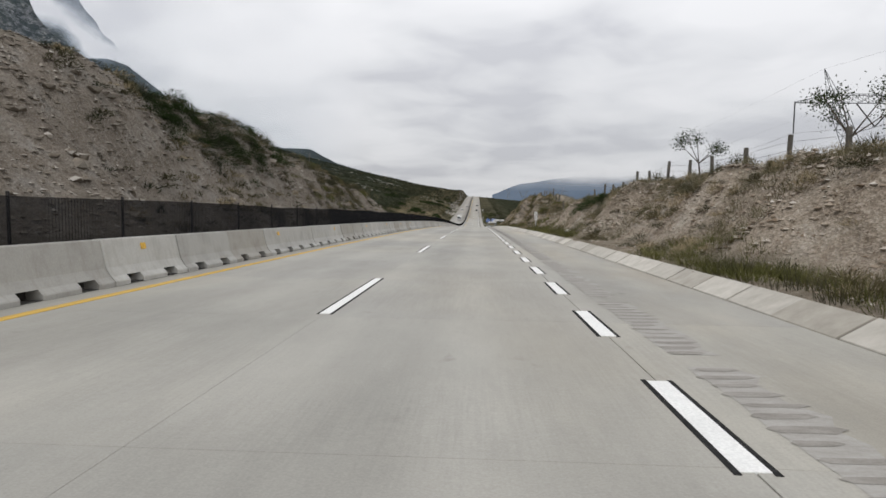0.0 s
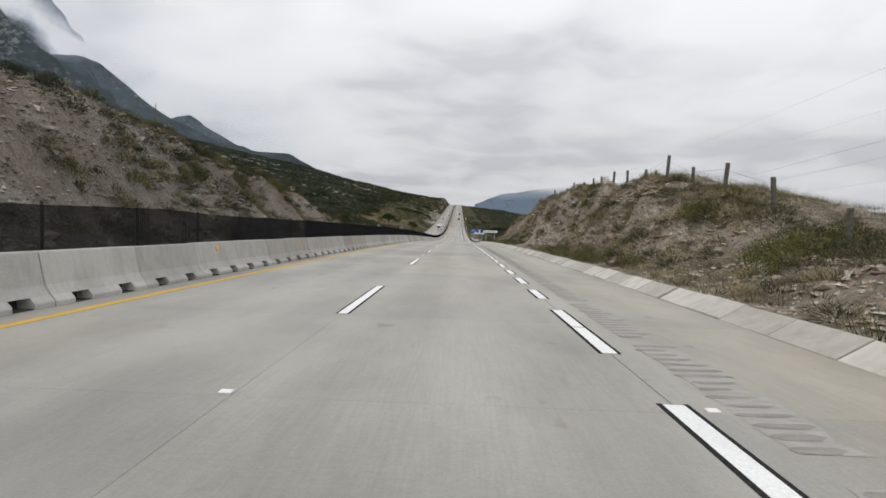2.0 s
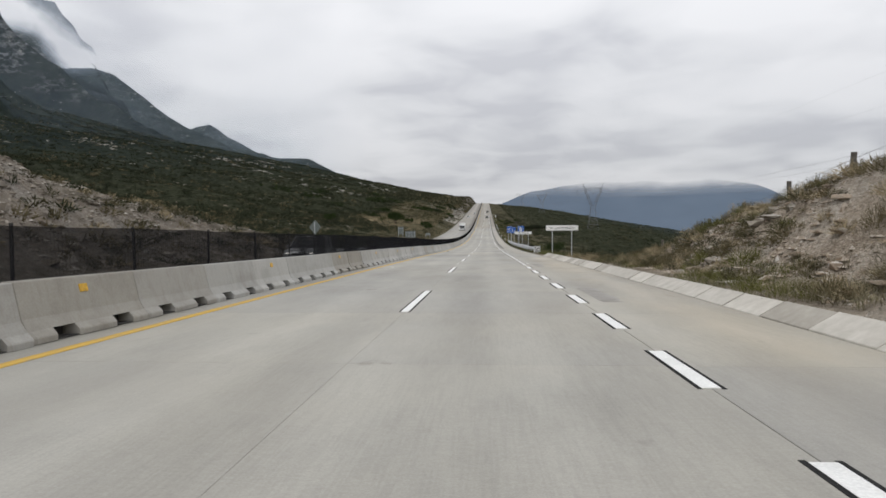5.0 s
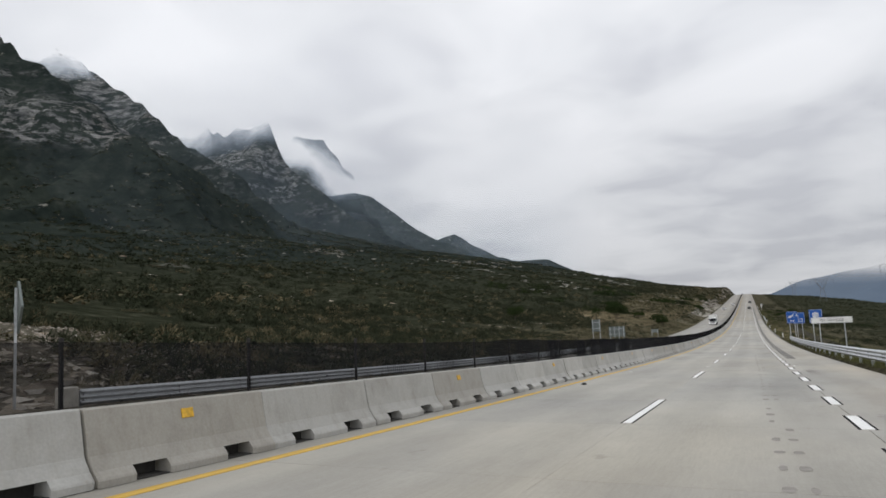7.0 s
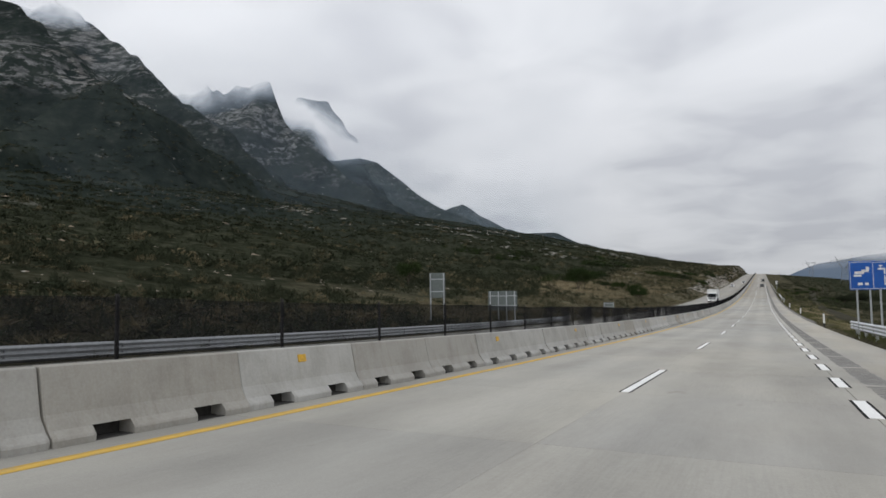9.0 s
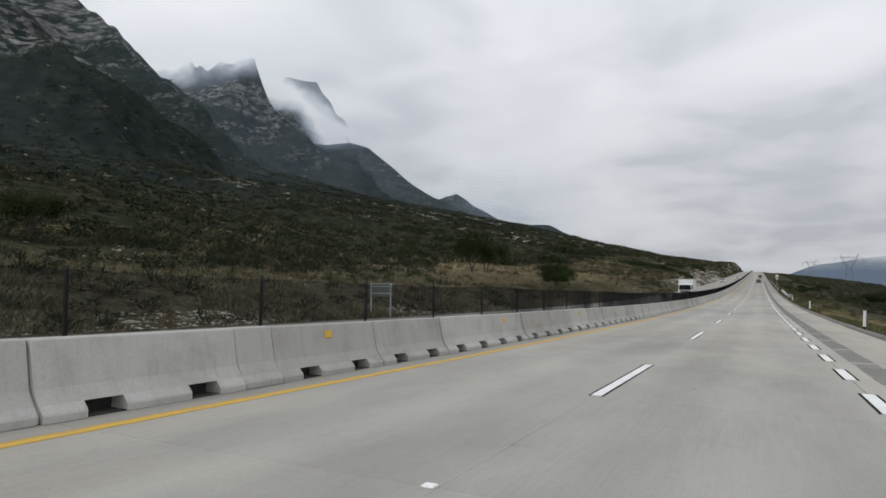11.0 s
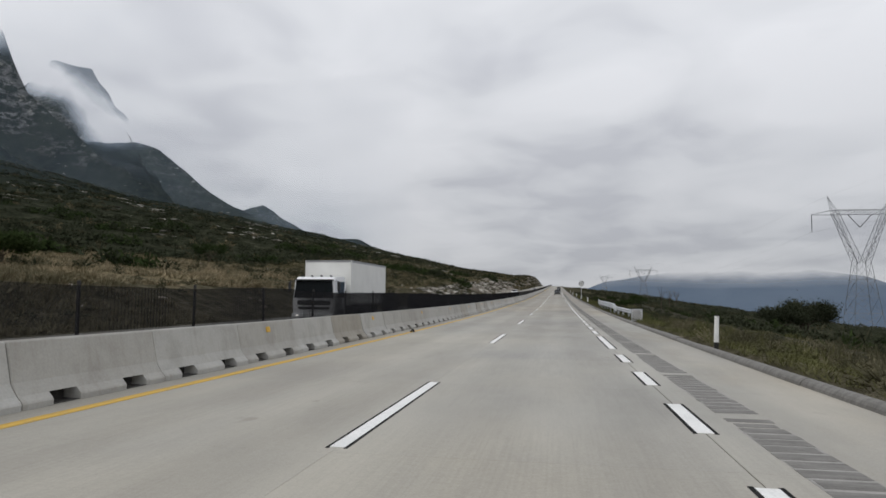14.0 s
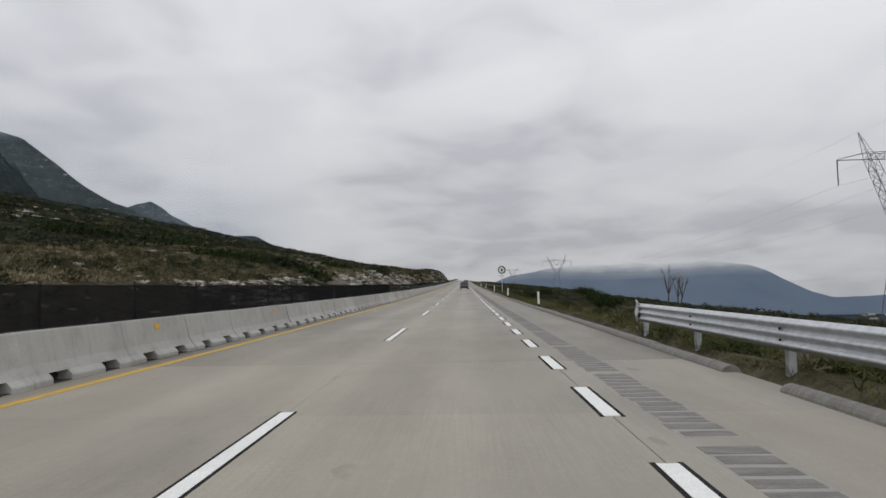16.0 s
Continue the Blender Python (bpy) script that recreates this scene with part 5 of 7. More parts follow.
# ---- lattice towers and power lines ----
def lattice_leg(bm, a0, a1, b0, b1, panels, radius):
    """Two chords a0-a1 and b0-b1 with crossed bracing between."""
    a0, a1, b0, b1 = map(Vector, (a0, a1, b0, b1))
    for i in range(panels):
        s, t = i / panels, (i + 1) / panels
        p, q = a0.lerp(a1, s), b0.lerp(b1, s)
        p2, q2 = a0.lerp(a1, t), b0.lerp(b1, t)
        tube(bm, p, q2, radius * 0.6, sides=3)
        tube(bm, q, p2, radius * 0.6, sides=3)
        tube(bm, p2, q2, radius * 0.6, sides=3)


def tower(x, y, foot, arm, name="power_pylon"):
    """A horned lattice pylon: splayed foot, narrow waist, V arms and one cross-arm. arm: height of the cross-arm over the foot."""
    root = thing(name, pose(x, y, foot), "grey steel lattice power pylon with horned cross-arm", "pylon", "power pylons")
    R = 0.058
    waist = arm * 0.62
    w0, w1 = 3.9, 1.5
    bm = bmesh.new()
    low = [Vector((sx * w0, sy * w0, -1.0)) for sx, sy in ((-1, -1), (1, -1), (1, 1), (-1, 1))]
    mid = [Vector((sx * w1, sy * w1, waist)) for sx, sy in ((-1, -1), (1, -1), (1, 1), (-1, 1))]
    for a, b in zip(low, mid):
        tube(bm, a, b, R, sides=4)
    part("leg", bm, PYLON, root)
    bm = bmesh.new()
    for i in range(4):
        lattice_leg(bm, low[i], mid[i], low[(i + 1) % 4], mid[(i + 1) % 4], 5, R)
    part("bracing", bm, PYLON, root)
    for s in (-1, 1):
        bm = bmesh.new()
        inner = [Vector((s * 0.1 * w1, sy * w1, waist)) for sy in (-1, 1)]
        outer = [Vector((s * w1, sy * w1, waist)) for sy in (-1, 1)]
        ti = [Vector((s * 4.6, sy * 0.7, arm)) for sy in (-1, 1)]
        to = [Vector((s * 6.0, sy * 0.7, arm)) for sy in (-1, 1)]
        for a, b in list(zip(inner, ti)) + list(zip(outer, to)):
            tube(bm, a, b, R * 0.9, sides=4)
        lattice_leg(bm, inner[0], ti[0], outer[0], to[0], 6, R)
        lattice_leg(bm, inner[1], ti[1], outer[1], to[1], 6, R)
        lattice_leg(bm, outer[0], to[0], outer[1], to[1], 6, R)
        # horn
        tip = Vector((s * 7.0, 0, arm + 4.4))
        for p in ti + to:
            tube(bm, p, tip, R * 0.8, sides=3)
        for t in (0.35, 0.7):
            ps = [p.lerp(tip, t) for p in (ti[0], to[0], to[1], ti[1])]
            for i in range(4):
                tube(bm, ps[i], ps[(i + 1) % 4], R * 0.5, sides=3)
        part("arm", bm, PYLON, root)
    bm = bmesh.new()
    for sy in (-0.7, 0.7):
        tube(bm, (-10.6, sy * 0.2, arm - 0.1), (10.6, sy * 0.2, arm - 0.1), R * 0.8, sides=4)
        tube(bm, (-6.2, sy, arm + 1.0), (6.2, sy, arm + 1.0), R * 0.8, sides=4)
        for s in (-1, 1):
            tube(bm, (s * 6.2, sy, arm + 1.0), (s * 10.6, 0, arm), R * 0.7, sides=4)
        lattice_leg(bm, (-6.2, sy * 0.6, arm), (6.2, sy * 0.6, arm), (-6.2, sy, arm + 1.0), (6.2, sy, arm + 1.0), 9, R * 0.8)
    part("cross_arm", bm, PYLON, root)
    for hx, top in ((-10.6, arm), (10.6, arm), (0.0, arm)):
        bm = bmesh.new()
        if hx == 0:
            tube(bm, (-2.6, 0, arm - 0.1), (0, 0, arm - 3.2), 0.09, sides=5)
            tube(bm, (2.6, 0, arm - 0.1), (0, 0, arm - 3.2), 0.09, sides=5)
        else:
            tube(bm, (hx, 0, top), (hx, 0, top - 4.2), 0.09, sides=5)
        part("insulator", bm, DARK_STEEL, root)


TOWERS = [(53.3, 103, -14.0, 28.4), (71.3, 604, -24.0, 30.5), (69, 985, -15.0, 23.5), (67, 1400, -5.0, 21.0)]
for x, y, foot, arm in TOWERS:
    tower(x, y, foot, arm)
ends = [(74, -300, 0.0, 22.0)] + TOWERS + [(64, 1800, 5.0, 20.0)]
for hx, drop in ((-10.6, 4.2), (0.0, 3.2), (10.6, 4.2), (-7.0, -4.4), (7.0, -4.4)):
    bm = bmesh.new()
    for (x0, y0, f0, a0), (x1, y1, f1, a1) in zip(ends[:-1], ends[1:]):
        p0, p1 = Vector((x0 + hx, y0, f0 + a0 - drop)), Vector((x1 + hx, y1, f1 + a1 - drop))
        prev = p0
        for i in range(1, 17):
            t = i / 16
            q = p0.lerp(p1, t)
            q.z -= 9.0 * 4 * t * (1 - t) * (0.8 if drop > 0 else 0.5)
            tube(bm, prev, q, 0.014 if drop > 0 else 0.009, sides=3)
            prev = q
    tagged(part("power_line", bm, DARK_STEEL), "long sagging power line between pylons", "power line", "power lines")

# ---- vehicles ----
TYRE = plain("black_rubber", (0.02, 0.02, 0.02), 0.9, grain=30)
RIM = plain("dull_wheel_metal", (0.35, 0.35, 0.36), 0.45, 0.7, grain=20)
GLASS = Shader("dark_vehicle_glass", 0.06, 0.0, (0.012, 0.014, 0.016)).m
TRUCK_WHITE = plain("white_vehicle_paint", (0.78, 0.79, 0.80), 0.35, grain=2.0, amount=0.03, relief=0, blot=0.1)
BOX_WHITE = plain("white_box_panels", (0.76, 0.76, 0.73), 0.5, grain=1.5, amount=0.04, relief=0, blot=0.12)
SILVER = plain("silver_grey_paint", (0.36, 0.37, 0.38), 0.3, 0.4, grain=2.0, amount=0.05, relief=0, blot=0.1)
DARK_PAINT = plain("dark_grey_paint", (0.035, 0.037, 0.04), 0.3, 0.2, grain=2.0, amount=0.1, relief=0)
BLACK_TRIM = plain("black_plastic_trim", (0.018, 0.018, 0.019), 0.6, grain=30)
RED_LAMP = plain("red_lamp_lens", (0.28, 0.015, 0.012), 0.25, grain=10, relief=0)
lamp = Shader("lit_headlamp", 0.3)
lamp.b.inputs["Emission Color"].default_value = (1.0, 0.95, 0.85, 1)
lamp.b.inputs["Emission Strength"].default_value = 3.0
LAMP = lamp.m


def wheel(parent, x, y, radius, width):
    bm = bmesh.new()
    m = Matrix.Translation((x, y, radius)) @ Matrix.Rotation(radians(90), 4, "Y")
    bmesh.ops.create_cone(bm, cap_ends=True, segments=24, radius1=radius, radius2=radius, depth=width, matrix=m)
    bmesh.ops.bevel(bm, geom=[e for e in bm.edges if len(e.link_faces) == 2 and e.calc_face_angle() > 1], offset=0.04, segments=2, affect="EDGES")
    w = part("wheel", bm, TYRE, parent)
    bm = bmesh.new()
    bmesh.ops.create_cone(bm, cap_ends=True, segments=18, radius1=radius * 0.58, radius2=radius * 0.55, depth=width + 0.02, matrix=m)
    part("rim", bm, RIM, w)


def loft(bm, sections, mat=0):
    """A closed skin through rings of (x, z) at given y."""
    rings = [[bm.verts.new((x, y, z)) for x, z in ring] for y, ring in sections]
    n = len(rings[0])
    for a, b in zip(rings[:-1], rings[1:]):
        for i in range(n):
            bm.faces.new((a[i], a[(i + 1) % n], b[(i + 1) % n], b[i])).material_index = mat
    bm.faces.new(rings[0][::-1]).material_index = mat
    bm.faces.new(rings[-1]).material_index = mat
    bmesh.ops.recalc_face_normals(bm, faces=bm.faces)


def body_ring(half, low, high, tuck=0.06):
    return [(-half + tuck, low), (half - tuck, low), (half, low + 0.12), (half, (low + high) / 2), (half - tuck, high - 0.03), (half - tuck - 0.05, high),
            (-half + tuck + 0.05, high), (-half + tuck, high - 0.03), (-half, (low + high) / 2), (-half, low + 0.12)]


def car(name, at, label, paint, tall=1.6, length=4.4, width=1.82, lit=False, pickup=False):
    """A car whose nose points to -y in its own frame."""
    root = thing(name, at, label, "car")
    h, L = width / 2, length
    hood = tall * 0.60
    bm = bmesh.new()
    loft(bm, [(0.0, body_ring(h * 0.86, 0.42, hood * 0.78)), (0.12, body_ring(h * 0.95, 0.25, hood * 0.90)), (0.7, body_ring(h, 0.22, hood * 0.97)), (L * 0.28, body_ring(h, 0.22, hood)),
              (L * 0.6, body_ring(h, 0.22, hood)), (L - 0.3, body_ring(h, 0.24, hood)), (L - 0.05, body_ring(h * 0.95, 0.30, hood * 0.96)), (L, body_ring(h * 0.9, 0.42, hood * 0.88))])
    for f in bm.faces:
        f.smooth = True
    part("body", bm, paint, root)
    a, b, c, d = L * 0.26, L * 0.46, (L * 0.68 if pickup else L * 0.84), (L * 0.72 if pickup else L * 0.97)

    def cabin(y, half, z0, z1):
        k = half * (1 - 0.22 * (z1 - z0) / max(tall - hood, 0.1))
        return [(-half, z0), (half, z0), (k, z1), (-k, z1)]
    bm = bmesh.new()
    loft(bm, [(a, cabin(a, h * 0.93, hood - 0.03, hood + 0.02)), ((a + b) / 2, cabin(a, h * 0.94, hood - 0.03, hood + (tall - hood) * 0.56)), (b, cabin(b, h * 0.95, hood - 0.03, tall - 0.06)), ((b + c) / 2, cabin(b, h * 0.95, hood - 0.03, tall - 0.03)), (c, cabin(c, h * 0.95, hood - 0.03, tall - 0.07)), (d, cabin(d, h * 0.92, hood - 0.03, hood + 0.10))])
    part("windows", bm, GLASS, root)
    bm = bmesh.new()
    loft(bm, [(b - 0.08, [(-h * 0.80, tall - 0.09), (h * 0.80, tall - 0.09), (h * 0.72, tall - 0.03), (-h * 0.72, tall - 0.03)]), ((b + c) / 2, [(-h * 0.82, tall - 0.07), (h * 0.82, tall - 0.07), (h * 0.72, tall), (-h * 0.72, tall)]),
              (c + 0.06, [(-h * 0.80, tall - 0.09), (h * 0.80, tall - 0.09), (h * 0.72, tall - 0.03), (-h * 0.72, tall - 0.03)])])
    part("roof", bm, paint, root)
    for s in (-1, 1):
        for y0, y1 in ((b, b + 0.09), ((b + c) / 2 - 0.05, (b + c) / 2 + 0.05), (c - 0.06, c + 0.05)):
            bm = bmesh.new()
            tube(bm, (s * h * 0.955, (y0 + y1) / 2, hood - 0.03), (s * h * 0.815, (y0 + y1) / 2, tall - 0.06), 0.045, sides=4)
            part("pillar", bm, paint, root)
        bm = bmesh.new()
        tube(bm, (s * h * 0.93, a + 0.02, hood), (s * h * 0.80, b, tall - 0.06), 0.035, sides=4)
        part("pillar", bm, paint, root)
        bm = bmesh.new()
        box(bm, s * h - 0.02 if s > 0 else -h - 0.18, a + 0.28, hood + 0.02, h + 0.18 if s > 0 else -h + 0.02, a + 0.40, hood + 0.17, 0.03)
        part("mirror", bm, paint, root)
        bm = bmesh.new()
        box(bm, s * h * 0.70 - 0.12, -0.01, hood * 0.70, s * h * 0.70 + 0.12, 0.12, hood * 0.78, 0.03)
        part("headlight", bm, LAMP if lit else GLASS, root)
        bm = bmesh.new()
        box(bm, s * h * 0.78 - 0.1, L - 0.06, hood * 0.62, s * h * 0.78 + 0.1, L + 0.015, hood * 0.92, 0.02)
        part("tail_light", bm, RED_LAMP, root)
        for y in (L * 0.19, L * 0.81):
            wheel(root, s * (h - 0.10), y, 0.34, 0.22)
    bm = bmesh.new()
    box(bm, -h * 0.42, -0.03, hood * 0.50, h * 0.42, 0.06, hood * 0.74, 0.02)
    part("grille", bm, BLACK_TRIM, root)
    bm = bmesh.new()
    box(bm, -h * 0.8, -0.04, 0.28, h * 0.8, 0.1, 0.42, 0.03)
    part("front_bumper", bm, BLACK_TRIM, root)
    bm = bmesh.new()
    box(bm, -h * 0.85, L - 0.08, 0.30, h * 0.85, L + 0.05, 0.48, 0.03)
    part("rear_bumper", bm, BLACK_TRIM, root)
    bm = bmesh.new()
    box(bm, -0.17, L + 0.045, 0.52, 0.17, L + 0.06, 0.62)
    part("number_plate", bm, SIGN_WHITE, root)
    return root


def box_truck(at):
    """A cab-over delivery truck, nose to -y."""
    root = thing("box_truck", at, "white cab-over box truck with lit headlights", "truck")
    h = 1.12
    bm = bmesh.new()
    loft(bm, [(0.0, [(-h + 0.05, 0.55), (h - 0.05, 0.55), (h, 1.25), (h - 0.12, 2.28), (-h + 0.12, 2.28), (-h, 1.25)]),
              (0.35, [(-h, 0.5), (h, 0.5), (h, 1.3), (h - 0.1, 2.46), (-h + 0.1, 2.46), (-h, 1.3)]),
              (1.75, [(-h, 0.5), (h, 0.5), (h, 1.3), (h - 0.1, 2.5), (-h + 0.1, 2.5), (-h, 1.3)])])
    bmesh.ops.bevel(bm, geom=bm.edges[:], offset=0.05, segments=2, affect="EDGES")
    cab = part("cab", bm, TRUCK_WHITE, root)

    def slab(name, mat, *c, bevel=0.01, parent=cab, label=""):
        b = bmesh.new()
        box(b, *c, bevel)
        return part(name, b, mat, parent, label)
    b = bmesh.new()
    vs = [b.verts.new(v) for v in ((-h + 0.10, -0.03, 1.40), (h - 0.10, -0.03, 1.40), (h - 0.18, 0.0, 2.25), (-h + 0.18, 0.0, 2.25))]
    b.faces.new(vs)
    g = bmesh.ops.extrude_face_region(b, geom=b.faces[:])
    bmesh.ops.translate(b, verts=[v for v in g["geom"] if isinstance(v, bmesh.types.BMVert)], vec=(0, 0.06, 0))
    part("windscreen", b, GLASS, cab)
    for s in (-1, 1):
        x = s * h
        slab("side_window", GLASS, min(x * 0.93, x * 1.012), 0.42, 1.42, max(x * 0.93, x * 1.012), 1.32, 2.22)
        d = slab("door_handle", BLACK_TRIM, min(x, x * 1.03), 1.22, 1.22, max(x, x * 1.03), 1.36, 1.27)
        slab("headlight", LAMP, s * 0.82 - 0.07, -0.11, 0.50, s * 0.82 + 0.07, 0.05, 0.58, bevel=0.02)
        m = slab("mirror", BLACK_TRIM, s * (h + 0.16) - 0.07, -0.05, 1.75, s * (h + 0.16) + 0.07, 0.08, 2.2, bevel=0.03)
        b = bmesh.new()
        tube(b, (s * h * 0.95, 0.2, 2.25), (s * (h + 0.16), 0.02, 2.2), 0.02)
        part("mirror_arm", b, BLACK_TRIM, m)
        slab("step", BLACK_TRIM, s * h - 0.12, 0.35, 0.42, s * h + 0.02, 0.85, 0.5)
    slab("grille", BLACK_TRIM, -0.85, -0.045, 1.05, 0.85, 0.03, 1.28, bevel=0.03)
    slab("lower_grille", BLACK_TRIM, -0.8, -0.05, 0.84, 0.8, 0.03, 0.96, bevel=0.02)
    slab("bumper", TRUCK_WHITE, -h, -0.10, 0.42, h, 0.12, 0.64, bevel=0.04)
    slab("number_plate", SIGN_WHITE, -0.18, -0.115, 0.48, 0.18, -0.10, 0.58, bevel=0.002)
    for x in (-0.75, -0.25, 0.25, 0.75):
        slab("roof_lamp", BLACK_TRIM, x - 0.05, 0.30, 2.46, x + 0.05, 0.40, 2.53, bevel=0.01)
    slab("visor", BLACK_TRIM, -h + 0.12, -0.12, 2.26, h - 0.12, 0.06, 2.32)
    # load box
    cargo = slab("cargo_box", BOX_WHITE, -1.24, 2.0, 1.02, 1.24, 8.9, 3.36, bevel=0.015, parent=root)
    for x in (-1.25, 1.25):
        for z0, z1 in ((1.02, 1.12), (3.27, 3.37)):
            slab("edge_rail", RIM, x - 0.012, 2.0, z0, x + 0.012, 8.9, z1, bevel=0.003, parent=cargo)
        for y in (2.0, 8.9):
            slab("corner_post", BOX_WHITE, x - 0.014, y - 0.04, 1.02, x + 0.014, y + 0.04, 3.37, bevel=0.003, parent=cargo)
    slab("front_rail", RIM, -1.24, 1.985, 3.27, 1.24, 2.0, 3.37, bevel=0.003, parent=cargo)
    slab("chassis", BLACK_TRIM, -0.45, 0.8, 0.55, 0.45, 8.7, 0.95, bevel=0.02, parent=root)
    slab("under_guard", BLACK_TRIM, -1.2, 3.4, 0.5, 1.2, 6.0, 0.95, bevel=0.03, parent=root)
    for s in (-1, 1):
        wheel(root, s * 0.98, 0.95, 0.46, 0.28)
        wheel(root, s * 0.95, 7.0, 0.46, 0.5)
    return root


def facing(x, y, turned=0.0):
    return on_road(x, y, -0.05 if x < -7 else 0.0, turned)


box_truck(facing(-11.7, 465.0))
car("sport_utility_car", facing(-10.2, 191.6), "silver grey sport utility car with lit headlights", SILVER, 1.70, 4.35, 1.85, True)
car("hatchback_car", facing(0.2, 640.0), "dark grey car driving ahead in the lane", DARK_PAINT, 1.62, 4.3, 1.8)
car("pickup_car", facing(0.9, 770.0), "dark pickup far ahead on the carriageway", DARK_PAINT, 1.8, 5.0, 1.9, pickup=True)
car("saloon_car", facing(-13.9, 652.0), "white saloon car on the far carriageway", TRUCK_WHITE, 1.48, 4.4, 1.8, True)
car("saloon_car", facing(-10.2, 735.0), "white saloon car far off on the opposite carriageway", TRUCK_WHITE, 1.48, 4.4, 1.8, True)

# ---- plants and stones ----
gen = np.random.default_rng(7)


def leaf_ball(n, size, flat=1.0, seed=0):
    """n loose leaf triangles filling a rough dome of radius 1: (n, 3, 3)."""
    g = np.random.default_rng(seed)
    d = g.normal(size=(n, 3))
    d /= np.linalg.norm(d, axis=1)[:, None]
    rad = 0.55 + 0.45 * g.random(n) ** 0.6
    lump = 1 + 0.28 * np.sin(3 * np.arctan2(d[:, 1], d[:, 0]) + seed) * (1 - abs(d[:, 2]))
    c = d * (rad * lump)[:, None]
    c[:, 2] = np.abs(c[:, 2]) * flat
    a = g.normal(size=(n, 3))
    b = g.normal(size=(n, 3))
    a *= (size * (0.6 + 0.8 * g.random(n)) / np.linalg.norm(a, axis=1))[:, None]
    b *= (size * (0.6 + 0.8 * g.random(n)) / np.linalg.norm(b, axis=1))[:, None]
    return np.stack([c - 0.4 * a, c + 0.6 * a, c + b], 1)


def broom(n, width, seed=0, inner=0.12):
    """A twiggy shrub of radius 1: n thin twigs fanning out from its foot."""
    g = np.random.default_rng(seed)
    d = g.normal(size=(n, 3))
    d[:, 2] = np.abs(d[:, 2]) + 0.15
    d /= np.linalg.norm(d, axis=1)[:, None]
    lump = 1 + 0.25 * np.sin(3 * np.arctan2(d[:, 1], d[:, 0]) + seed) * (1 - d[:, 2])
    tip = d * (0.70 + 0.42 * g.random(n))[:, None] * lump[:, None]
    foot = d * (inner + 0.5 * g.random(n))[:, None] + g.normal(size=(n, 3)) * 0.08
    foot[:, 2] = np.abs(foot[:, 2])
    w = np.cross(d, g.normal(size=(n, 3)))
    w *= (width * (0.6 + 0.8 * g.random(n)) / np.linalg.norm(w, axis=1))[:, None]
    return np.stack([foot - w, foot + w, tip], 1)


def tuft(n, spread_, lean, seed, blade=0.011):
    """n grass blades from one root, 1 high: (n, 3, 3)."""
    g = np.random.default_rng(seed)
    a = g.random(n) * 2 * np.pi
    r0 = spread_ * np.sqrt(g.random(n))
    base = np.stack([r0 * np.cos(a), r0 * np.sin(a), np.zeros(n)], 1)
    tip = base + np.stack([lean * np.cos(a) * g.random(n), lean * np.sin(a) * g.random(n), 0.6 + 0.4 * g.random(n)], 1)
    w = np.stack([-np.sin(a), np.cos(a), np.zeros(n)], 1) * blade
    return np.stack([base - w, base + w, tip], 1)


def stone(seed, fine=False):
    """A broken stone as a loose shell of 8 or 20 triangles."""
    bm = bmesh.new()
    if fine:
        bmesh.ops.create_icosphere(bm, subdivisions=1, radius=1)
    else:
        bmesh.ops.create_uvsphere(bm, u_segments=4, v_segments=2, radius=1)
    bmesh.ops.triangulate(bm, faces=bm.faces[:])
    g = random.Random(seed)
    for v in bm.verts:
        v.co *= g.uniform(0.65, 1.2)
        v.co.z *= 0.7
    tri = np.array([[v.co[:] for v in f.verts] for f in bm.faces])
    bm.free()
    return tri


def scatter(name, templates, x, y, width, height, material, label, category, sink=0.0, indexed=False):
    """Copies of triangle templates set on the ground, joined into one object."""
    z = ground_height(x, y) - sink * height
    out = []
    which = gen.integers(0, len(templates), len(x))
    turn = gen.random(len(x)) * 2 * np.pi
    for k, t in enumerate(templates):
        i = np.where(which == k)[0]
        if not len(i):
            continue
        c, s = np.cos(turn[i])[:, None, None], np.sin(turn[i])[:, None, None]
        px = (t[None, :, :, 0] * c - t[None, :, :, 1] * s) * width[i][:, None, None] + x[i][:, None, None]
        py = (t[None, :, :, 0] * s + t[None, :, :, 1] * c) * width[i][:, None, None] + y[i][:, None, None]
        pz = t[None, :, :, 2] * height[i][:, None, None] + z[i][:, None, None]
        out.append(np.stack([px, py, pz], -1).reshape(-1, 3))
    v = np.concatenate(out)
    ob = raw_mesh(name, v, np.arange(len(v)).reshape(-1, 3), material)
    return tagged(ob, label, category, kind="stuff")


def field(n, x0, x1, y0, y1, patch=25.0, keep=0.0, seed=1, near=None):
    """Random places in a rectangle, thinned into patches; near: a power that crowds them towards x0."""
    u = gen.random(n) if near is None else gen.random(n) ** near
    x, y = x0 + (x1 - x0) * u, y0 + (y1 - y0) * gen.random(n)
    ok = fractal(x, y, patch, 3, seed) > keep
    return x[ok], y[ok]


def sizes(n, a, b):
    return a + (b - a) * gen.random(n) ** 1.6


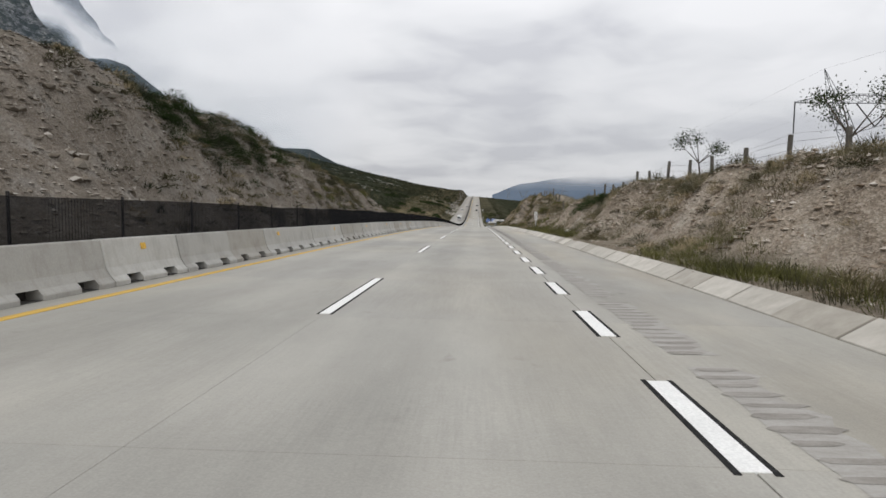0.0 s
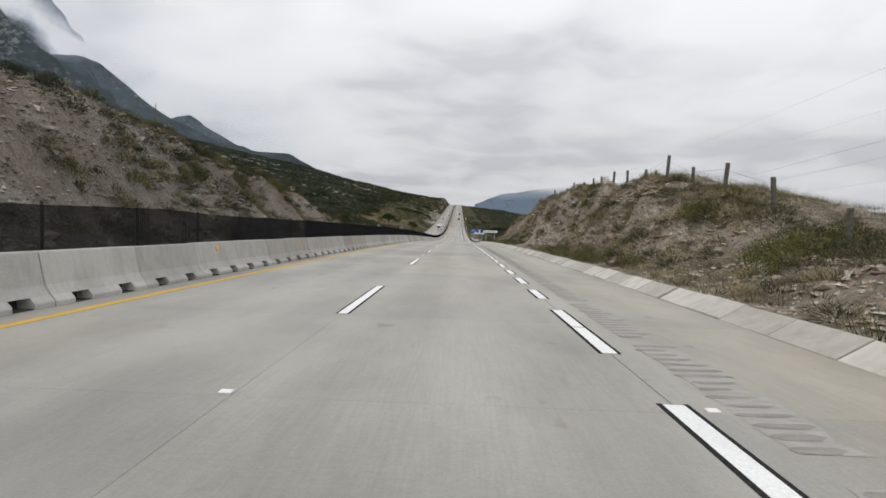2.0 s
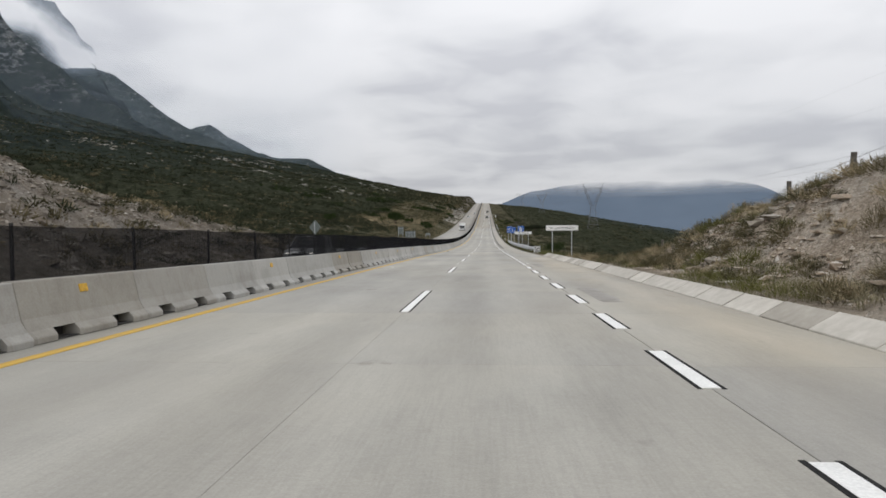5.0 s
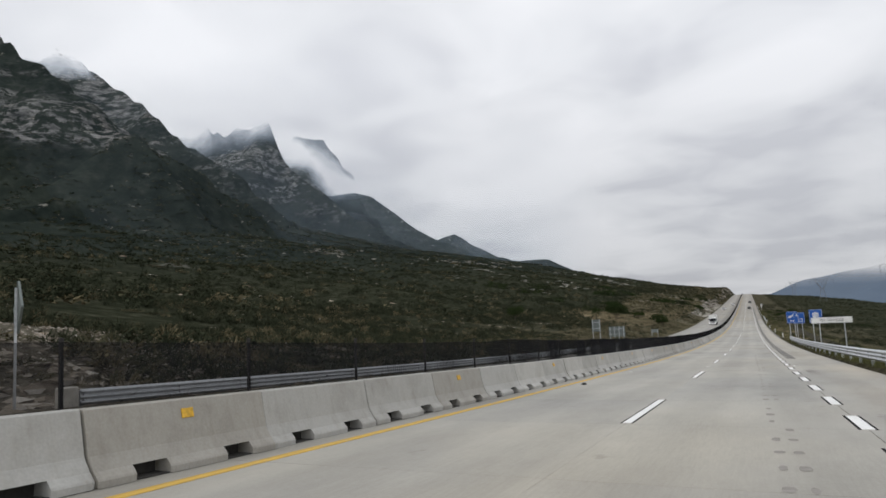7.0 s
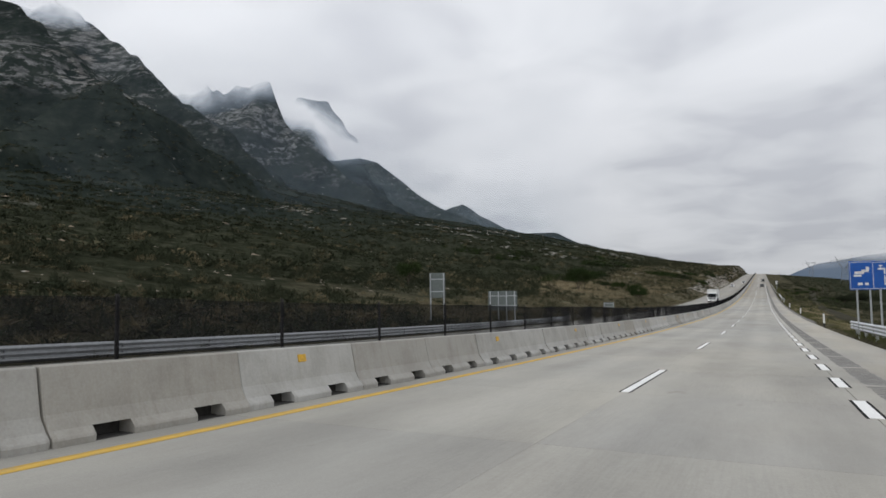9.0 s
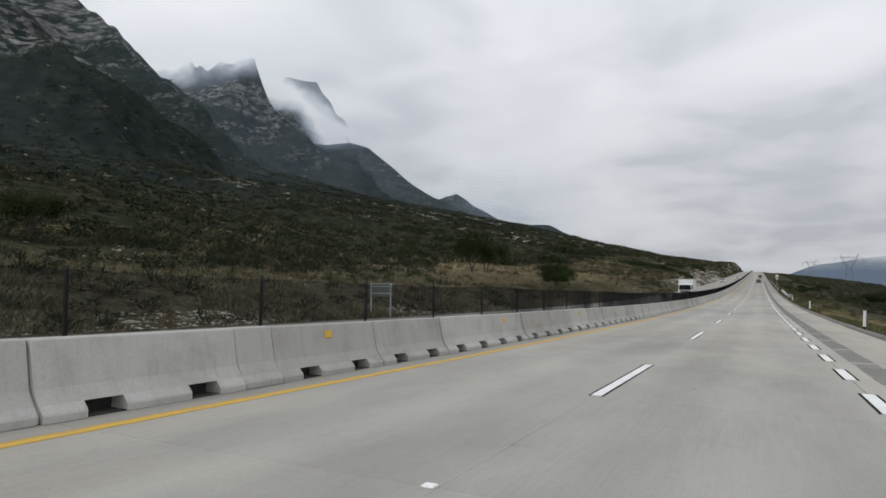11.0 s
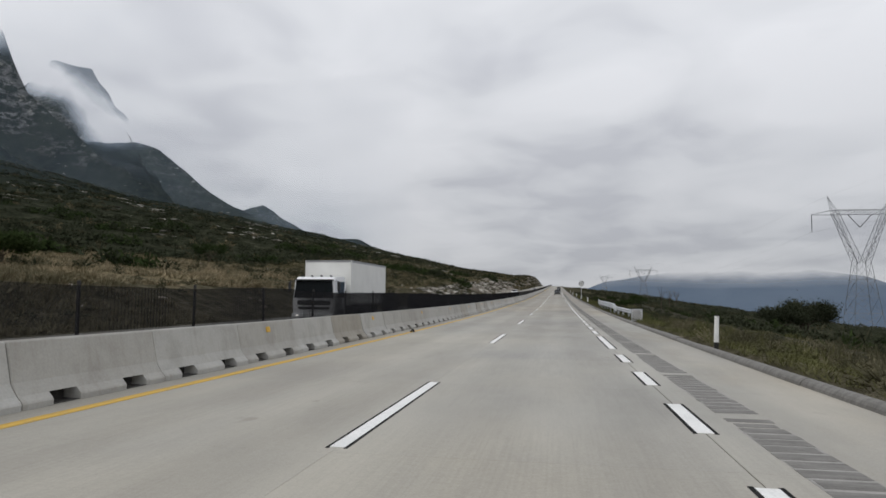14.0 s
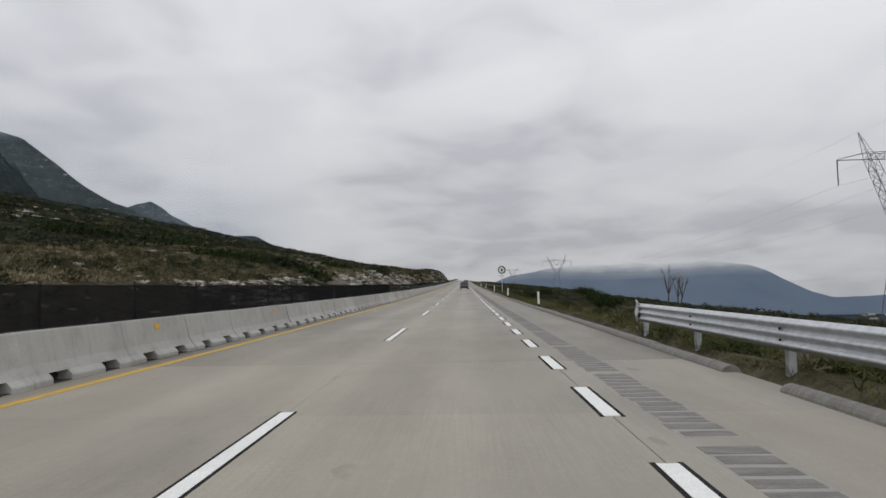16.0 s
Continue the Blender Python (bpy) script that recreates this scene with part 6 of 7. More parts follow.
far_balls = [leaf_ball(26, 0.44, 0.9, s) for s in range(6)]
slope_balls = [np.concatenate([leaf_ball(44, 0.25, 0.9, s + 60), broom(16, 0.06, s)]) for s in range(6)]
mid_balls = [np.concatenate([leaf_ball(40, 0.17, 0.9, s + 10), broom(46, 0.045, s + 10, 0.3)]) for s in range(5)]
near_balls = [np.concatenate([leaf_ball(70, 0.075, 1.0, s + 20), broom(170, 0.019, s + 20, 0.3)]) for s in range(4)]
fine_balls = [np.concatenate([leaf_ball(380, 0.075, 1.0, s + 30), broom(150, 0.018, s + 30, 0.4)]) for s in range(3)]
grass_clumps = [tuft(46, 0.8, 0.55, s + 70, 0.010) for s in range(5)]
tufts = [tuft(14, 0.42, 0.6, s) for s in range(6)]
far_tufts = [tuft(12, 0.5, 0.7, s + 40, 0.035) for s in range(6)]
stones, chips = [stone(s, True) for s in range(8)], [stone(s) for s in range(10)]

def growth(name, templates, x, y, w, h, looks, sink=0.1, category="scrub"):
    """One stand of plants dealt out over several leaf colours: (share, material, label)."""
    lot = gen.random(len(x))
    low = 0.0
    for share, material, label in looks:
        i = (lot >= low) & (lot < low + share)
        low += share
        n = int(i.sum())
        if n:
            scatter(name, templates, x[i], y[i], sizes(n, *w), sizes(n, *h), material, label, category, sink)


# left hillside scrub, thinning with distance
for count, x0, x1, power, shapes in ((8200, -62, -185, 1.2, slope_balls), (11500, -185, -470, 1.3, far_balls)):
    x, y = field(count, x0, x1, 150, 1500, 30, -0.65, 41, power)
    ok = (ground_height(x, y) > zr(y) + 1.0)
    growth("hillside_scrub", shapes, x[ok], y[ok], (0.8, 3.1), (0.7, 2.3), ((0.84, SCRUB, "dense dark thorn scrub over the hillside"), (0.10, OLIVE, "olive scrub over the hillside"), (0.06, DRY_BUSH, "dry brown scrub over the hillside")))
x, y = field(3600, -420, -900, 150, 2300, 40, -0.5, 42)
growth("distant_scrub", far_balls, x, y, (1.2, 3.0), (0.8, 2.2), ((1.0, SCRUB, "far dark scrub on the upper slope"),))
x, y = field(11000, -470, -960, 600, 2100, 60, -0.7, 73)
ok = ground_height(x, y) < 230
growth("foothill_scrub", far_balls, x[ok], y[ok], (1.8, 4.8), (1.4, 3.6), ((0.8, SCRUB, "dark woodland scrub at the mountain's foot"), (0.2, OLIVE, "olive scrub at the mountain's foot")))
# slope beside the opposite carriageway
x, y = field(6000, -20.0, -75, 236, 405, 12, -0.6, 43, 1.25)
ok = (y < 325) | (gen.random(len(x)) < np.where(x < -30, 0.6, 0.15))
x, y = x[ok], y[ok]
growth("verge_scrub", mid_balls, x, y, (0.45, 1.5), (0.4, 1.35), ((0.72, SCRUB, "dense dark bushes on the slope"), (0.16, OLIVE, "olive bushes on the slope"), (0.12, DRY_BUSH, "dry brown bushes on the slope")))
x, y = field(3000, -24, -85, 405, 780, 13, 0.2, 44)
growth("slope_bushes", mid_balls, x, y, (0.5, 1.6), (0.5, 1.5), ((0.60, SCRUB, "dark bushes among dry grass"), (0.25, OLIVE, "olive bushes among dry grass"), (0.15, DRY_BUSH, "dry brown bushes among dry grass")))
x, y = field(5200, -19.5, -120, 760, 1420, 20, -0.5, 63, 1.2)
growth("crest_bushes", far_balls, x, y, (0.8, 2.4), (0.7, 2.2), ((0.35, SCRUB, "dark bushes along the climbing road"), (0.50, OLIVE, "olive bushes along the climbing road"), (0.15, DRY_BUSH, "brown bushes along the climbing road")))
x, y = field(1500, -21, -62, 520, 800, 12, 0.0, 85)
growth("climb_bushes", mid_balls, x, y, (0.5, 1.9), (0.5, 1.6), ((0.5, SCRUB, "dark round bushes beside the climbing road"), (0.5, OLIVE, "olive round bushes beside the climbing road")))
# dry grass on the slope beyond the opposite carriageway
x, y = field(30000, -26, -66, 398, 700, 16, -0.7, 45, 1.2)
ok = -x < np.clip(36 + 0.30 * (y - 393), 0, 66) + 4 * fractal(x, y, 12, 3, 95)
x, y = x[ok], y[ok]
growth("dry_grass", far_tufts, x[y < 545], y[y < 545], (0.6, 1.4), (0.25, 0.65), ((0.55, DRY, "tall pale dry grass on the slope"), (0.45, SOFT_GRASS, "soft brown grass on the slope")), 0.0, "grass")
growth("dry_grass", far_tufts, x[y >= 545], y[y >= 545], (0.6, 1.4), (0.25, 0.60), ((0.12, DRY, "pale dry grass on the slope"), (0.43, SOFT_GRASS, "soft brown grass on the slope"), (0.25, DRY_BUSH, "dull brown grass on the slope"), (0.20, VERGE_GREEN, "dull green grass on the slope")), 0.0, "grass")
x, y = field(1500, -34, -66, 385, 500, 12, -0.7, 96)
ok = -x > np.clip(37 + 0.30 * (y - 393), 0, 66)
growth("meadow_edge_scrub", mid_balls, x[ok], y[ok], (0.6, 1.8), (0.5, 1.5), ((0.70, SCRUB, "dense dark scrub along the upper edge of the meadow"), (0.20, OLIVE, "olive scrub along the upper edge of the meadow"), (0.10, DRY_BUSH, "brown scrub along the upper edge of the meadow")))
# dark thickets standing over the meadow
for cx, cy, w, n in ((-46.0, 498.0, 1.6, 12), (-120.0, 595.0, 5.0, 34), (-117.0, 617.0, 4.0, 22), (-139.0, 600.0, 4.5, 24), (-61.0, 503.0, 2.0, 12), (-75.0, 657.0, 4.5, 44), (-76.0, 638.0, 3.0, 26), (-80.0, 630.0, 3.0, 24), (-35.2, 623.6, 1.8, 18), (-47.3, 628.0, 2.2, 24), (-42.5, 640.0, 2.2, 18), (-25.5, 607.6, 0.9, 9), (-34.6, 783.0, 2.5, 14), (-30.0, 720.0, 2.0, 12), (-38.0, 690.0, 2.5, 16), (-95.0, 560.0, 3.5, 24), (-92.0, 690.0, 4.0, 30), (-66.0, 575.0, 2.0, 12)):
    x, y = gen.normal(cx, w, n), gen.normal(cy, w, n)
    growth("hill_thicket", slope_balls, x, y, (1.6, 3.4), (1.6, 3.2), ((0.65, LEAF, "dense dark green thicket over the dry meadow"), (0.35, SCRUB, "dense dark scrub over the dry meadow")), 0.12)
x, y = gen.normal(-41.5, 2.5, 26), gen.normal(571.5, 2.5, 26)
scatter("meadow_ledge", stones, x, y, sizes(26, 0.4, 1.3), sizes(26, 0.3, 0.7), PALE_ROCK, "pale limestone ledge in the dry meadow", "rubble", 0.35)
x, y = field(14000, -18.9, -34, 326, 470, 9, -0.5, 83)
scatter("fence_side_grass", far_tufts, x, y, sizes(len(x), 0.5, 1.1), sizes(len(x), 0.22, 0.60), SOFT_GRASS, "soft brown grass beside the opposite road", "grass")
x, y = field(2600, -18.7, -22, 330, 420, 7, -0.1, 84)
scatter("verge_gravel", chips, x, y, sizes(len(x), 0.08, 0.30), sizes(len(x), 0.05, 0.16), PALE_ROCK, "pale gravel beside the opposite road", "rubble", 0.25)
x, y = field(900, -19.2, -29, 330, 520, 8, -0.2, 69)
growth("fence_side_scrub", mid_balls, x, y, (0.35, 1.0), (0.3, 0.85), ((0.3, SCRUB, "dark scrub beside the opposite road"), (0.4, OLIVE, "olive scrub beside the opposite road"), (0.3, DRY_BUSH, "brown scrub beside the opposite road")))
x, y = field(1000, -30, -72, 405, 660, 10, 0.1, 70)
growth("meadow_bushes", mid_balls, x, y, (0.4, 1.4), (0.35, 1.2), ((0.4, SCRUB, "dark round bushes in the dry meadow"), (0.3, OLIVE, "olive bushes in the dry meadow"), (0.3, DRY, "pale dry clumps in the meadow")))
x, y = field(700, -24, -60, 520, 760, 14, 0.1, 71)
scatter("meadow_rocks", stones, x, y, sizes(len(x), 0.4, 1.9), sizes(len(x), 0.3, 1.0), PALE_ROCK, "pale limestone outcrops above the opposite road", "rubble", 0.35)
x, y = field(900, -18.8, -27, 555, 800, 12, -0.2, 72)
scatter("roadside_rocks", stones, x, y, sizes(len(x), 0.3, 1.6), sizes(len(x), 0.25, 1.1), PALE_ROCK, "grey limestone blocks beside the opposite road", "rubble", 0.3)
x, y = field(5000, -18.6, -34, 232, 400, 8, -0.1, 64)
scatter("verge_grass", tufts, x, y, sizes(len(x), 0.5, 1.1), sizes(len(x), 0.2, 0.5), DRY_BUSH, "brown grass beside the opposite road", "grass")
# left cutting
x, y = field(2600, -19.5, -40, -20, 245, 8, -0.15, 46)
growth("cutting_bushes", mid_balls, x, y, (0.45, 1.5), (0.35, 1.2), ((0.22, DRY_BUSH, "brown dry bushes on the rocky cutting"), (0.13, DRY, "pale dry bushes on the rocky cutting"), (0.48, OLIVE, "olive bushes on the rocky cutting"), (0.17, SCRUB, "dark green bushes on the rocky cutting")))
x, y = field(620, -27, -48, -20, 240, 12, -0.1, 47)
growth("rim_bushes", near_balls, x, y, (0.8, 2.0), (0.7, 1.8), ((0.45, SCRUB, "dark green bushes on the rim of the cutting"), (0.55, OLIVE, "olive bushes on the rim of the cutting")))
for cx, cy, w, n in ((-29.0, 70.5, 1.4, 26), (-27.8, 75.5, 1.5, 28), (-26.8, 81.5, 1.5, 30), (-26.0, 87.0, 1.3, 24)):
    x, y = gen.normal(cx, w * 0.7, n), gen.normal(cy, w, n)
    growth("rim_thicket", fine_balls, x, y, (0.7, 1.3), (0.7, 1.25), ((0.75, LEAF, "dense dark green thicket on the rim of the cutting"), (0.25, SCRUB, "dense dark scrub on the rim of the cutting")), 0.15)
for cx, cy, w, n, look_ in ((-26.2, 122.5, 1.5, 12, OLIVE), (-26.2, 134.7, 1.2, 7, DRY_BUSH), (-26.2, 146.5, 1.6, 9, DRY_BUSH), (-28.4, 142.0, 1.6, 14, OLIVE), (-28.5, 148.0, 1.6, 14, GREEN_GRASS), (-28.7, 157.0, 1.8, 14, OLIVE), (-30.0, 115.5, 1.6, 10, SCRUB)):
    x, y = gen.normal(cx, w * 0.6, n), gen.normal(cy, w, n)
    growth("cutting_brush", fine_balls, x, y, (0.6, 1.25), (0.6, 1.2), ((1.0, look_, "large soft brush clump on the rocky cutting"),), 0.12)
x, y = gen.uniform(9.6, 13.5, 420), gen.uniform(8, 92, 420)
growth("bank_top_brush", near_balls, x, y, (0.3, 0.8), (0.3, 0.85), ((0.35, SOFT_GRASS, "straw-coloured brush along the top of the bank"), (0.3, DRY_BUSH, "brown brush along the top of the bank"), (0.2, OLIVE, "olive brush along the top of the bank"), (0.15, DRY, "pale dry brush along the top of the bank")), 0.08)
for cx, cy, n, look_ in ((8.6, 60.2, 12, LEAF), (9.0, 57.8, 9, LEAF), (8.9, 117.0, 8, GREEN_GRASS), (9.0, 115.9, 7, OLIVE), (7.8, 122.2, 6, DRY_BUSH), (9.2, 121.6, 7, DRY), (8.2, 110.0, 6, OLIVE), (8.4, 128.0, 7, SOFT_GRASS), (7.6, 134.0, 7, DRY_BUSH)):
    x, y = gen.normal(cx, 0.4, n), gen.normal(cy, 0.6, n)
    growth("bank_brush", fine_balls, x, y, (0.35, 0.7), (0.35, 0.7), ((1.0, look_, "soft brush clump on the rocky bank"),), 0.1)
x, y = gen.uniform(-36, -25, 60), gen.uniform(64, 100, 60)
growth("cutting_thicket", fine_balls, x, y, (0.9, 2.1), (0.8, 1.8), ((0.4, LEAF, "thick dark green bushes on the cutting"), (0.4, OLIVE, "thick olive bushes on the cutting"), (0.2, DRY_BUSH, "thick brown bushes on the cutting")))
x, y = gen.uniform(-31, -20.5, 120), gen.uniform(98, 176, 120)
growth("cutting_shrubs", fine_balls, x, y, (0.7, 1.8), (0.6, 1.5), ((0.35, OLIVE, "large olive shrubs on the cutting"), (0.30, GREEN_GRASS, "large yellow-green shrubs on the cutting"), (0.35, DRY_BUSH, "large brown shrubs on the cutting")))
x, y = field(34000, -18.6, -34, -20, 262, 6, -0.6, 48)
scatter("cutting_rubble", chips, x, y, sizes(len(x), 0.05, 0.34), sizes(len(x), 0.04, 0.28), GREY_ROCK, "grey broken rubble on the cutting face", "rubble", 0.25)
x, y = field(1500, -19.5, -34, -20, 255, 9, 0.2, 65)
scatter("cutting_blocks", stones, x, y, sizes(len(x), 0.25, 0.9), sizes(len(x), 0.2, 0.7), GREY_ROCK, "larger grey blocks on the cutting face", "rubble", 0.3)
# right-hand bank
x, y = field(40000, 5.7, 10.4, -10, 214, 4, -0.75, 49)
scatter("bank_rubble", chips, x, y, sizes(len(x), 0.03, 0.16), sizes(len(x), 0.025, 0.13), ROCK, "loose broken stones on the rocky bank", "rubble", 0.25)
x, y = field(2600, 5.9, 10.0, -10, 214, 6, 0.1, 66)
scatter("bank_blocks", stones, x, y, sizes(len(x), 0.10, 0.34), sizes(len(x), 0.07, 0.26), ROCK, "larger broken stones on the rocky bank", "rubble", 0.3)
x, y = field(11000, 9.0, 16, -10, 214, 5, -0.5, 50)
scatter("bank_dry_grass", tufts, x, y, sizes(len(x), 0.4, 1.0), sizes(len(x), 0.15, 0.50), SOFT_GRASS, "brown dry grass along the top of the bank", "grass")
x, y = field(8000, 5.2, 7.0, -10, 222, 9, 0.0, 51)
ok = fractal(x, y, 22, 2, 67) > -0.1
scatter("bank_green_grass", tufts, x[ok], y[ok], sizes(int(ok.sum()), 0.3, 0.8), sizes(int(ok.sum()), 0.12, 0.42), GREEN_GRASS, "green grass at the foot of the bank", "grass")
x, y = field(13000, 5.6, 9.8, -10, 214, 5, 0.0, 52)
scatter("bank_face_grass", tufts, x, y, sizes(len(x), 0.4, 1.0), sizes(len(x), 0.12, 0.42), SOFT_GRASS, "dry grass clumps on the rocky bank", "grass")
x, y = field(1400, 5.9, 12.5, -10, 214, 7, -0.05, 53)
growth("bank_bushes", near_balls, x, y, (0.25, 0.75), (0.2, 0.6), ((0.3, DRY_BUSH, "small brown bushes on the bank"), (0.3, DRY, "small pale dry bushes on the bank"), (0.4, OLIVE, "small olive bushes on the bank")), 0.08)
x, y = field(1800, 5.8, 11.5, 92, 208, 6, -0.2, 74)
growth("bank_shrubs", near_balls, x, y, (0.25, 0.8), (0.2, 0.7), ((0.27, OLIVE, "olive shrubs on the high bank"), (0.13, GREEN_GRASS, "yellow-green shrubs on the high bank"), (0.28, DRY, "pale dry shrubs on the high bank"), (0.32, DRY_BUSH, "brown shrubs on the high bank")), 0.08)
x, y = field(1800, 5.9, 10.2, 90, 212, 5, 0.15, 75)
scatter("bank_boulders", stones, x, y, sizes(len(x), 0.12, 0.5), sizes(len(x), 0.1, 0.4), GREY_ROCK, "grey boulders on the high bank", "rubble", 0.3)
x, y = gen.normal(8.8, 0.6, 14), gen.normal(63.0, 1.4, 14)
growth("bank_thicket", fine_balls, x, y, (0.4, 0.85), (0.25, 0.55), ((0.7, LEAF, "big dark green bush hanging over the bank"), (0.3, OLIVE, "olive bush hanging over the bank")), 0.08)
x, y = gen.normal(10.2, 1.1, 34), gen.normal(87, 3.4, 34)
growth("dip_thicket", fine_balls, x, y, (0.5, 1.0), (0.5, 1.1), ((0.55, GREEN_GRASS, "tall yellow-green bushes in the dip of the bank"), (0.45, OLIVE, "tall olive bushes in the dip of the bank")), 0.08)
x = np.concatenate([gen.uniform(5.5, 6.6, n) for n in (60, 80, 60, 80, 70)])
y = np.concatenate([gen.uniform(a, b, n) for a, b, n in ((18, 27, 60), (49, 60, 80), (66, 79, 60), (97, 113, 80), (138, 166, 70))])
growth("foot_bushes", grass_clumps, x, y, (0.45, 0.9), (0.3, 0.6), ((0.65, GREEN_GRASS, "low yellow-green bushes at the foot of the bank"), (0.35, OLIVE, "low olive bushes at the foot of the bank")), 0.08)
# open country on the right
x, y = field(9500, 20, 420, 170, 1500, 30, -0.55, 54, 1.5)
close = x < 75
growth("valley_bushes", mid_balls, x[close], y[close], (0.6, 1.8), (0.5, 1.5), ((0.7, SCRUB, "dark bushes on the falling valley side"), (0.3, OLIVE, "olive bushes on the falling valley side")))
x, y = x[~close], y[~close]
growth("valley_scrub", far_balls, x, y, (0.8, 2.6), (0.7, 2.0), ((0.7, SCRUB, "dark scrub across the falling valley side"), (0.3, OLIVE, "olive scrub across the falling valley side")))
x, y = field(1900, 7.5, 24, 214, 760, 10, 0.0, 56)
growth("roadside_bushes", near_balls, x, y, (0.35, 1.25), (0.35, 1.1), ((0.7, SCRUB, "dark green bushes below the road shoulder"), (0.3, OLIVE, "olive bushes below the road shoulder")))
x, y = field(12000, 5.0, 17, 214, 640, 9, -0.4, 57, 1.3)
scatter("roadside_grass", tufts, x, y, sizes(len(x), 0.5, 1.1), sizes(len(x), 0.12, 0.36), VERGE_GREEN, "olive dry grass beside the road shoulder", "grass")
x, y = field(2200, 5.2, 13, 330, 440, 11, 0.25, 76, 1.3)
scatter("roadside_straw", tufts, x, y, sizes(len(x), 0.5, 1.1), sizes(len(x), 0.15, 0.45), DRY, "patches of pale straw beside the road shoulder", "grass")
x, y = field(7000, 5.0, 14, 214, 640, 8, 0.0, 58, 1.3)
scatter("roadside_green_grass", tufts, x, y, sizes(len(x), 0.5, 1.0), sizes(len(x), 0.1, 0.3), VERGE_GREEN, "green grass beside the road shoulder", "grass")
x, y = gen.uniform(5.6, 8.5, 150), gen.uniform(494, 524, 150)
growth("rail_brush", near_balls, x, y, (0.4, 0.9), (0.3, 0.75), ((0.45, VERGE_GREEN, "lush green brush behind the guard rail"), (0.35, LEAF, "dark green brush behind the guard rail"), (0.2, SOFT_GRASS, "straw brush behind the guard rail")), 0.08)
x, y = field(420, 5.6, 16, 440, 500, 8, -0.1, 91)
growth("track_brush", near_balls, x, y, (0.4, 1.1), (0.3, 0.9), ((0.4, VERGE_GREEN, "soft green brush beside the service track"), (0.3, OLIVE, "olive brush beside the service track"), (0.3, SOFT_GRASS, "straw brush beside the service track")), 0.08)
x, y = field(300, 14, 40, 462, 540, 12, -0.1, 92)
growth("valley_thicket", mid_balls, x, y, (1.0, 2.4), (0.9, 1.9), ((0.8, SCRUB, "dark thicket below the service track"), (0.2, LEAF, "green thicket below the service track")), 0.1)
x, y = field(5500, -42, -700, 1300, 2400, 40, -0.4, 62)
growth("far_hill_scrub", far_balls, x, y, (1.0, 3.0), (0.9, 2.4), ((0.6, SCRUB, "dark scrub on the far low hill"), (0.4, OLIVE, "olive scrub on the far low hill")))
x, y = field(2500, -18.8, -60, 232, 720, 14, 0.1, 59)
scatter("slope_stones", stones, x, y, sizes(len(x), 0.05, 0.5), sizes(len(x), 0.05, 0.35), ROCK, "pale stones among the dry grass", "rubble", 0.25)
x, y = field(7000, -80, -700, 200, 2000, 45, 0.35, 60)
scatter("slope_outcrops", chips, x, y, sizes(len(x), 0.4, 2.4), sizes(len(x), 0.25, 0.9), ROCK, "pale limestone outcrops on the hillside", "rubble", 0.3)
x, y = field(5200, -95, -330, 600, 1150, 24, 0.42, 81)
scatter("hill_outcrops", stones, x, y, sizes(len(x), 0.7, 3.6), sizes(len(x), 0.4, 1.3), PALE_ROCK, "pale limestone ledges standing out of the slope", "rubble", 0.35)
x, y = field(700, -20.5, -33, 640, 1400, 20, -0.3, 82)
scatter("cut_face_rocks", stones, x, y, sizes(len(x), 0.5, 2.2), sizes(len(x), 0.5, 1.6), GREY_ROCK, "grey rock ledges in the far road cutting", "rubble", 0.4)
x, y = field(260, -19.0, -25, 222, 246, 6, -0.6, 68)
scatter("boulder_heap", stones, x, y, sizes(len(x), 0.2, 0.8), sizes(len(x), 0.15, 0.6), GREY_ROCK, "heap of grey boulders beside the opposite road", "rubble", 0.25)


def yucca_template(seed):
    """A tall yucca: stem and a spiky head, 1 high."""
    g = np.random.default_rng(seed)
    tri = []
    for a in np.linspace(0, 2 * np.pi, 4)[:-1]:
        p, q = np.array([0.05 * np.cos(a), 0.05 * np.sin(a), 0]), np.array([0.05 * np.cos(a + 2.1), 0.05 * np.sin(a + 2.1), 0])
        tri += [[p, q, q + [0, 0, 0.7]], [p, q + [0, 0, 0.7], p + [0, 0, 0.7]]]
    for k in range(26):
        d = g.normal(size=3)
        d /= np.linalg.norm(d)
        c = np.array([0, 0, 0.72])
        w = np.cross(d, [0.3, 0.5, 0.8]) * 0.06
        tri.append([c - w, c + w, c + d * 0.28])
    return np.array(tri)


x, y = field(900, -70, -420, 240, 1300, 40, -0.2, 61)
hh = sizes(len(x), 1.5, 3.6)
scatter("yucca_plants", [yucca_template(s) for s in range(3)], x, y, hh, hh, SCRUB, "dark upright yuccas dotted over the hillside", "yucca")


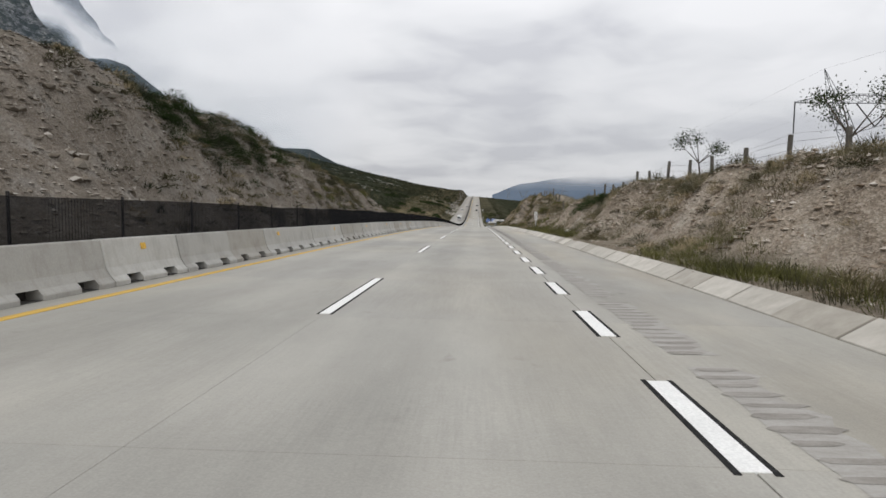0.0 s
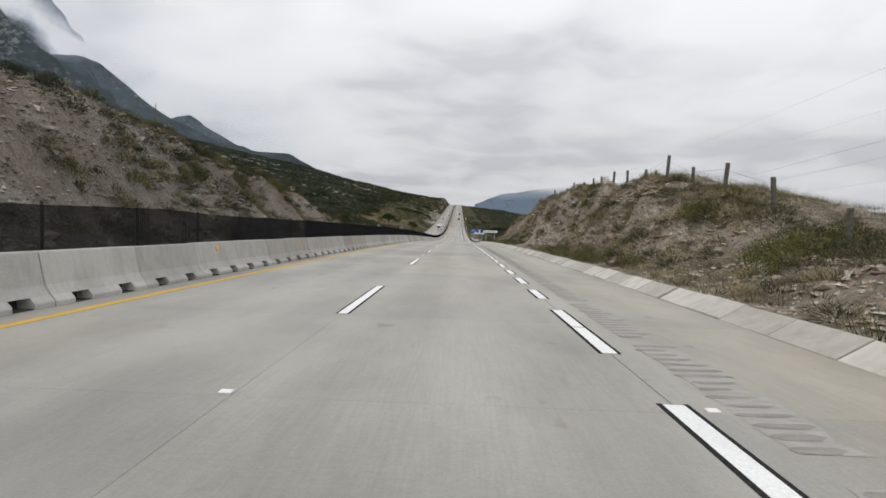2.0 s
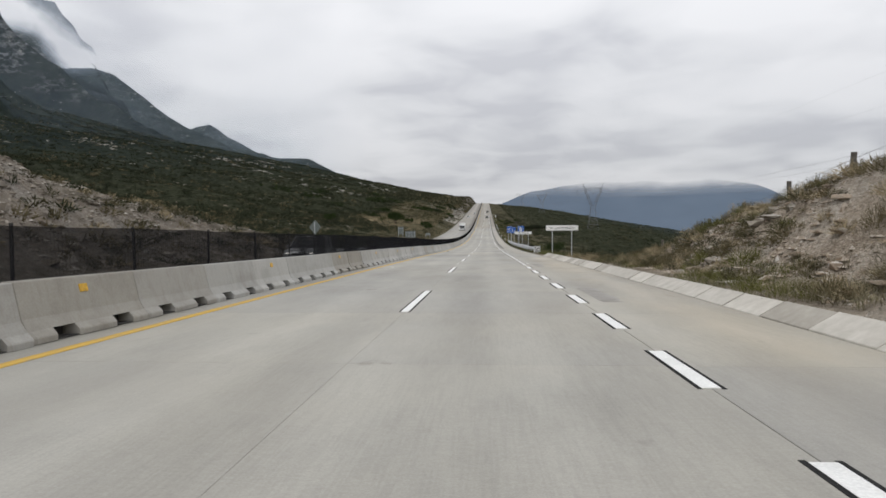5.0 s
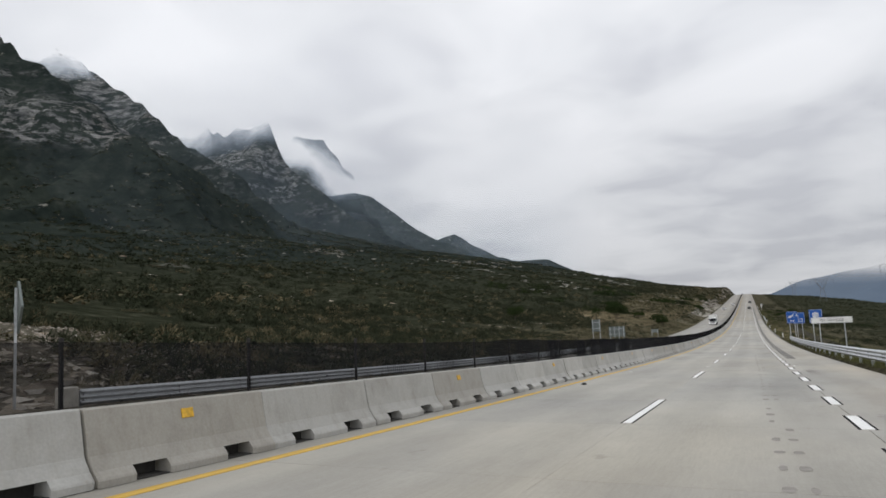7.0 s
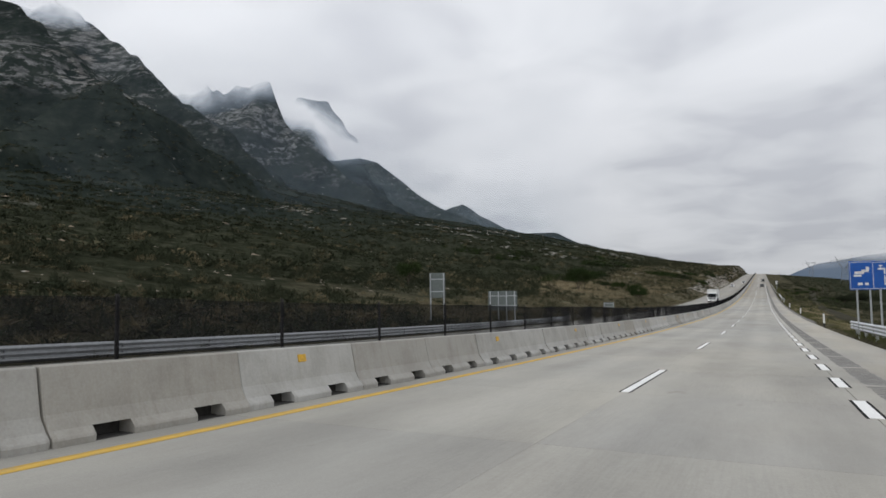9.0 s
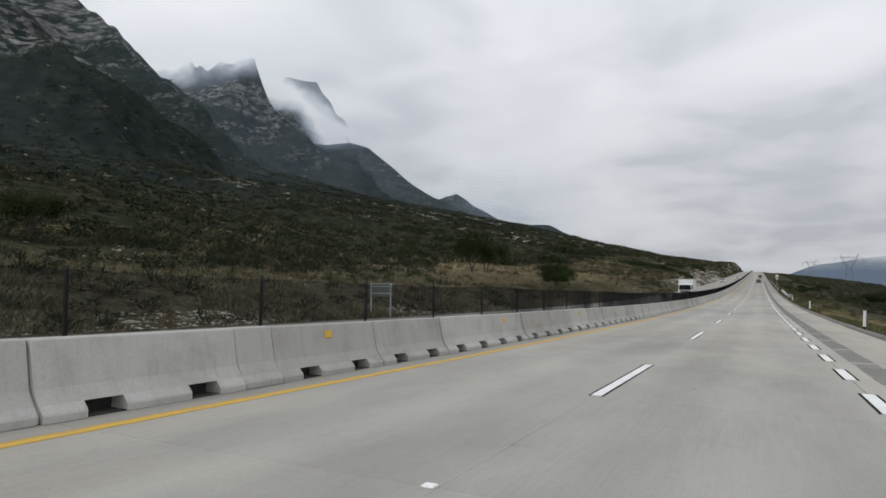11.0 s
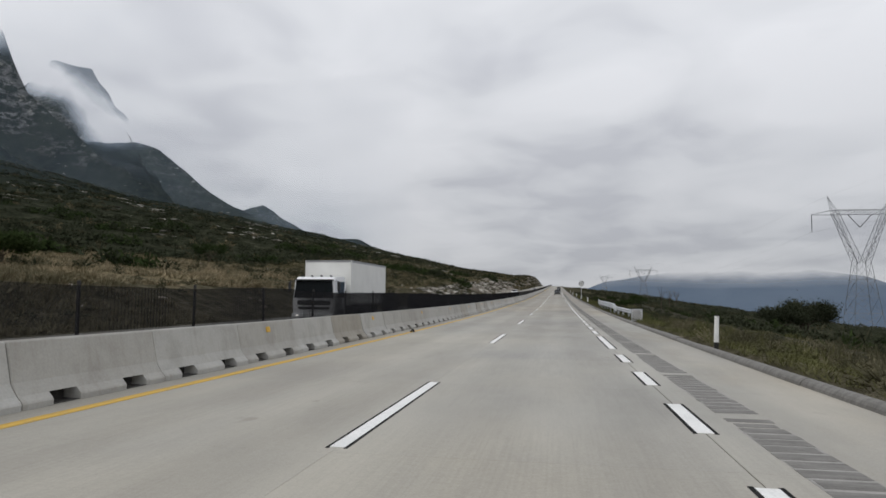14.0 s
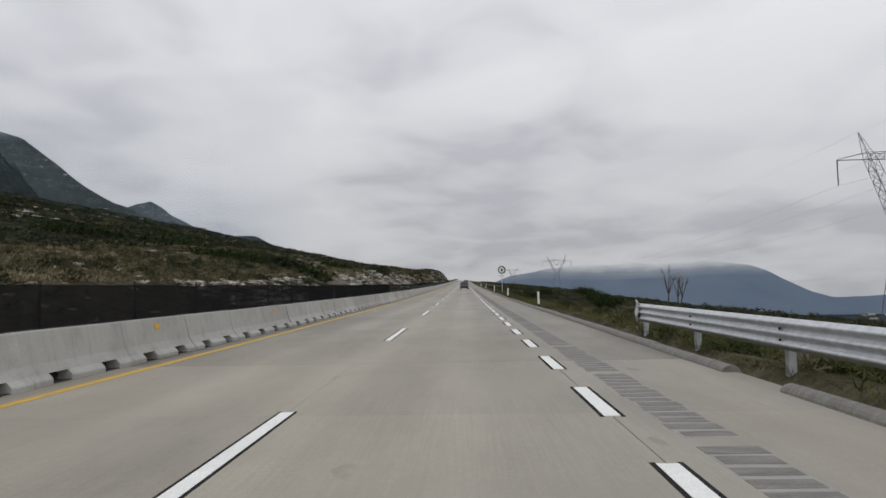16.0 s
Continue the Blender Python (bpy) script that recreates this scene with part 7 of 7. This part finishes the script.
# ---- single trees ----
def acacia(x, y, tall, wide, seed, label, leaves=2600, leaf=0.09, sparse=False, material=None, lean=0.0):
    z = float(ground_height(np.array([x]), np.array([y]))[0])
    g = random.Random(seed)
    root = thing("tree", pose(x, y, z - 0.1), label, "tree", "acacia trees")
    bm = bmesh.new()
    tips = []
    stems = 1 if sparse else g.choice((2, 3))
    for s in range(stems):
        a = g.uniform(0, 6.28)
        fork = Vector((0.08 * wide * math.cos(a) + lean, 0.08 * wide * math.sin(a), tall * (0.42 if sparse else 0.34)))
        r0 = 0.035 * tall * (0.6 if sparse else 0.8)
        mid = fork * 0.5 + Vector((g.uniform(-0.05, 0.05) * tall, 0, 0))
        tube(bm, (0, 0, -0.2), mid, r0, r0 * 0.8, 7)
        tube(bm, mid, fork, r0 * 0.8, r0 * 0.6, 7)
        for k in range(5 if sparse else 4):
            b = a + k * 1.4 + g.uniform(-0.4, 0.4)
            e = fork + Vector((math.cos(b) * wide * g.uniform(0.2, 0.36), math.sin(b) * wide * g.uniform(0.2, 0.36), tall * (g.uniform(0.2, 0.42) if sparse else g.uniform(0.16, 0.48))))
            tube(bm, fork, e, r0 * 0.5, r0 * 0.25, 5)
            for j in range(3):
                c = b + g.uniform(-1, 1)
                t = e + Vector((math.cos(c) * wide * g.uniform(0.06, 0.18), math.sin(c) * wide * g.uniform(0.06, 0.18), tall * g.uniform(0.02, 0.16)))
                tube(bm, e, t, r0 * 0.25, r0 * 0.08, 4)
                tips.append(t)
    part("trunk", bm, BARK, root)
    gg = np.random.default_rng(seed)
    t = np.array([list(p) for p in tips])
    i = gg.integers(0, len(t), leaves)
    spread_ = np.array([wide, wide, tall * 0.9]) * (0.07 if sparse else 0.10)
    c = t[i] + gg.normal(size=(leaves, 3)) * spread_
    a, b = gg.normal(size=(leaves, 3)), gg.normal(size=(leaves, 3))
    a *= (leaf / np.linalg.norm(a, axis=1))[:, None]
    b *= (leaf / np.linalg.norm(b, axis=1))[:, None]
    v = np.stack([c - a * 0.5, c + a * 0.5, c + b], 1).reshape(-1, 3)
    crown = raw_mesh("crown", v, np.arange(len(v)).reshape(-1, 3), material or LEAF)
    crown.parent = root
    return root


acacia(-38.6, 431.3, 5.0, 5.0, 1, "green spreading acacia tree on dry grass", 12000, 0.14)
acacia(-39.4, 438.9, 5.0, 5.2, 2, "green spreading acacia tree beside another", 12000, 0.14)
acacia(-41.5, 418.0, 3.6, 4.0, 3, "small dark acacia with bare lower stems", 1800, 0.12)
acacia(-25.6, 432.0, 3.0, 4.2, 4, "low green acacia bush by the far road", 8000, 0.11)
acacia(-52.6, 373.5, 3.6, 4.0, 5, "round green acacia on the slope", 8000, 0.13)
acacia(-37.3, 473.1, 2.4, 3.2, 6, "dark green acacia on the hillside", 9000, 0.15)
acacia(-24, 425.0, 2.4, 3.2, 7, "low dark bush behind the net fence", 8000, 0.12)
acacia(-60, 540.0, 3.6, 5.0, 8, "dark acacia on the grassy slope", 3000, 0.18)
acacia(12.0, 46.6, 2.7, 2.6, 9, "thin sparse tree behind the bank fence", 1300, 0.075, True)
acacia(12.6, 33.8, 2.9, 3.0, 10, "thin sparse tree on top of the bank", 1300, 0.075, True)
acacia(25.5, 508.0, 3.6, 4.6, 11, "dense dark bushy tree below the road", 11000, 0.17, material=SCRUB)
acacia(22.0, 503.0, 2.6, 3.6, 12, "dark bushy tree below the shoulder", 8000, 0.15, material=SCRUB)
acacia(31.0, 525.0, 3.6, 6.0, 13, "dark bushy tree among valley scrub", 3600, 0.18, material=SCRUB)
acacia(8.5, 243.0, 2.0, 2.6, 14, "green bush beside the guard rail", 1800, 0.11)
for k, (tx, ty) in enumerate(((11, 548), (13, 560), (16, 575), (9.5, 590), (14, 610))):
    acacia(tx, ty, 1.3 + 0.2 * (k % 3), 2.2, 30 + k, "dark roadside acacia bush", 2400, 0.11)
acacia(20.3, 606.0, 2.4, 4.0, 36, "dark acacia bush on the open verge", 4000, 0.14)
for k, (tx, ty, tall) in enumerate(((18.8, 557.7, 4.6), (20.6, 561.0, 4.2), (22.5, 566.0, 4.4))):
    acacia(tx, ty, tall, 1.5, 50 + k, "bare thin sapling behind the guard rail", 90, 0.08, True, DRY_BUSH)
# ---- far mountains across the valley ----
def far_range():
    az = np.radians(np.linspace(1.5, 75, 260))
    deg = np.degrees(az)
    elev = np.interp(deg, [1.5, 4, 7, 10, 14, 20, 23, 24.3, 25.6, 27.1, 28.5, 31, 36, 50, 75], [0.5, 1.4, 2.0, 2.4, 2.5, 2.3, 1.7, 1.2, 0.5, -0.2, -0.7, -0.8, -0.5, 0.2, 0.3])
    n, rows = len(az), 14
    verts = []
    for k in range(rows):
        t = k / (rows - 1)
        rad = 3300 + 1000 * t
        top = 4300 * np.tan(np.radians(elev))
        zz = -330 + (top - 14 + 330) * t ** 0.75 + 14 * fractal(deg * 60, np.full(n, rad), 240, 5, 77) * (0.2 + t) * 0.6
        verts.append(np.stack([rad * np.sin(az), 466 + rad * np.cos(az), zz], 1))
    v = np.concatenate(verts)
    i = (np.arange(rows - 1)[:, None] * n + np.arange(n - 1)[None, :]).ravel()
    f = np.stack([i, i + 1, i + n + 1, i + n], 1)
    s = Shader("far_haze_blue_mountain", 1.0, gloss=0.0)
    # blue distance haze is put into the base colour
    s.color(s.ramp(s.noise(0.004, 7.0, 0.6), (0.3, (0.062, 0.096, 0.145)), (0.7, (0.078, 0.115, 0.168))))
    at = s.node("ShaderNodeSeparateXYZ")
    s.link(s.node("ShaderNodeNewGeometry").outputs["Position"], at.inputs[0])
    # crest fades to see-through, imitating cloud lying on it
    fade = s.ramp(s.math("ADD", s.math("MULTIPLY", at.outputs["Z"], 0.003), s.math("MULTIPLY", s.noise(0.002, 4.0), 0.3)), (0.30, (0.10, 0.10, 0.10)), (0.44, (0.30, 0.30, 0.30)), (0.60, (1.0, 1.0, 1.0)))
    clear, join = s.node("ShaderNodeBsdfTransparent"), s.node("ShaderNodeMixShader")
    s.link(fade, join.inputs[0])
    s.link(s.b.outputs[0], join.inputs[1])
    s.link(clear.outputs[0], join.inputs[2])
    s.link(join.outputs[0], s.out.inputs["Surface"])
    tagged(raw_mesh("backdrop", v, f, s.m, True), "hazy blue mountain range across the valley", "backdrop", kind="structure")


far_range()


# ---- thin blue sheets standing in for haze between the ridges ----
def haze_sheet(y, x0, x1, z0, z1, thick, low=-60.0):
    """One soft see-through blue sheet that stands in for haze, thinning upwards."""
    s = Shader("thin_haze_film", 1.0, gloss=0.0, color=(0.62, 0.77, 0.95))
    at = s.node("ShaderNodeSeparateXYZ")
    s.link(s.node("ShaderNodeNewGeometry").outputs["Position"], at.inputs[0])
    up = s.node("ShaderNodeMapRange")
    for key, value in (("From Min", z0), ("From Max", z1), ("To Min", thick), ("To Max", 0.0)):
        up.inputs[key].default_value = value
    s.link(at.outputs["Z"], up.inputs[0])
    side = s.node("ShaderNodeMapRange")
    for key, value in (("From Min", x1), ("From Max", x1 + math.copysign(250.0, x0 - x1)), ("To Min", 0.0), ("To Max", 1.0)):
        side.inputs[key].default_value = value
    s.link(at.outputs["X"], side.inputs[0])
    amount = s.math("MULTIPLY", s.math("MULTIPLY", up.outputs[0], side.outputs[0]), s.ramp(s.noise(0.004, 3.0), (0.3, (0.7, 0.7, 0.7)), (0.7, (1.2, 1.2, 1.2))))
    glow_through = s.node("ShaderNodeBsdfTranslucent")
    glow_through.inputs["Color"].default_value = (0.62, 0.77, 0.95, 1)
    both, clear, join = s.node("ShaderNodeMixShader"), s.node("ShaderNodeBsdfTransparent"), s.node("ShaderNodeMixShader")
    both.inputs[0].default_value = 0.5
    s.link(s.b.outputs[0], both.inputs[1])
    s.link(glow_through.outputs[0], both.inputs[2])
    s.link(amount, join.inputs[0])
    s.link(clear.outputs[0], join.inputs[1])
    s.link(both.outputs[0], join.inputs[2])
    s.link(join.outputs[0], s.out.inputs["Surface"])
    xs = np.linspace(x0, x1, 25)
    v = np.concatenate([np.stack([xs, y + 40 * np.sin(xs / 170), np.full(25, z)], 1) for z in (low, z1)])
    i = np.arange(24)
    tagged(raw_mesh("mist", v, np.stack([i, i + 1, 25 + i + 1, 25 + i], 1), s.m, True), "thin blue see-through sheet standing in for distance haze", "mist", kind="stuff")


# sheets added in front of the ridges to imitate bluish distance haze
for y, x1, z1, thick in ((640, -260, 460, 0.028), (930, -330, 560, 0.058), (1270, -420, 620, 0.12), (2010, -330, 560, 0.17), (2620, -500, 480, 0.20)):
    haze_sheet(y, -3300, x1, 40, z1, thick)
haze_sheet(820, 3300, 40, -70, 150, 0.05, -160.0)

# pale buildings far down in the valley
town = bmesh.new()
g = random.Random(3)
for k in range(40):
    a, d = radians(g.uniform(30, 42)), g.uniform(2300, 3100)
    tx, ty = d * math.sin(a), 466 + d * math.cos(a)
    tz = float(ground_height(np.array([tx]), np.array([ty]))[0])
    w = g.uniform(6, 22)
    box(town, tx, ty, tz - 2, tx + w, ty + g.uniform(8, 20), tz + g.uniform(3, 7))
tagged(part("valley_buildings", town, ROCK), "pale distant buildings down in the valley", "buildings", kind="stuff")
